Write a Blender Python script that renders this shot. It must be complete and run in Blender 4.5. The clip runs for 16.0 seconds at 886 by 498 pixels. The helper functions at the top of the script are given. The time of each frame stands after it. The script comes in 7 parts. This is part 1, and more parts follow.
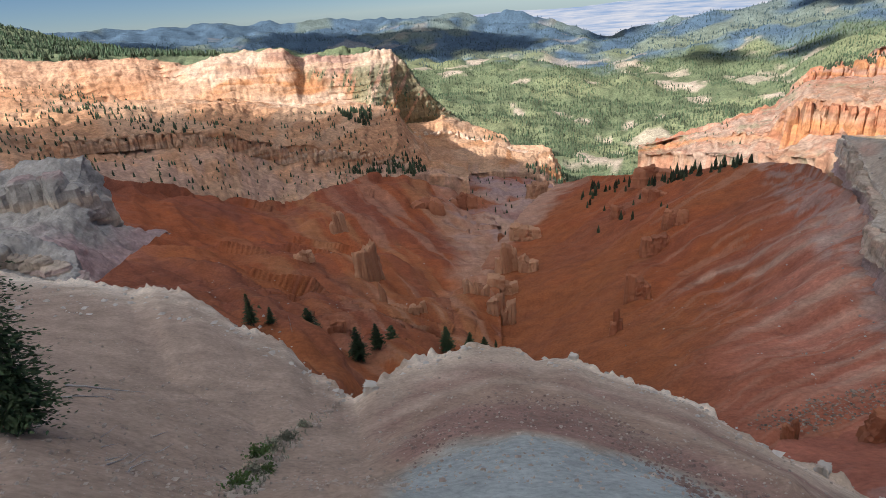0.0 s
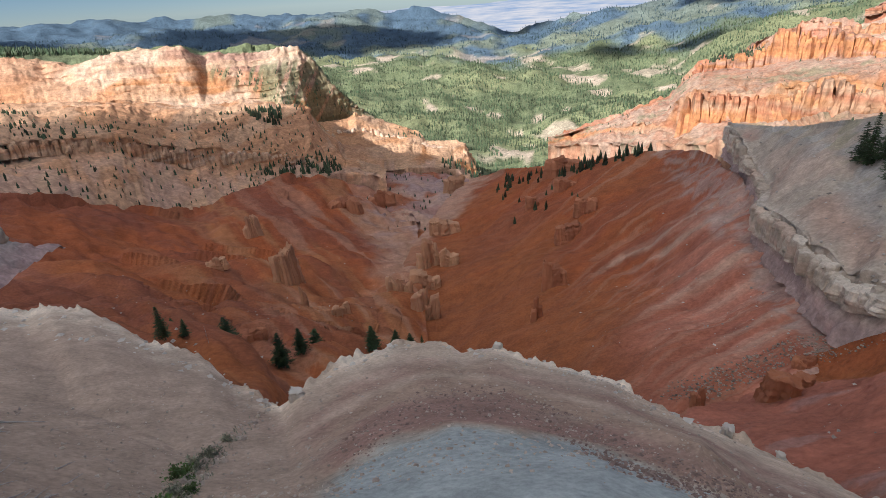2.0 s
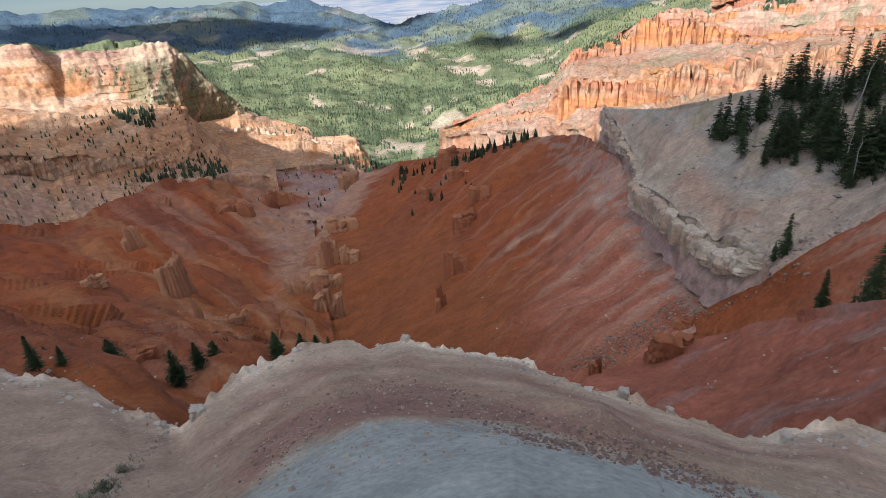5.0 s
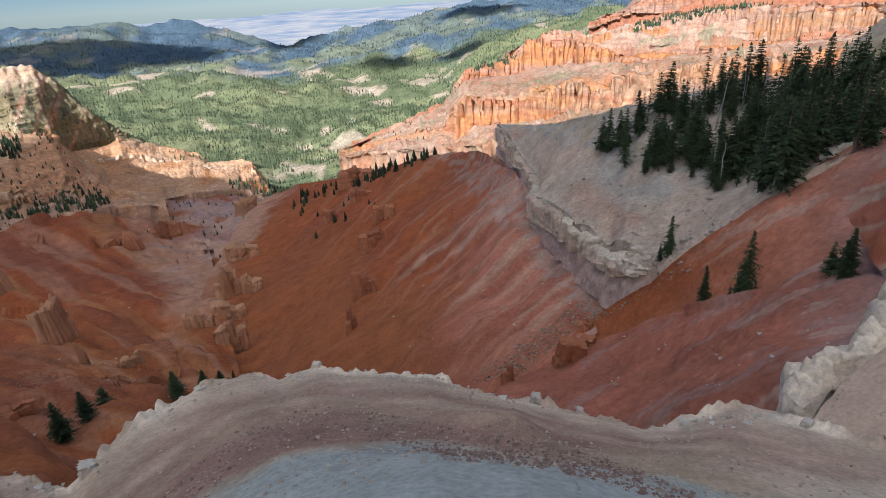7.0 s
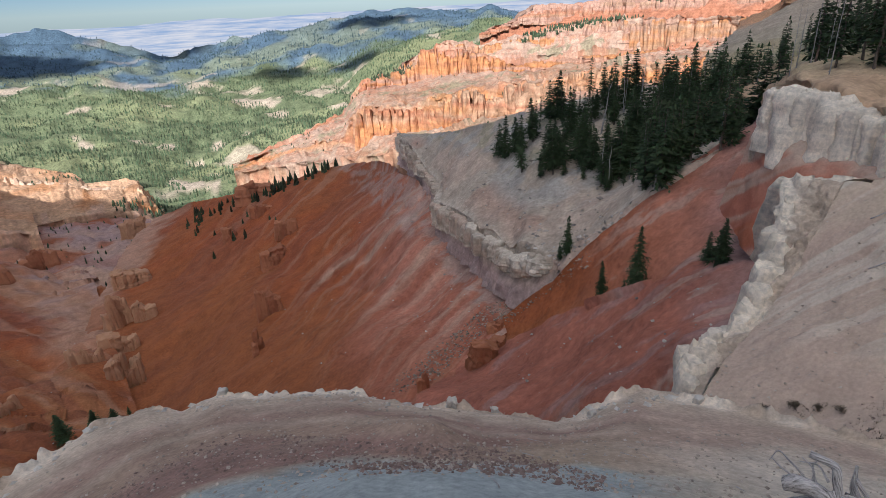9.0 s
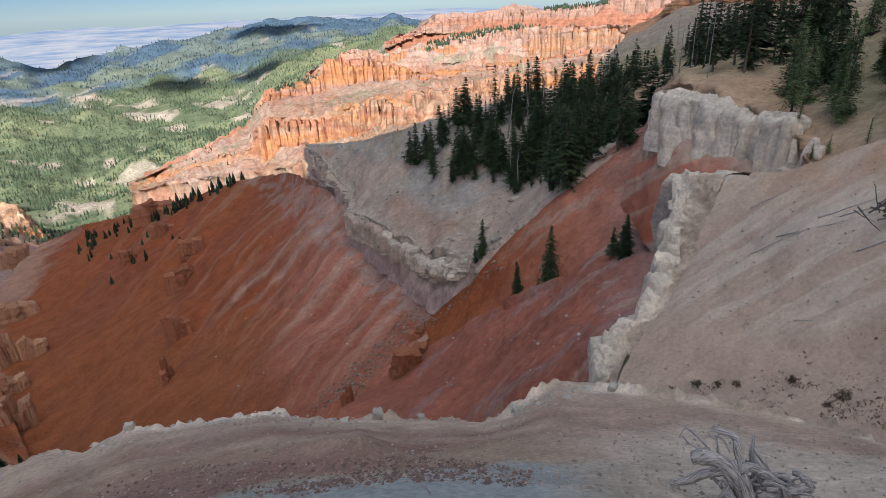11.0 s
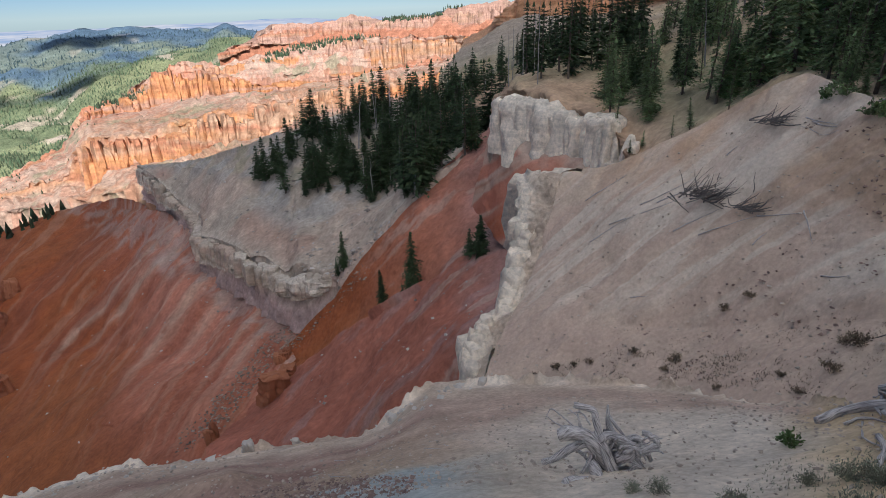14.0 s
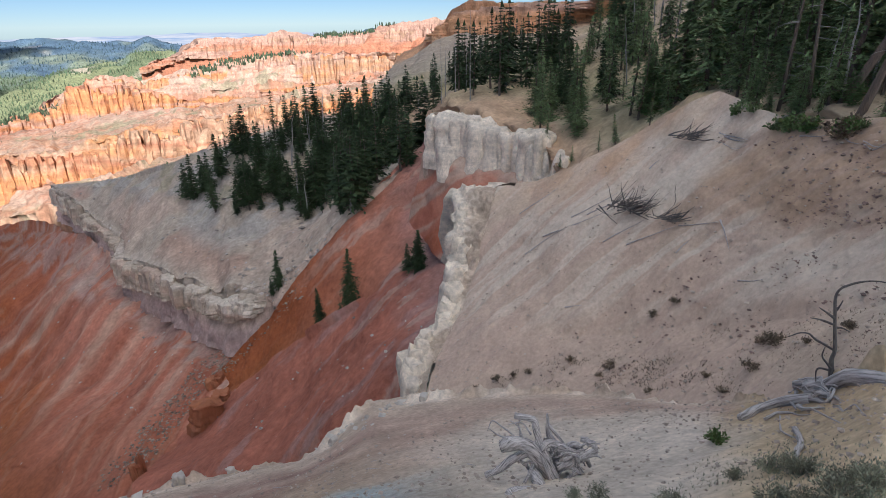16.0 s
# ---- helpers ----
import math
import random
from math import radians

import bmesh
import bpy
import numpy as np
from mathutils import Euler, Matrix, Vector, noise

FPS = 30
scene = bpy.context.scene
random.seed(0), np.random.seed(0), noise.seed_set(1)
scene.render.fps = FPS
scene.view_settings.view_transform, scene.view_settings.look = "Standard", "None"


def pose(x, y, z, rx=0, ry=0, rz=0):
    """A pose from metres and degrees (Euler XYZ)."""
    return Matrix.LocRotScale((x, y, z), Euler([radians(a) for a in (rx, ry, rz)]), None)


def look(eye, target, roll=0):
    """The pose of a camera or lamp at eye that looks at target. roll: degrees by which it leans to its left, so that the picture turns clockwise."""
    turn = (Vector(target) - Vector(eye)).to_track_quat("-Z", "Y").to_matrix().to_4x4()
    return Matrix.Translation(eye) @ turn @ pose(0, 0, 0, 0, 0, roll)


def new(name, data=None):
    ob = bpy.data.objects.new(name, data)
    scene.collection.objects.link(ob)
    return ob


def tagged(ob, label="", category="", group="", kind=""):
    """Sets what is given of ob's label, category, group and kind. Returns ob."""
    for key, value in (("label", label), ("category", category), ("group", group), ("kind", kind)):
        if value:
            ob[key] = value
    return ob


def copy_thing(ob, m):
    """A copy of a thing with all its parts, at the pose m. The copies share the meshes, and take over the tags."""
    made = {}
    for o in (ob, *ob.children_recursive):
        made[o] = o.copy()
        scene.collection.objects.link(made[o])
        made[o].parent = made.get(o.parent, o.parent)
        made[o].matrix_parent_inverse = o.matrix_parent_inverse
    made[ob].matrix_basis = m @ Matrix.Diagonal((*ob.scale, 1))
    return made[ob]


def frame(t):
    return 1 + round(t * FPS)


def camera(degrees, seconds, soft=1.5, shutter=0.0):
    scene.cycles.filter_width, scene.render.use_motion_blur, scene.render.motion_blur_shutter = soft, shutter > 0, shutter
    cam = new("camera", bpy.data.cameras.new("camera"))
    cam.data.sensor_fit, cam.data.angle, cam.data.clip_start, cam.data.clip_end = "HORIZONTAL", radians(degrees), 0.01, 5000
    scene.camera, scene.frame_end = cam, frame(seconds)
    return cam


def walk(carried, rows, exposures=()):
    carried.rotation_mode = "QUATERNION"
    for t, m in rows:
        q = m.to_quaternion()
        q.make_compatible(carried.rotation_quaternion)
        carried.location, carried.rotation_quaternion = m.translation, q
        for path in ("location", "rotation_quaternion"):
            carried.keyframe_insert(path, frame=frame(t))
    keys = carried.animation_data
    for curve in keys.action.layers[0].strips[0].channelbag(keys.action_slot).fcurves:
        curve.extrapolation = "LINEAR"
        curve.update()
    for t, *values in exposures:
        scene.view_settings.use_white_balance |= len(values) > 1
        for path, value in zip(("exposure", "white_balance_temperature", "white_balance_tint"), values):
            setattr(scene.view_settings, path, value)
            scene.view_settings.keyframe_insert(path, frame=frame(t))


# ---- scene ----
cam = camera(76, 16.0, soft=0.8)
# seconds and the camera's turn in degrees; it stays at one spot on the rim
TURNS = [
    (0, 66.76, 4.28, -1.83), (0.5, 66.69, 4.15, -3.49), (1, 66.42, 3.89, -6.25), (1.5, 66.12, 4.01, -8.87),
    (2, 65.81, 3.99, -10.45), (2.5, 65.48, 3.82, -12.37), (3, 65.00, 3.47, -15.83), (3.5, 64.53, 3.30, -18.48),
    (4, 64.35, 3.47, -19.67), (6.5, 65.15, 3.60, -27.98), (7, 65.62, 3.24, -31.57), (7.5, 65.95, 3.00, -33.95),
    (8, 66.08, 2.83, -36.20), (8.5, 66.10, 2.82, -38.53), (9, 66.04, 2.62, -41.55), (11.5, 66.50, 2.30, -53.04),
    (12, 66.52, 2.26, -55.80), (12.5, 66.49, 2.03, -58.49), (13, 66.44, 1.18, -62.09), (13.5, 66.64, 1.18, -63.93),
    (14, 66.82, 1.74, -65.58), (14.5, 67.03, 1.52, -67.24), (15, 67.35, 1.10, -68.69), (15.5, 67.74, 0.88, -70.33),
    (16, 68.22, 0.71, -71.96)]
walk(cam, [(t, pose(0, 0, 0, rx, ry, rz)) for t, rx, ry, rz in TURNS], [(0.0, 0.50, 5690, 10), (9.0, 0.45, 5520, 10), (12.5, 0.38, 5480, 10), (14.5, 0.45, 5470, 10), (16.0, 0.70, 5500, 10)])

# ---- light ----
SUN_BEARING, SUN_HEIGHT = -126.0, 32.0
world = bpy.data.worlds.new("world")
scene.world = world
world.use_nodes = True
sky = world.node_tree.nodes.new("ShaderNodeTexSky")
sky.sky_type, sky.sun_disc = "NISHITA", False
sky.sun_elevation, sky.sun_rotation = radians(SUN_HEIGHT), radians(SUN_BEARING)
sky.altitude, sky.air_density, sky.dust_density, sky.ozone_density = 3000, 0.9, 0.2, 3.0
world.node_tree.links.new(sky.outputs[0], world.node_tree.nodes["Background"].inputs[0])
world.node_tree.nodes["Background"].inputs[1].default_value = 0.045
sun = new("sun", bpy.data.lights.new("sun", "SUN"))
sun.data.energy, sun.data.angle, sun.data.color = 5.7, radians(0.5), (1.0, 0.93, 0.84)
sb, sh = radians(SUN_BEARING), radians(SUN_HEIGHT)
TO_SUN = Vector((math.sin(sb) * math.cos(sh), math.cos(sb) * math.cos(sh), math.sin(sh)))
sun.matrix_world = look(TO_SUN * 100, (0, 0, 0))
# strength of the glow given to the painted distance
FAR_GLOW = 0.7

# survey lines: base colour, then bearing in degrees, distance and height in metres
NEAR = [
    ("sand", [(-62.0, 0.03, -2.7), (40.0, 0.03, -2.7), (125.0, 0.03, -2.7)]),
    ("sand", [(-46.5, 7, -4.603), (-27.1, 8, -7.233), (-1.5, 6.5, -6.94), (27.2, 7, -7.015), (51.8, 7, -7.47), (79.8, 7, -7.07), (99.8, 6.5, -5.887), (117.2, 5.5, -3.992)]),
    ("blue", [(-44.5, 12, -6.546), (-35.1, 11.5, -8.056), (-25.9, 10.5, -9.085), (-14.7, 9, -8.922), (-8.7, 9, -8.879), (-1.0, 9.5, -8.892), (8.6, 10, -8.944), (17.0, 9.5, -8.737), (26.0, 10, -9.456), (37.1, 9.5, -9.413), (51.5, 8.5, -8.539), (65.1, 9.5, -9.082), (79.7, 9.5, -8.635), (89.7, 10.5, -8.719), (98.6, 11, -8.145), (108.7, 9, -5.994), (115.3, 7.5, -4.381)]),
    ("mauve", [(-42.5, 22, -9.671), (-36.8, 22, -10.79), (-30.7, 20, -11.76), (-23.9, 15, -11.23), (-18.2, 13, -10.85), (-12.4, 12.5, -11.07), (-4.1, 14, -11.54), (4.5, 15.5, -11.94), (10.7, 15.5, -11.94), (20.1, 14, -11.45), (29.5, 12.5, -10.58), (38.0, 11, -9.516), (44.3, 11.5, -10.82), (54.6, 12, -11), (65.4, 13, -11.19), (79.4, 14, -11.01), (92.4, 14, -10.25), (103.6, 11.5, -7.752), (114.7, 9, -4.827)]),
    ("cream", [(-43.4, 52, -14.73), (-37.6, 45, -15.11), (-33.5, 41, -15.15), (-31.7, 39, -15.32), (-29.6, 37, -14.81), (-26.9, 35, -14.93), (-23.0, 30, -15.37), (-18.9, 27, -15.6), (-16.8, 24, -15.56), (-13.8, 20.5, -14.74), (-12.2, 19, -14.11), (-9.6, 19, -13.6), (-7.6, 20, -14.03), (-5.4, 21, -14.28), (2.1, 22.5, -14.7), (6.8, 22.5, -14.72), (9.8, 21.5, -14.81), (14.0, 21.5, -14.59), (17.4, 20.5, -14.55), (27.5, 20.5, -15.33), (30.5, 19.5, -15.2), (36.8, 18.5, -15.24), (48.2, 18, -15.23), (53.5, 17.5, -14.96), (57.2, 17.5, -14.54), (58.8, 18, -14.44), (62.9, 19, -14.08), (67.0, 19, -14.08), (88.5, 17, -12.03), (98.1, 15, -10.25), (103.4, 13, -8.411), (110.1, 11, -6.308), (114.1, 10.5, -5.142)]),
]
SPUR = [
    ("grey", [(-41.0, 165, -25.96), (-37.6, 160, -26.82), (-35.2, 155, -25.51), (-33.3, 150, -25.4), (-31.6, 150, -25.03), (-31.4, 148, -29.06), (-31.3, 146, -33.99)]),
    ("grey", [(-42.2, 140, -31.23), (-38.8, 138, -32.74), (-36.5, 136, -32.69), (-34.7, 134, -34.03), (-32.9, 134, -34.97), (-32.3, 140, -37.85), (-31.6, 143, -39.81)]),
    ("greypink", [(-43.2, 95, -26.19), (-40.1, 95, -29.01), (-36.7, 98, -33.94), (-34.7, 105, -37.7), (-32.3, 120, -42.4), (-30.0, 130, -42.32), (-26.9, 150, -47.98)]),
]
OUTCROP = [
    ("grey", [(-41.0, 72, -16.85), (-39.1, 72, -17.94), (-37.4, 70, -18.69), (-36.1, 68, -19.29), (-34.8, 66, -20.43), (-34.9, 62, -21.87)]),
    ("grey", [(-42.1, 64, -18.68), (-40.2, 64, -20.06), (-38.5, 63, -20.6), (-37.0, 62, -21.04), (-35.5, 61, -21.59), (-34.9, 61, -22.42)]),
]
BOWL = [
    ("red", [(-42.7, 440, -69.35), (-30.9, 450, -93.23), (-25.8, 500, -120.2), (-20.2, 560, -158), (-16.1, 580, -177.4), (-12.6, 610, -178.6), (-7.8, 650, -177.1), (-3.1, 710, -197.6), (-0.9, 720, -216.9), (1.4, 720, -227.1), (4.3, 700, -246.3), (6.0, 560, -216.9)]),
    ("red", [(-44.0, 300, -68.67), (-32.3, 320, -94.11), (-27.1, 330, -108.7), (-19.5, 350, -126.6), (-11.1, 380, -148.3), (-5.1, 400, -162.2), (-0.2, 420, -179.1), (4.1, 430, -185.7), (5.9, 430, -186.4)]),
    ("rust", [(-45.5, 180, -54.44), (-32.9, 180, -70.35), (-23.3, 190, -84.67), (-15.0, 200, -99.02), (-5.9, 230, -123.7), (0.5, 260, -143.3), (3.3, 330, -158.2), (5.8, 330, -158.9)]),
    ("rust", [(-46.7, 80, -29.04), (-29.0, 85, -39.93), (-21.4, 92, -48.48), (-15.2, 95, -55.35), (-6.8, 90, -61.47), (0.1, 140, -92.03), (2.9, 180, -114.1), (5.5, 190, -120.8)]),
    ("rust", [(-49.2, 50, -24.41), (-31.0, 55, -33.58), (-14.4, 55, -43.03), (-0.7, 80, -67.83), (2.4, 120, -93.12), (5.2, 120, -93.4)]),
]
GORGE = [
    ("rust", [(-5.5, 380, -176.4), (-0.4, 400, -187.2), (3.4, 400, -186.8), (7.1, 400, -192.9), (13.3, 400, -193.1)]),
    ("tan", [(-4.7, 620, -216.5), (1.3, 640, -222.9), (4.9, 660, -236.3), (7.3, 640, -237.6), (13.2, 600, -234)]),
    ("pinkgrey", [(-4.4, 800, -236.1), (1.5, 850, -245.4), (5.1, 880, -254.9), (10.3, 900, -272), (13.7, 900, -290.2), (17.7, 950, -313.1)]),
    ("orangepale", [(-4.3, 900, -246.7), (1.6, 950, -259.2), (5.1, 980, -271.4), (10.3, 980, -285.8), (13.7, 960, -301.4), (17.6, 1000, -319.1)]),
]
REDSLOPE = [
    ("red", [(12.3, 610, -189.4), (16.4, 570, -168.3), (19.8, 520, -152.1), (25.7, 440, -123.1), (29.3, 400, -106.7), (32.8, 370, -96.92), (35.1, 300, -82.87), (37.4, 230, -68.67), (39.8, 190, -66.06), (40.7, 170, -67.63), (43.4, 142, -64.55), (47.2, 118, -60.22), (49.0, 105, -56.07), (51.8, 97, -55.14)]),
    ("red", [(6.8, 420, -172), (9.5, 400, -166.1), (12.9, 370, -156.2), (17.0, 330, -139.9), (20.1, 300, -126.2), (23.6, 255, -115.3), (27.2, 215, -103.9), (30.3, 180, -92.29), (33.4, 145, -78.45), (37.9, 115, -68.35), (41.8, 95, -60.31), (45.8, 86, -58.56)]),
    ("rust", [(3.2, 300, -151.6), (5.4, 285, -149.5), (7.6, 270, -146.4), (12.6, 220, -127.5), (16.2, 190, -114.3), (19.3, 165, -102.6), (26.4, 120, -80.27), (31.7, 95, -68.12), (36.5, 80, -60.1), (41.3, 74, -59.54)]),
    ("rust", [(0.5, 200, -129.7), (4.1, 180, -124.1), (8.4, 150, -112.2), (13.4, 120, -94.31), (19.3, 90, -74.7), (25.6, 75, -65.03), (31.3, 62, -55.41), (37.1, 55, -53.36)]),
]
REDSPUR = [
    ("rust", [(42.9, 98, -63.71), (46.3, 95, -57.7), (52.6, 90, -46.47), (57.1, 90, -37.52), (62.7, 95, -29.79), (66.7, 100, -24.83), (70.3, 108, -20.32), (73.1, 112, -18.46)]),
    ("rust", [(42.9, 92, -64.99), (46.3, 90, -58.57), (51.5, 82, -49.24), (57.6, 74, -40.63), (62.7, 70, -34.93), (68.1, 70, -29.59), (72.4, 72, -25.86), (75.2, 74, -24.21)]),
    ("mauvered", [(42.9, 86, -58.31), (47.0, 86, -55.72), (52.8, 76, -45.22), (57.6, 70, -38.26), (62.7, 66, -32.93), (68.6, 66, -28.15), (73.0, 68, -25.64), (75.8, 70, -24.09)]),
    ("mauvered", [(40.0, 80, -59.82), (44.2, 76, -55.37), (50.3, 66, -46.48), (56.8, 58, -38.59), (62.2, 54, -33.68), (68.5, 52, -28.65), (74.5, 52, -24.97)]),
    ("mauvered", [(36.4, 70, -55.62), (47.6, 52, -42.92), (55.9, 45, -36.48), (62.2, 42, -31.31), (69.2, 42, -27.13), (75.3, 43, -24.3)]),
    ("rust", [(34.5, 58, -52.71), (47.6, 42, -40.79), (58.4, 36, -34.55), (67.7, 34, -28.8), (76.7, 36, -25.25)]),
]
APRON = [
    ("pinkcream", [(70.6, 73, -13.8), (72.5, 68, -14.3), (75.6, 65, -14.8), (78.0, 62, -15.4), (80.3, 59, -15.2), (84.0, 56, -14.0)]),
    ("pinkred", [(69.8, 73, -16.4), (71.9, 67, -16.8), (74.8, 62, -17.2), (77.6, 58, -17.9), (80.0, 55, -17.6), (83.5, 52, -16.4)]),
    ("mauvered", [(68.0, 72, -24.5), (70.6, 63, -25.5), (74.0, 55, -26.0), (77.0, 49, -25.5), (79.5, 46, -24.0), (83.0, 45, -21.0)]),
]
BLUFF_LINES = [
    ("pinkcream", [(36.2, 291, -70.24), (37.5, 248, -67.94), (38.5, 222, -65.30), (39.8, 192, -61.87), (40.1, 176, -62.60), (40.0, 163, -62.96), (41.3, 150, -61.21), (43.6, 129, -55.88), (44.5, 121, -55.35), (46.4, 112, -52.89), (47.9, 104, -52.06), (50.1, 98, -49.83), (52.6, 95, -46.50), (54.1, 92, -43.45), (58.1, 92, -36.87), (62.6, 94, -29.47), (66.9, 99, -24.59), (71.6, 106, -20.6)]),
    ("pale", [(36.5, 293, -64.31), (37.8, 250, -60.80), (38.8, 225, -61.98), (40.4, 195, -59.39), (40.6, 182, -58.82), (40.0, 166, -57.74), (41.6, 152, -54.78), (43.4, 135, -51.42), (44.1, 128, -51.30), (45.9, 120, -49.00), (47.6, 112, -49.42), (49.1, 106, -45.39), (51.3, 101, -44.95), (53.7, 97, -42.98), (58.2, 97, -36.18), (62.7, 100, -29.22), (66.9, 105, -25), (71.6, 110, -20.83)]),
    ("pale", [(36.5, 298, -65.54), (39.1, 255, -57.59), (42.6, 205, -48.2), (45.2, 175, -45.59), (47.1, 150, -47.27), (49.5, 135, -46.21), (52.2, 128, -44.69), (55.0, 125, -41.76), (58.5, 125, -39.86), (62.2, 125, -35.13), (66.9, 128, -29.17), (71.6, 130, -23.33)]),
    ("pale", [(36.4, 302, -65.56), (39.6, 260, -57.23), (42.8, 220, -47.79), (47.2, 190, -37.79), (53.5, 170, -29.08), (59.4, 165, -24.54), (64.9, 165, -23.57), (70.0, 165, -23.12), (73.9, 160, -20.27)]),
]
WHITESLOPE = [
    ("cream", [(65.4, 24, -20.66), (79.5, 22, -18.29), (98.7, 18, -13.56), (115.7, 13, -7.972), (120.7, 11, -6.064)]),
    ("cream", [(69.5, 28, -20.3), (79.3, 26, -18.4), (92.1, 23, -15.62), (103.2, 20, -12.43), (113.9, 17, -8.013), (118.6, 15, -6.132)]),
    ("cream", [(70.9, 31, -19.7), (79.1, 30, -17.78), (91.4, 28, -15.5), (102.0, 25, -12.48), (113.0, 22, -8.793), (117.8, 20, -6.978)]),
    ("cream", [(73.6, 35, -19.04), (78.9, 34, -16.72), (84.9, 33, -14.42), (95.8, 31, -11.46), (105.0, 28, -9.004), (111.4, 26, -7.291), (116.3, 24, -5.979)]),
    ("pinkcream", [(75.7, 39, -16.67), (78.8, 38, -15.09), (84.6, 36, -12.5), (95.0, 34, -9.157), (104.1, 30, -6.964), (110.4, 28, -5.598), (115.3, 26, -4.571)]),
    ("cream", [(77.4, 44, -12.27), (81.4, 43, -11.47), (84.2, 42, -10.18), (87.0, 41.5, -8.897), (91.4, 41, -6.924), (94.7, 40, -4.925), (97.3, 40, -4.1), (100.4, 36, -4.517), (103.1, 33, -4.812), (109.5, 30, -3.918), (114.5, 28, -3.339)]),
]
NEARCLIFF = [
    ("cream", [(69.5, 28, -20.3), (70.9, 31, -19.7), (73.6, 35, -19.04), (75.7, 39, -16.67), (77.4, 44, -12.27), (82.0, 43, -11.81)]),
    ("white", [(67.2, 29, -21.37), (67.5, 32, -20.91), (71.8, 36.5, -19.85), (72.8, 40, -17.82), (72.7, 45.5, -12.89), (78.6, 48, -13.01)]),
]
WHITECLIFF = [
    ("cream", [(70.6, 74, -11.81), (71.1, 72, -10.46), (72.5, 71, -9.995), (75.6, 69, -10.47), (77.8, 67, -11.2), (81.2, 64, -10.85), (83.2, 60, -12.3)]),
    ("white", [(70.3, 72, -14.84), (72.1, 69, -14.95), (72.7, 67, -15.41), (75.6, 64, -15.72), (78.0, 61, -16.23), (80.3, 58, -15.87), (84.2, 55, -14.45)]),
]
HILLSIDE = [
    ("sand", [(63.7, 150, -26.39), (70.5, 118, -16.78), (72.8, 80, -11.11), (75.6, 70, -10.49), (81.8, 60, -12.34), (84.3, 48, -13.11), (89.7, 43, -11.06), (96.6, 41, -6.721), (103.2, 36, -5.607), (109.6, 31, -4.283), (115.5, 30, -3.842)]),
    ("olive", [(65.0, 190, -21.77), (70.6, 170, -16.64), (78.2, 120, -9.68), (83.6, 90, -8.884), (91.3, 70, -6.777), (95.7, 65, -3.457), (101.8, 60, -1.272), (108.1, 55, -1.172)]),
    ("sand", [(66.2, 240, -18.75), (70.6, 240, -10.84), (75.5, 220, -7.816), (80.8, 190, -6.903), (86.4, 150, -2.976), (92.9, 110, 1.266), (100.9, 90, 6.006), (106.9, 85, 6.299), (112.5, 80, 6.336)]),
    ("sand", [(67.3, 300, -19.48), (71.2, 300, -9.075), (72.8, 300, -5.239), (78.1, 300, -6.076), (86.3, 280, -0.8574), (92.4, 220, 16.17), (105.9, 160, 24.19), (111.4, 150, 22.57)]),
    ("orange", [(67.4, 320, -17.9), (71.2, 310, -5.846), (72.8, 305, 4.639), (74.4, 305, 8.135), (80.6, 305, 8.397), (86.1, 290, 7.477), (92.3, 230, 22.08), (105.6, 170, 29.91), (111.1, 160, 27.76)]),
]
HOODOO_FRONT = [
    ("orangepale", [(20.1, 900, -230.9), (22.4, 900, -225.5), (25.9, 850, -214.9), (29.4, 800, -203.4), (31.7, 750, -192.6), (35.2, 700, -175.3), (37.5, 660, -157.6), (43.0, 560, -130.9), (46.2, 520, -111.6), (53.3, 480, -91.47), (62.0, 460, -74.18), (72.5, 450, -56.28)]),
    ("orangepale", [(20.1, 985, -248.8), (22.5, 1015, -250.2), (25.4, 945, -221.9), (28.3, 890, -208.8), (30.9, 850, -200.2), (32.4, 818, -193.9), (34.6, 806, -177.1), (37.5, 788, -172.4), (40.8, 766, -159.8), (43.0, 746, -149), (47.2, 724, -135.6), (50.7, 704, -123), (55.4, 684, -106), (61.8, 664, -91.04), (72.2, 640, -66.94)]),
    ("orange", [(20.2, 990, -246), (22.5, 1030, -249.7), (25.4, 960, -215.8), (28.3, 905, -199.6), (30.9, 865, -188.1), (32.2, 836, -151.5), (32.8, 834, -143.6), (34.7, 822, -138.2), (37.5, 802, -142.6), (40.8, 782, -125.8), (42.9, 762, -116.3), (47.1, 740, -107.5), (50.5, 720, -98.85), (55.2, 700, -84.73), (61.5, 680, -74.47), (71.9, 655, -55.3)]),
    ("orangepale", [(20.2, 1010, -249), (22.5, 1060, -251.7), (25.5, 1000, -219.8), (31.3, 950, -182.5), (33.6, 960, -154.1), (35.9, 970, -143.8), (40.2, 970, -136), (43.9, 950, -129.9), (48.0, 930, -120.5), (55.1, 900, -101.4), (61.5, 880, -89.53), (71.9, 840, -68.11)]),
    ("pink", [(20.2, 1020, -249.4), (25.5, 1040, -223.4), (31.3, 1060, -195.3), (33.1, 1115, -160.5), (37.5, 1110, -147.4), (40.7, 1095, -129.9), (47.0, 1040, -123.3), (50.4, 1020, -120.5), (55.1, 990, -107.5), (61.4, 960, -93.95), (71.8, 920, -71.54)]),
    ("brick", [(20.2, 1030, -249.8), (25.5, 1060, -225.6), (31.3, 1090, -190.4), (33.4, 1140, -143.3), (35.3, 1140, -134.7), (38.3, 1126, -117.4), (39.1, 1115, -92.24), (41.5, 1106, -76.25), (42.8, 1098, -89.11), (45.9, 1066, -101.6), (47.9, 1046, -111.7), (50.4, 1032, -107.8), (55.0, 1004, -98.27), (61.4, 972, -87.64), (71.8, 950, -70.72)]),
]
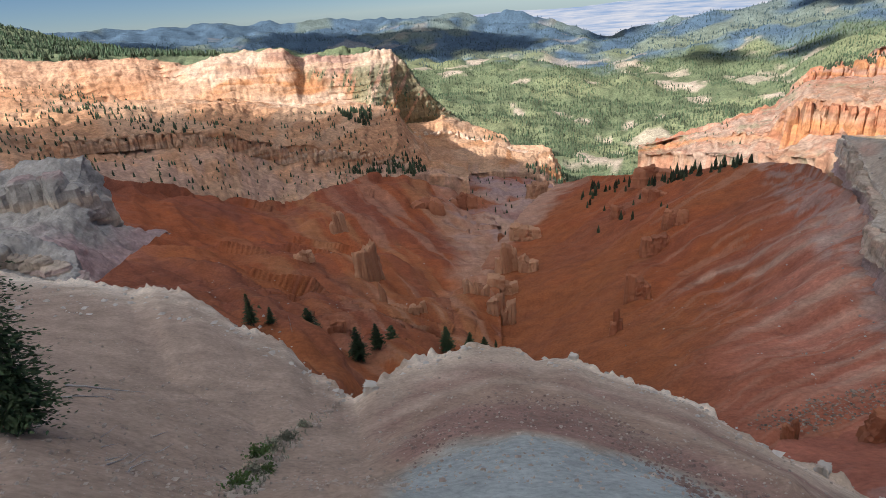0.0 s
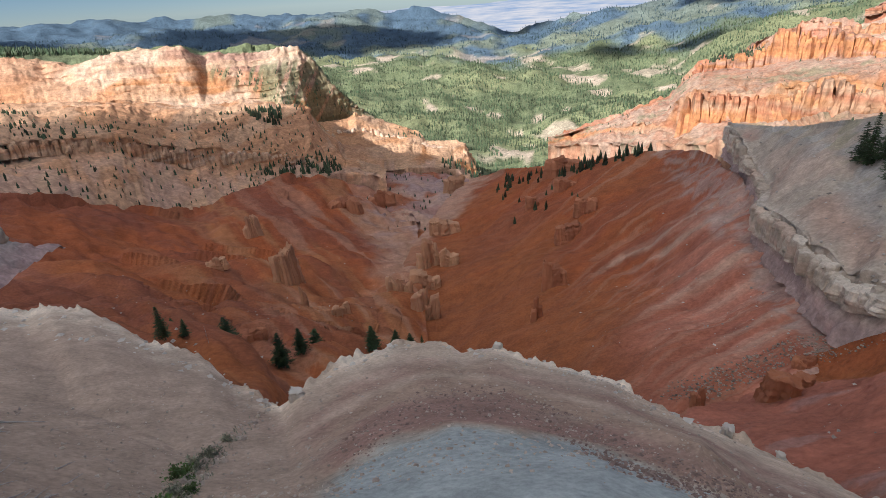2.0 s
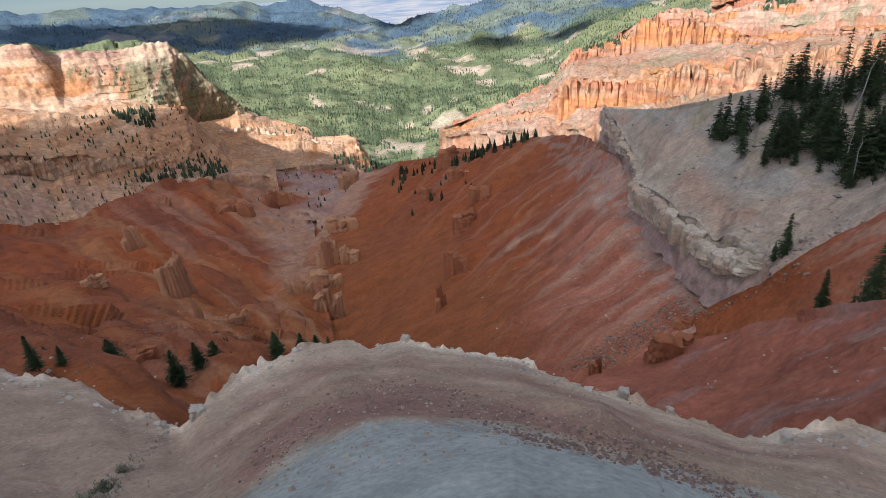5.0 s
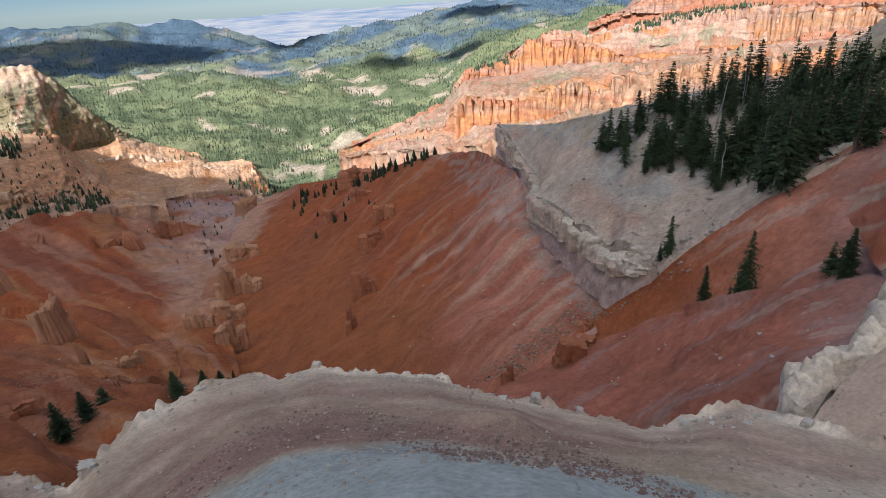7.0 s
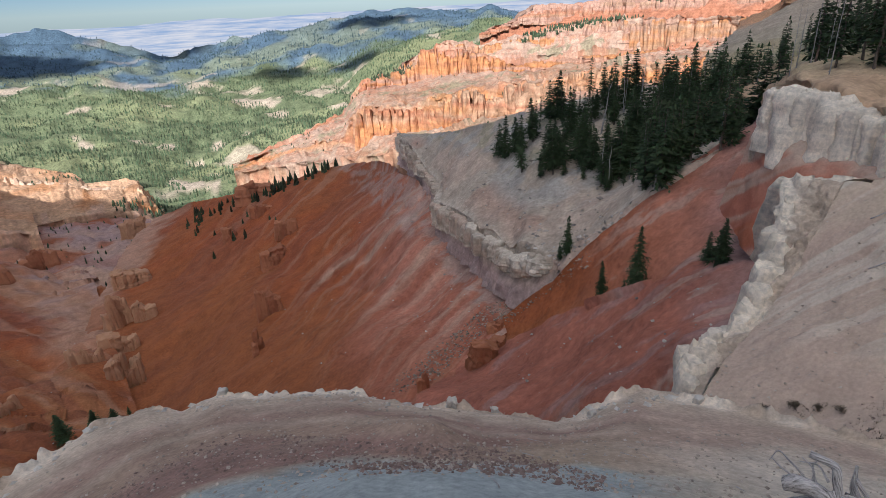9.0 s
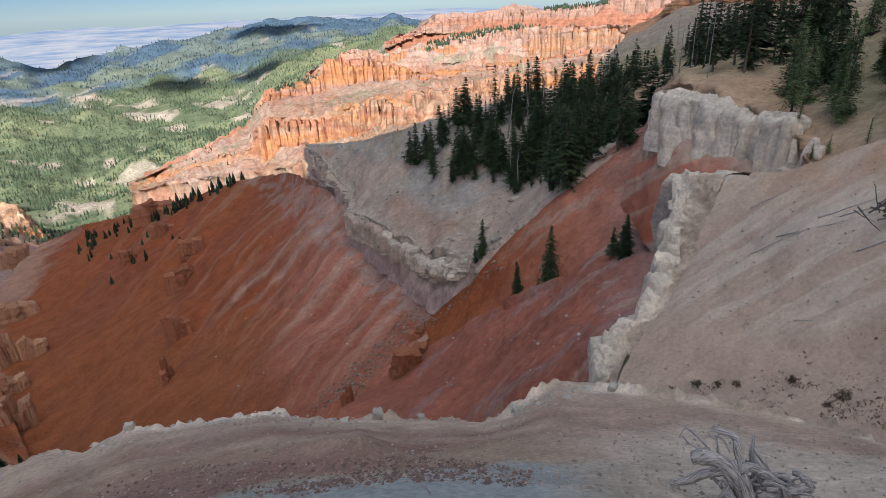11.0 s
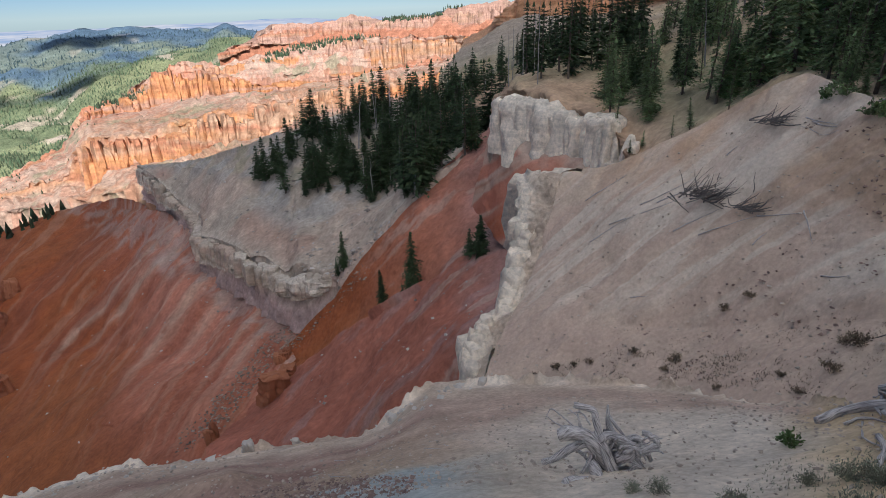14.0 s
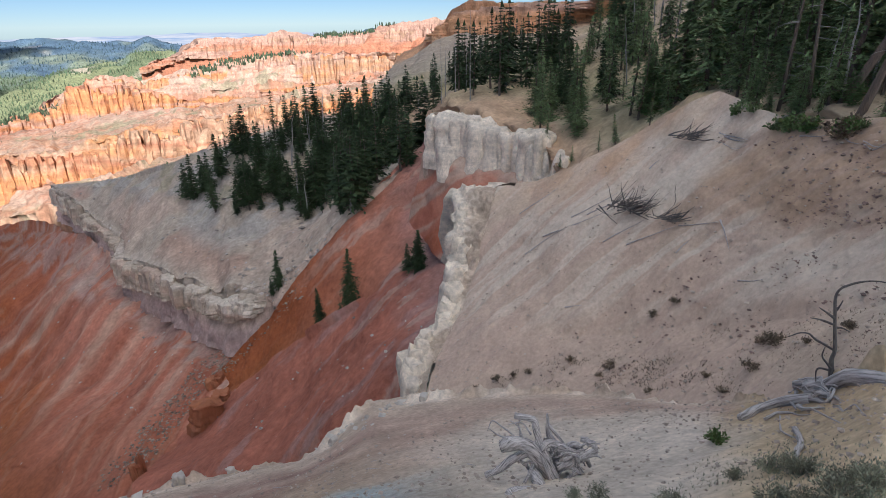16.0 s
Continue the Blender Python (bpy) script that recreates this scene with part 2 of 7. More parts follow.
HOODOO_BACK = [
    ("pink", [(33.6, 1310, -204), (37.5, 1360, -165.6), (42.8, 1360, -134.1), (47.9, 1330, -129.4), (55.0, 1290, -118.9), (61.4, 1300, -117.2), (71.8, 1250, -88.92)]),
    ("pink", [(33.6, 1250, -182.9), (37.5, 1350, -133.9), (40.2, 1400, -113.3), (41.5, 1400, -95.31), (44.8, 1400, -106), (50.1, 1400, -85.4), (54.6, 1400, -67.4), (56.8, 1380, -60.04), (60.0, 1300, -57.88), (64.7, 1280, -62.53), (68.5, 1250, -59.13), (78.1, 1200, -22.22)]),
]
HOODOO_FAR = [
    ("brick", [(44.9, 2110, -137.9), (48.7, 2210, -95.98), (52.9, 2110, -96.41), (60.0, 2010, -89.49), (67.4, 1910, -72.85), (78.1, 1810, -33.52)]),
    ("pink", [(45.0, 2100, -120.4), (48.6, 2200, -77.33), (49.8, 2200, -57.02), (53.2, 2200, -41.71), (57.1, 2150, -32.67), (59.6, 2100, -38.81), (64.3, 2050, -28.17), (67.5, 2000, -11.76), (72.3, 1950, 3.262), (78.1, 1900, 29.78)]),
]
LEFTSLOPE = [
    ("tan", [(-42.8, 425, -69.97), (-34.3, 480, -99.17), (-25.9, 540, -134.7), (-21.3, 570, -163.2), (-16.1, 590, -183.5), (-10.3, 620, -185.1), (-4.3, 700, -199.2), (-0.8, 730, -204.4), (3.3, 730, -216.2)]),
    ("tan", [(-42.1, 608.4, -78.95), (-33.5, 619.4, -98.07), (-27.1, 664.9, -109.6), (-20.1, 678.7, -125.7), (-15.2, 694.4, -155.7), (-9.8, 705.8, -170.9), (-4.2, 731, -185.3), (-0.8, 760, -208.8), (3.3, 750, -220.5)]),
    ("orangetan", [(-41.8, 620.6, -69.84), (-33.2, 629.9, -87.3), (-26.8, 664.2, -96.01), (-19.8, 677, -111.2), (-18.4, 680.5, -120.6), (-14.9, 702.2, -137.2), (-9.6, 727, -154.4), (-4.1, 741.2, -176.5), (-0.7, 770, -207.5), (3.3, 750, -218.9)]),
    ("orangetan", [(-41.1, 944, -74.13), (-32.5, 902.6, -90.08), (-26.2, 899.7, -97.15), (-19.3, 895.6, -108.2), (-13.3, 874.8, -125.6), (-9.0, 871.1, -128.2), (-5.8, 870.7, -133.1), (-3.6, 853.5, -141.7), (-2.7, 830, -170.1), (-0.7, 800, -209), (3.3, 760, -220.3)]),
    ("orange", [(-40.8, 1309, -80.81), (-32.1, 1221, -93.95), (-26.1, 1178, -115.6), (-19.2, 1135, -129.3), (-13.2, 1117, -148.2), (-8.9, 1121, -152.4), (-5.7, 1101, -164.2), (-3.6, 1130, -183.3), (-2.7, 1160, -214.0), (-0.7, 1196, -251.0), (3.3, 1215, -270.0)]),
    ("pink", [(-39.8, 1417, -15.49), (-35.0, 1348, -31.96), (-31.4, 1311, -44.12), (-25.7, 1270, -49.5), (-21.8, 1225, -69.44), (-18.4, 1210, -59.7), (-16.9, 1210, -55.58), (-13.4, 1183, -56.95), (-12.7, 1188, -67.75), (-12.0, 1204, -73.25), (-8.3, 1198, -68.18), (-3.5, 1200, -76.6), (-2.3, 1200, -97.9), (-1.06, 1205, -144.6), (0.9, 1215, -195.6), (3.3, 1230, -240)]),
    ("forest", [(-39.8, 1445, -12.97), (-34.9, 1375, -29.71), (-31.4, 1337, -42.04), (-25.6, 1295, -47.44), (-21.8, 1250, -67.8), (-18.4, 1234, -57.81), (-16.9, 1234, -53.59), (-13.4, 1207, -55.03), (-12.7, 1212, -66), (-12.0, 1228, -71.53), (-8.3, 1222, -66.35), (-3.5, 1224, -78.0), (-2.3, 1225, -100.0), (-1.06, 1230, -148.0), (0.9, 1240, -200.0), (3.3, 1255, -245)]),
    ("forest", [(-38.8, 2125, 83.19), (-34.2, 1991, 39.62), (-30.9, 1885, -2.965), (-25.5, 1707, -49.25), (-18.4, 1420, -65.35), (-13.4, 1276, -58.17), (-12.0, 1297, -75.55), (-8.3, 1272, -70.18), (-3.5, 1271, -83.0), (-2.3, 1272, -105.0), (-1.06, 1277, -155.0), (0.9, 1287, -208.0), (3.3, 1300, -254)]),
]
CENTRERIDGE = [
    ("orangepale", [(-5.1, 900, -198.9), (-0.7, 900, -236), (1.6, 900, -253.1), (5.7, 880, -248.9), (9.7, 900, -257.5), (13.2, 900, -287.2)]),
    ("orange", [(-4.9, 980, -192.3), (-0.6, 950, -231.5), (1.6, 940, -246.7), (5.7, 930, -243.6), (9.7, 940, -254.2), (13.2, 930, -287)]),
    ("orangepale", [(-4.8, 1150, -203.3), (-2.9, 1150, -213.6), (0.2, 1190, -219.6), (1.0, 1200, -210.9), (4.2, 1180, -231.8), (7.0, 1130, -245.6), (7.8, 1080, -255.1), (10.9, 1050, -250.5), (11.7, 1040, -253.9), (12.7, 1000, -282.3), (13.2, 960, -291.2)]),
]
VALLEY = [
    ("forest", [(-55.0, 850, -330), (0.0, 850, -330), (75.0, 850, -330)]),
    ("forest", [(-55.0, 1500, -380), (0.0, 1500, -395), (75.0, 1400, -330)]),
    ("forest", [(-41.0, 2100, -157.8), (-24.0, 2100, -238.2), (-3.6, 2050, -346.3), (7.6, 2000, -376.6), (18.4, 1900, -380.4), (28.2, 1850, -370.8), (31.9, 1800, -329.2), (48.0, 1800, -230), (51.9, 2500, -134)]),
    ("forest", [(-39.9, 3000, -46.48), (-23.0, 3000, -131.1), (-3.1, 3000, -247.3), (7.7, 2900, -300.6), (17.2, 2500, -326.6), (20.7, 2700, -335.3), (27.6, 2800, -311.3), (31.9, 2600, -314.5), (34.8, 2600, -240.3), (47.3, 3000, -152.3)]),
    ("hazeforest", [(-39.5, 3700, 14.73), (-22.8, 3600, -100), (-8.2, 3600, -183), (7.8, 3500, -268.5), (15.6, 3500, -282.8), (20.5, 3500, -254.8), (27.3, 3400, -240.8), (34.9, 3300, -188.8), (47.4, 3400, -131.3)]),
    ("hazeforest", [(-39.3, 4300, 66.93), (-30.7, 4300, 21.11), (-26.8, 4300, -1.018), (-22.4, 4300, -1.507), (-18.2, 4300, 7.627), (-16.0, 4300, -34.28), (-13.0, 4300, -44.95), (-10.0, 4300, -41.43), (-2.7, 4300, -65.31), (2.6, 4300, -69.46), (5.8, 4300, -105.3), (8.9, 4300, -107.8), (12.0, 4300, -171.6), (16.1, 4200, -276.5), (18.6, 4000, -247.2), (22.6, 4000, -183.5), (28.7, 4000, -141.4), (32.9, 4000, -82.34), (37.1, 4000, -76.16), (40.2, 4000, -69.52), (44.4, 4000, -96.38), (44.9, 3900, -89.69), (45.9, 3900, -63.74), (47.0, 3900, -102.6), (48.8, 3800, -127.8), (56.0, 3500, -90.42), (62.2, 3400, -65.34), (67.0, 3300, -2.005), (69.1, 3300, -31.98), (72.8, 3300, -14.73)]),
]
# end of survey

# ---- noise ----
def lattice(ix, iy, iz, seed):
    h = (ix * 374761393 + iy * 668265263 + iz * 1274126177 + seed * 974711) & 0xFFFFFFFF
    h = ((h ^ (h >> 13)) * 1103515245) & 0xFFFFFFFF
    h = ((h ^ (h >> 16)) * 69069) & 0xFFFFFFFF
    return (h ^ (h >> 15)) / 2147483648.0 - 1.0


def wave(p, seed=0):
    """Smooth noise between -1 and 1 at points of shape (..., 3)."""
    f = np.floor(p)
    w = p - f
    i = f.astype(np.int64)
    w = w * w * w * (w * (w * 6 - 15) + 10)
    x, y, z = i[..., 0], i[..., 1], i[..., 2]
    a, b, c = w[..., 0], w[..., 1], w[..., 2]
    total = 0.0
    for dx in (0, 1):
        for dy in (0, 1):
            for dz in (0, 1):
                total = total + lattice(x + dx, y + dy, z + dz, seed) * (a if dx else 1 - a) * (b if dy else 1 - b) * (c if dz else 1 - c)
    return total


def fbm(p, octaves=4, seed=0, gain=0.5):
    total, amp = 0.0, 1.0
    for k in range(octaves):
        total = total + amp * wave(p * 2.03 ** k + 17.3 * k, seed + k)
        amp *= gain
    return total


def ridged(p, octaves=4, seed=0, gain=0.5):
    """0 in the furrows, up to 1 on broad backs between them."""
    total, amp, norm = 0.0, 1.0, 0.0
    for k in range(octaves):
        total = total + amp * np.abs(wave(p * 2.03 ** k + 11.7 * k, seed + k))
        norm += amp
        amp *= gain
    return total / norm


def smooth(a, b, x):
    t = np.clip((x - a) / (b - a), 0, 1)
    return t * t * (3 - 2 * t)


# ---- base colours ----
TINT = {
    "sand": (0.43, 0.33, 0.22), "blue": (0.365, 0.385, 0.36), "mauve": (0.295, 0.18, 0.14), "cream": (0.51, 0.395, 0.29),
    "grey": (0.38, 0.345, 0.30), "greypink": (0.40, 0.28, 0.25), "red": (0.34, 0.098, 0.034), "rust": (0.325, 0.108, 0.039),
    "pinkgrey": (0.37, 0.25, 0.22), "pale": (0.43, 0.345, 0.26), "pinkcream": (0.49, 0.36, 0.27), "white": (0.80, 0.685, 0.54),
    "olive": (0.28, 0.25, 0.14), "orange": (0.44, 0.20, 0.082), "orangepale": (0.37, 0.225, 0.135), "pink": (0.37, 0.22, 0.155),
    "brick": (0.36, 0.15, 0.082), "tan": (0.50, 0.31, 0.21), "orangetan": (0.48, 0.25, 0.13), "forest": (0.148, 0.168, 0.084),
    # the blue of the far forest tint is haze painted into the colour
    "hazeforest": (0.085, 0.125, 0.165), "mauvered": (0.38, 0.14, 0.087), "maroon": (0.215, 0.075, 0.047), "pinkred": (0.47, 0.195, 0.125),
    "orangeshade": (0.53, 0.28, 0.14), "brownsand": (0.45, 0.315, 0.205), "terrace": (0.42, 0.285, 0.20), "suntan": (0.56, 0.36, 0.22), "rustlight": (0.39, 0.17, 0.073), "greystreak": (0.52, 0.345, 0.24), "dusk": (0.39, 0.285, 0.21), "yellowsand": (0.50, 0.37, 0.21), "meadow": (0.225, 0.23, 0.112),
    "paleash": (0.60, 0.51, 0.40), "apricot": (0.52, 0.34, 0.21), "brownpink": (0.49, 0.36, 0.275), "orangelight": (0.62, 0.33, 0.17), "sunpale": (0.62, 0.44, 0.30)}


# ---- materials ----
def material(name):
    m = bpy.data.materials.new(name)
    m.use_nodes = True
    return m, m.node_tree.nodes, m.node_tree.links, m.node_tree.nodes["Principled BSDF"]


def add(nodes, kind, **values):
    n = nodes.new(kind)
    for key, value in values.items():
        n.inputs[key.replace("_", " ")].default_value = value
    return n


def earth(name, grain, bump, bands=0.0, band_size=1.0, patches=0.25, distance=0.1, rough=0.95, speckle=0.34, runs=0.0, run_size=3.0):
    """Bare rock and soil: the layer's colour, blotched at two scales, with grain and fine relief. grain: size of the fine relief in metres."""
    m, nodes, links, bsdf = material(name)
    tint = nodes.new("ShaderNodeAttribute")
    tint.attribute_name = "tint"
    where = nodes.new("ShaderNodeTexCoord")
    big = add(nodes, "ShaderNodeTexNoise", Scale=0.12 / grain, Detail=5.0, Roughness=0.6)
    fine = add(nodes, "ShaderNodeTexNoise", Scale=1.0 / grain, Detail=8.0, Roughness=0.65)
    for n in (big, fine):
        links.new(where.outputs["Object"], n.inputs["Vector"])
    spread = add(nodes, "ShaderNodeMapRange", To_Min=1.0 - patches, To_Max=1.0 + patches)
    spread.inputs["From Min"].default_value, spread.inputs["From Max"].default_value = 0.3, 0.7
    links.new(big.outputs["Fac"], spread.inputs["Value"])
    speck = add(nodes, "ShaderNodeMapRange", To_Min=1 - speckle, To_Max=1 + speckle)
    speck.inputs["From Min"].default_value, speck.inputs["From Max"].default_value = 0.3, 0.7
    links.new(fine.outputs["Fac"], speck.inputs["Value"])
    both = nodes.new("ShaderNodeMath")
    both.operation = "MULTIPLY"
    links.new(spread.outputs[0], both.inputs[0])
    links.new(speck.outputs[0], both.inputs[1])
    factor = both.outputs[0]
    if bands:
        flat = nodes.new("ShaderNodeMapping")
        flat.inputs["Scale"].default_value = (0.06 / band_size, 0.06 / band_size, 1.0 / band_size)
        links.new(where.outputs["Object"], flat.inputs["Vector"])
        layer = add(nodes, "ShaderNodeTexNoise", Scale=1.0, Detail=4.0, Roughness=0.7, Distortion=0.3)
        links.new(flat.outputs[0], layer.inputs["Vector"])
        stripe = add(nodes, "ShaderNodeMapRange", To_Min=1.0 - bands, To_Max=1.0 + bands)
        stripe.inputs["From Min"].default_value, stripe.inputs["From Max"].default_value = 0.35, 0.65
        links.new(layer.outputs["Fac"], stripe.inputs["Value"])
        third = nodes.new("ShaderNodeMath")
        third.operation = "MULTIPLY"
        links.new(factor, third.inputs[0])
        links.new(stripe.outputs[0], third.inputs[1])
        factor = third.outputs[0]
    if runs:
        # wash marks that run down steep faces
        tall = nodes.new("ShaderNodeMapping")
        tall.inputs["Scale"].default_value = (1.0 / run_size, 1.0 / run_size, 0.12 / run_size)
        links.new(where.outputs["Object"], tall.inputs["Vector"])
        wash = add(nodes, "ShaderNodeTexNoise", Scale=1.0, Detail=4.0, Roughness=0.65)
        links.new(tall.outputs[0], wash.inputs["Vector"])
        marks = add(nodes, "ShaderNodeMapRange", To_Min=1.0 - runs, To_Max=1.0 + runs)
        marks.inputs["From Min"].default_value, marks.inputs["From Max"].default_value = 0.35, 0.65
        links.new(wash.outputs["Fac"], marks.inputs["Value"])
        fourth = nodes.new("ShaderNodeMath")
        fourth.operation = "MULTIPLY"
        links.new(factor, fourth.inputs[0])
        links.new(marks.outputs[0], fourth.inputs[1])
        factor = fourth.outputs[0]
    scaled = nodes.new("ShaderNodeVectorMath")
    scaled.operation = "SCALE"
    links.new(tint.outputs["Color"], scaled.inputs[0])
    links.new(factor, scaled.inputs["Scale"])
    links.new(scaled.outputs[0], bsdf.inputs["Base Color"])
    lump = add(nodes, "ShaderNodeTexNoise", Scale=0.35 / grain, Detail=9.0, Roughness=0.7)
    links.new(where.outputs["Object"], lump.inputs["Vector"])
    relief = add(nodes, "ShaderNodeBump", Strength=bump, Distance=distance)
    links.new(lump.outputs["Fac"], relief.inputs["Height"])
    links.new(relief.outputs[0], bsdf.inputs["Normal"])
    bsdf.inputs["Roughness"].default_value = rough
    bsdf.inputs["Specular IOR Level"].default_value = 0.15
    return m


SOIL = earth("pale_soil", 0.16, 0.45, patches=0.2, distance=0.12, speckle=0.24)
SLOPESOIL = earth("bare_slope_soil", 0.22, 0.5, patches=0.10, distance=0.12, speckle=0.15)
SLOPE = earth("red_slope", 0.9, 0.6, bands=0.08, band_size=4.0, patches=0.2, distance=1.0, speckle=0.24)
CLIFF = earth("pale_cliff", 0.35, 0.9, bands=0.10, band_size=0.8, patches=0.18, distance=0.35, speckle=0.24, runs=0.1, run_size=0.6)
BLUFF = earth("bluff_rock", 0.7, 0.6, bands=0.08, band_size=1.6, patches=0.16, distance=0.5, speckle=0.2, runs=0.14, run_size=1.2)
HOODOO = earth("hoodoo_rock", 4.0, 0.9, bands=0.13, band_size=5.0, patches=0.14, distance=3.2, speckle=0.22, runs=0.2, run_size=6.0)
WOODS = earth("wooded_ground", 6.0, 0.8, patches=0.25, distance=6.0, speckle=0.5)


# ---- landforms ----
def stretch(points, by, ticks):
    p = np.array(points, float)
    if by == "bearing":
        return np.stack([ticks, np.interp(ticks, p[:, 0], p[:, 1]), np.interp(ticks, p[:, 0], p[:, 2])], 1)
    lift = np.degrees(np.arctan2(p[:, 2], p[:, 1]))
    run = np.r_[0, np.cumsum(np.hypot(np.diff(p[:, 0]), np.diff(lift)))]
    u = ticks * run[-1]
    return np.stack([np.interp(u, run, p[:, k]) for k in range(3)], 1)


def bearing_dip(p):
    return np.degrees(np.arctan2(p[..., 0], p[..., 1])), np.degrees(np.arctan2(p[..., 2], np.hypot(p[..., 0], p[..., 1])))


def landform(name, lines, cols, rows, mat, label, by="bearing", drop=None, back=None, rough=(), flute=None, ledge=None, rill=None, paint=None, edge=(), skirt=None, steps=None, fall=None, seed=0, category="slope", blur=0.35):
    """A sheet of land drawn through its survey lines and then worn: rough is a list of (height, size), flute and ledge act on
    steep faces, rill down the slopes, all in metres."""
    if by == "bearing":
        ticks = np.linspace(min(l[1][0][0] for l in lines), max(l[1][-1][0] for l in lines), cols)
    else:
        ticks = np.linspace(0, 1, cols)
    made = [(np.array(TINT[c]), stretch(p, by, ticks)) for c, p in lines]
    rows = list(rows)
    if back:
        far = made[0] if made[0][1][:, 1].mean() > made[-1][1][:, 1].mean() else made[-1]
        extra = (np.array(TINT[back[2]]), far[1] * (1, back[0], 1) + (0, 0, back[1]))
        if far is made[0]:
            made.insert(0, extra)
            rows.insert(0, 12)
        else:
            made.append(extra)
            rows.append(12)
    if drop:
        made.append((np.array(TINT[drop[2]]), made[-1][1] * (1, drop[0], 1) + (0, 0, drop[1])))
        rows.append(16)
    if skirt:
        made.insert(0, (made[0][0], made[0][1] * (1, skirt[0], 1) + (0, 0, skirt[1])))
        rows.insert(0, 10)
    grid, level = [], []
    for k in range(len(made) - 1):
        n = rows[k]
        for j in range(n + (k == len(made) - 2)):
            s = j / n
            grid.append(made[k][1] * (1 - s) + made[k + 1][1] * s)
            level.append(k + s)
    g = np.array(grid)
    b = np.radians(g[..., 0])
    p = np.stack([g[..., 1] * np.sin(b), g[..., 1] * np.cos(b), g[..., 2]], -1)

    def normal(p):
        n = np.cross(np.gradient(p, axis=1), np.gradient(p, axis=0))
        n /= np.linalg.norm(n, axis=-1, keepdims=True) + 1e-9
        return n * np.where((n * -p).sum(-1, keepdims=True) < 0, -1, 1)

    if steps:
        size, strength = steps
        t = p[..., 2] / size + 0.5 * fbm(p / (size * 9), 3, seed + 20)
        part = t - np.floor(t)
        p[..., 2] += strength * size * (smooth(0.3, 0.7, part) - part) * smooth(-0.5, 0.2, fbm(p / (size * 14), 2, seed + 21))
    n = normal(p)
    steep = smooth(0.25, 0.7, 1 - np.abs(n[..., 2]))[..., None]
    base = p.copy()
    for k, (height, size) in enumerate(rough):
        p = p + n * height * fbm(base / size, 4, seed + 7 * k)[..., None]
    if rill:
        height, across, along = rill[:3]
        u = np.cumsum(np.r_[0, np.linalg.norm(np.diff(base[len(base) // 2], axis=0), axis=-1)])
        v = np.cumsum(np.r_[0, np.linalg.norm(np.diff(base[:, base.shape[1] // 2], axis=0), axis=-1)])
        q = np.stack(np.broadcast_arrays((u[None, :] - (rill[3] if len(rill) > 3 else 0) * v[:, None]) / across, v[:, None] / along, 0.5), -1)
        if fall is not None:
            b, e = bearing_dip(base)
            far_off = np.median(np.linalg.norm(base, axis=-1)) * math.pi / 180
            q = np.stack([(e - fall * b) * far_off / across, (b + fall * e) * far_off / along, 0 * b], -1)
        q = q + 0.35 * fbm(base / (across * 4), 2, seed + 90)[..., None]
        p = p + n * height * (ridged(q, 3, seed + 40)[..., None] - 0.4)
    if flute:
        height, size = flute
        q = base / size * (1, 1, 0.10)
        f = np.hypot(n[..., 0], n[..., 1])[..., None]
        out = np.concatenate([n[..., :2], np.zeros_like(f)], -1) / (f + 0.2)
        p = p + out * steep * height * (1.6 * ridged(q, 3, seed + 60)[..., None] - 0.7)
    if ledge:
        height, size = ledge
        q = base * (0.04, 0.04, 1) / size
        f = np.hypot(n[..., 0], n[..., 1])[..., None]
        out = np.concatenate([n[..., :2], np.zeros_like(f)], -1) / (f + 0.2)
        p = p + out * steep * height * fbm(q, 3, seed + 70)[..., None]
    for line, height, size, width in edge:
        near = np.exp(-((np.array(level) - line) / width) ** 2)[:, None]
        p[..., 2] += height * near * (np.maximum(fbm(base / size, 3, seed + 30), -0.2) + 0.6 * np.maximum(wave(base / (size * 3), seed + 33), 0))
    # layer colours run a little up and down the slope
    lev = np.array(level)[:, None] + blur * fbm(base / (0.06 * np.linalg.norm(base, axis=-1).mean()), 4, seed + 80)
    lev = np.clip(lev, 0, len(made) - 1.001)
    i = lev.astype(int)
    w = (lev - i)[..., None]
    w = smooth(0.15, 0.85, w)
    tints = np.array([m[0] for m in made])
    c = tints[i] * (1 - w) + tints[i + 1] * w
    if paint is not None:
        c = paint(base, c, np.array(level)[:, None] + 0 * lev, np.linspace(0, 1, cols)[None, :] + 0 * lev)
    r, q = p.shape[:2]
    a = np.arange(r * q).reshape(r, q)
    quads = np.stack([a[:-1, :-1], a[:-1, 1:], a[1:, 1:], a[1:, :-1]], -1).reshape(-1, 4)
    # all faces look up or towards the rim
    me = bpy.data.meshes.new(name)
    me.vertices.add(r * q)
    me.vertices.foreach_set("co", p.reshape(-1))
    me.loops.add(quads.size)
    me.loops.foreach_set("vertex_index", quads.reshape(-1))
    me.polygons.add(len(quads))
    me.polygons.foreach_set("loop_start", np.arange(0, quads.size, 4))
    me.update(calc_edges=True)
    me.polygons.foreach_set("use_smooth", np.ones(len(quads), bool))
    layer = me.color_attributes.new("tint", "FLOAT_COLOR", "POINT")
    layer.data.foreach_set("color", np.concatenate([c, np.ones((r, q, 1))], -1).astype(np.float32).reshape(-1))
    me.materials.append(mat)
    ob = tagged(new(name, me), label, category, kind="structure")
    LAND[name] = (p, n)
    return ob


LAND = {}


def mix(c, tint, w):
    return c + (np.array(TINT[tint]) - c) * np.clip(w, 0, 1)[..., None]


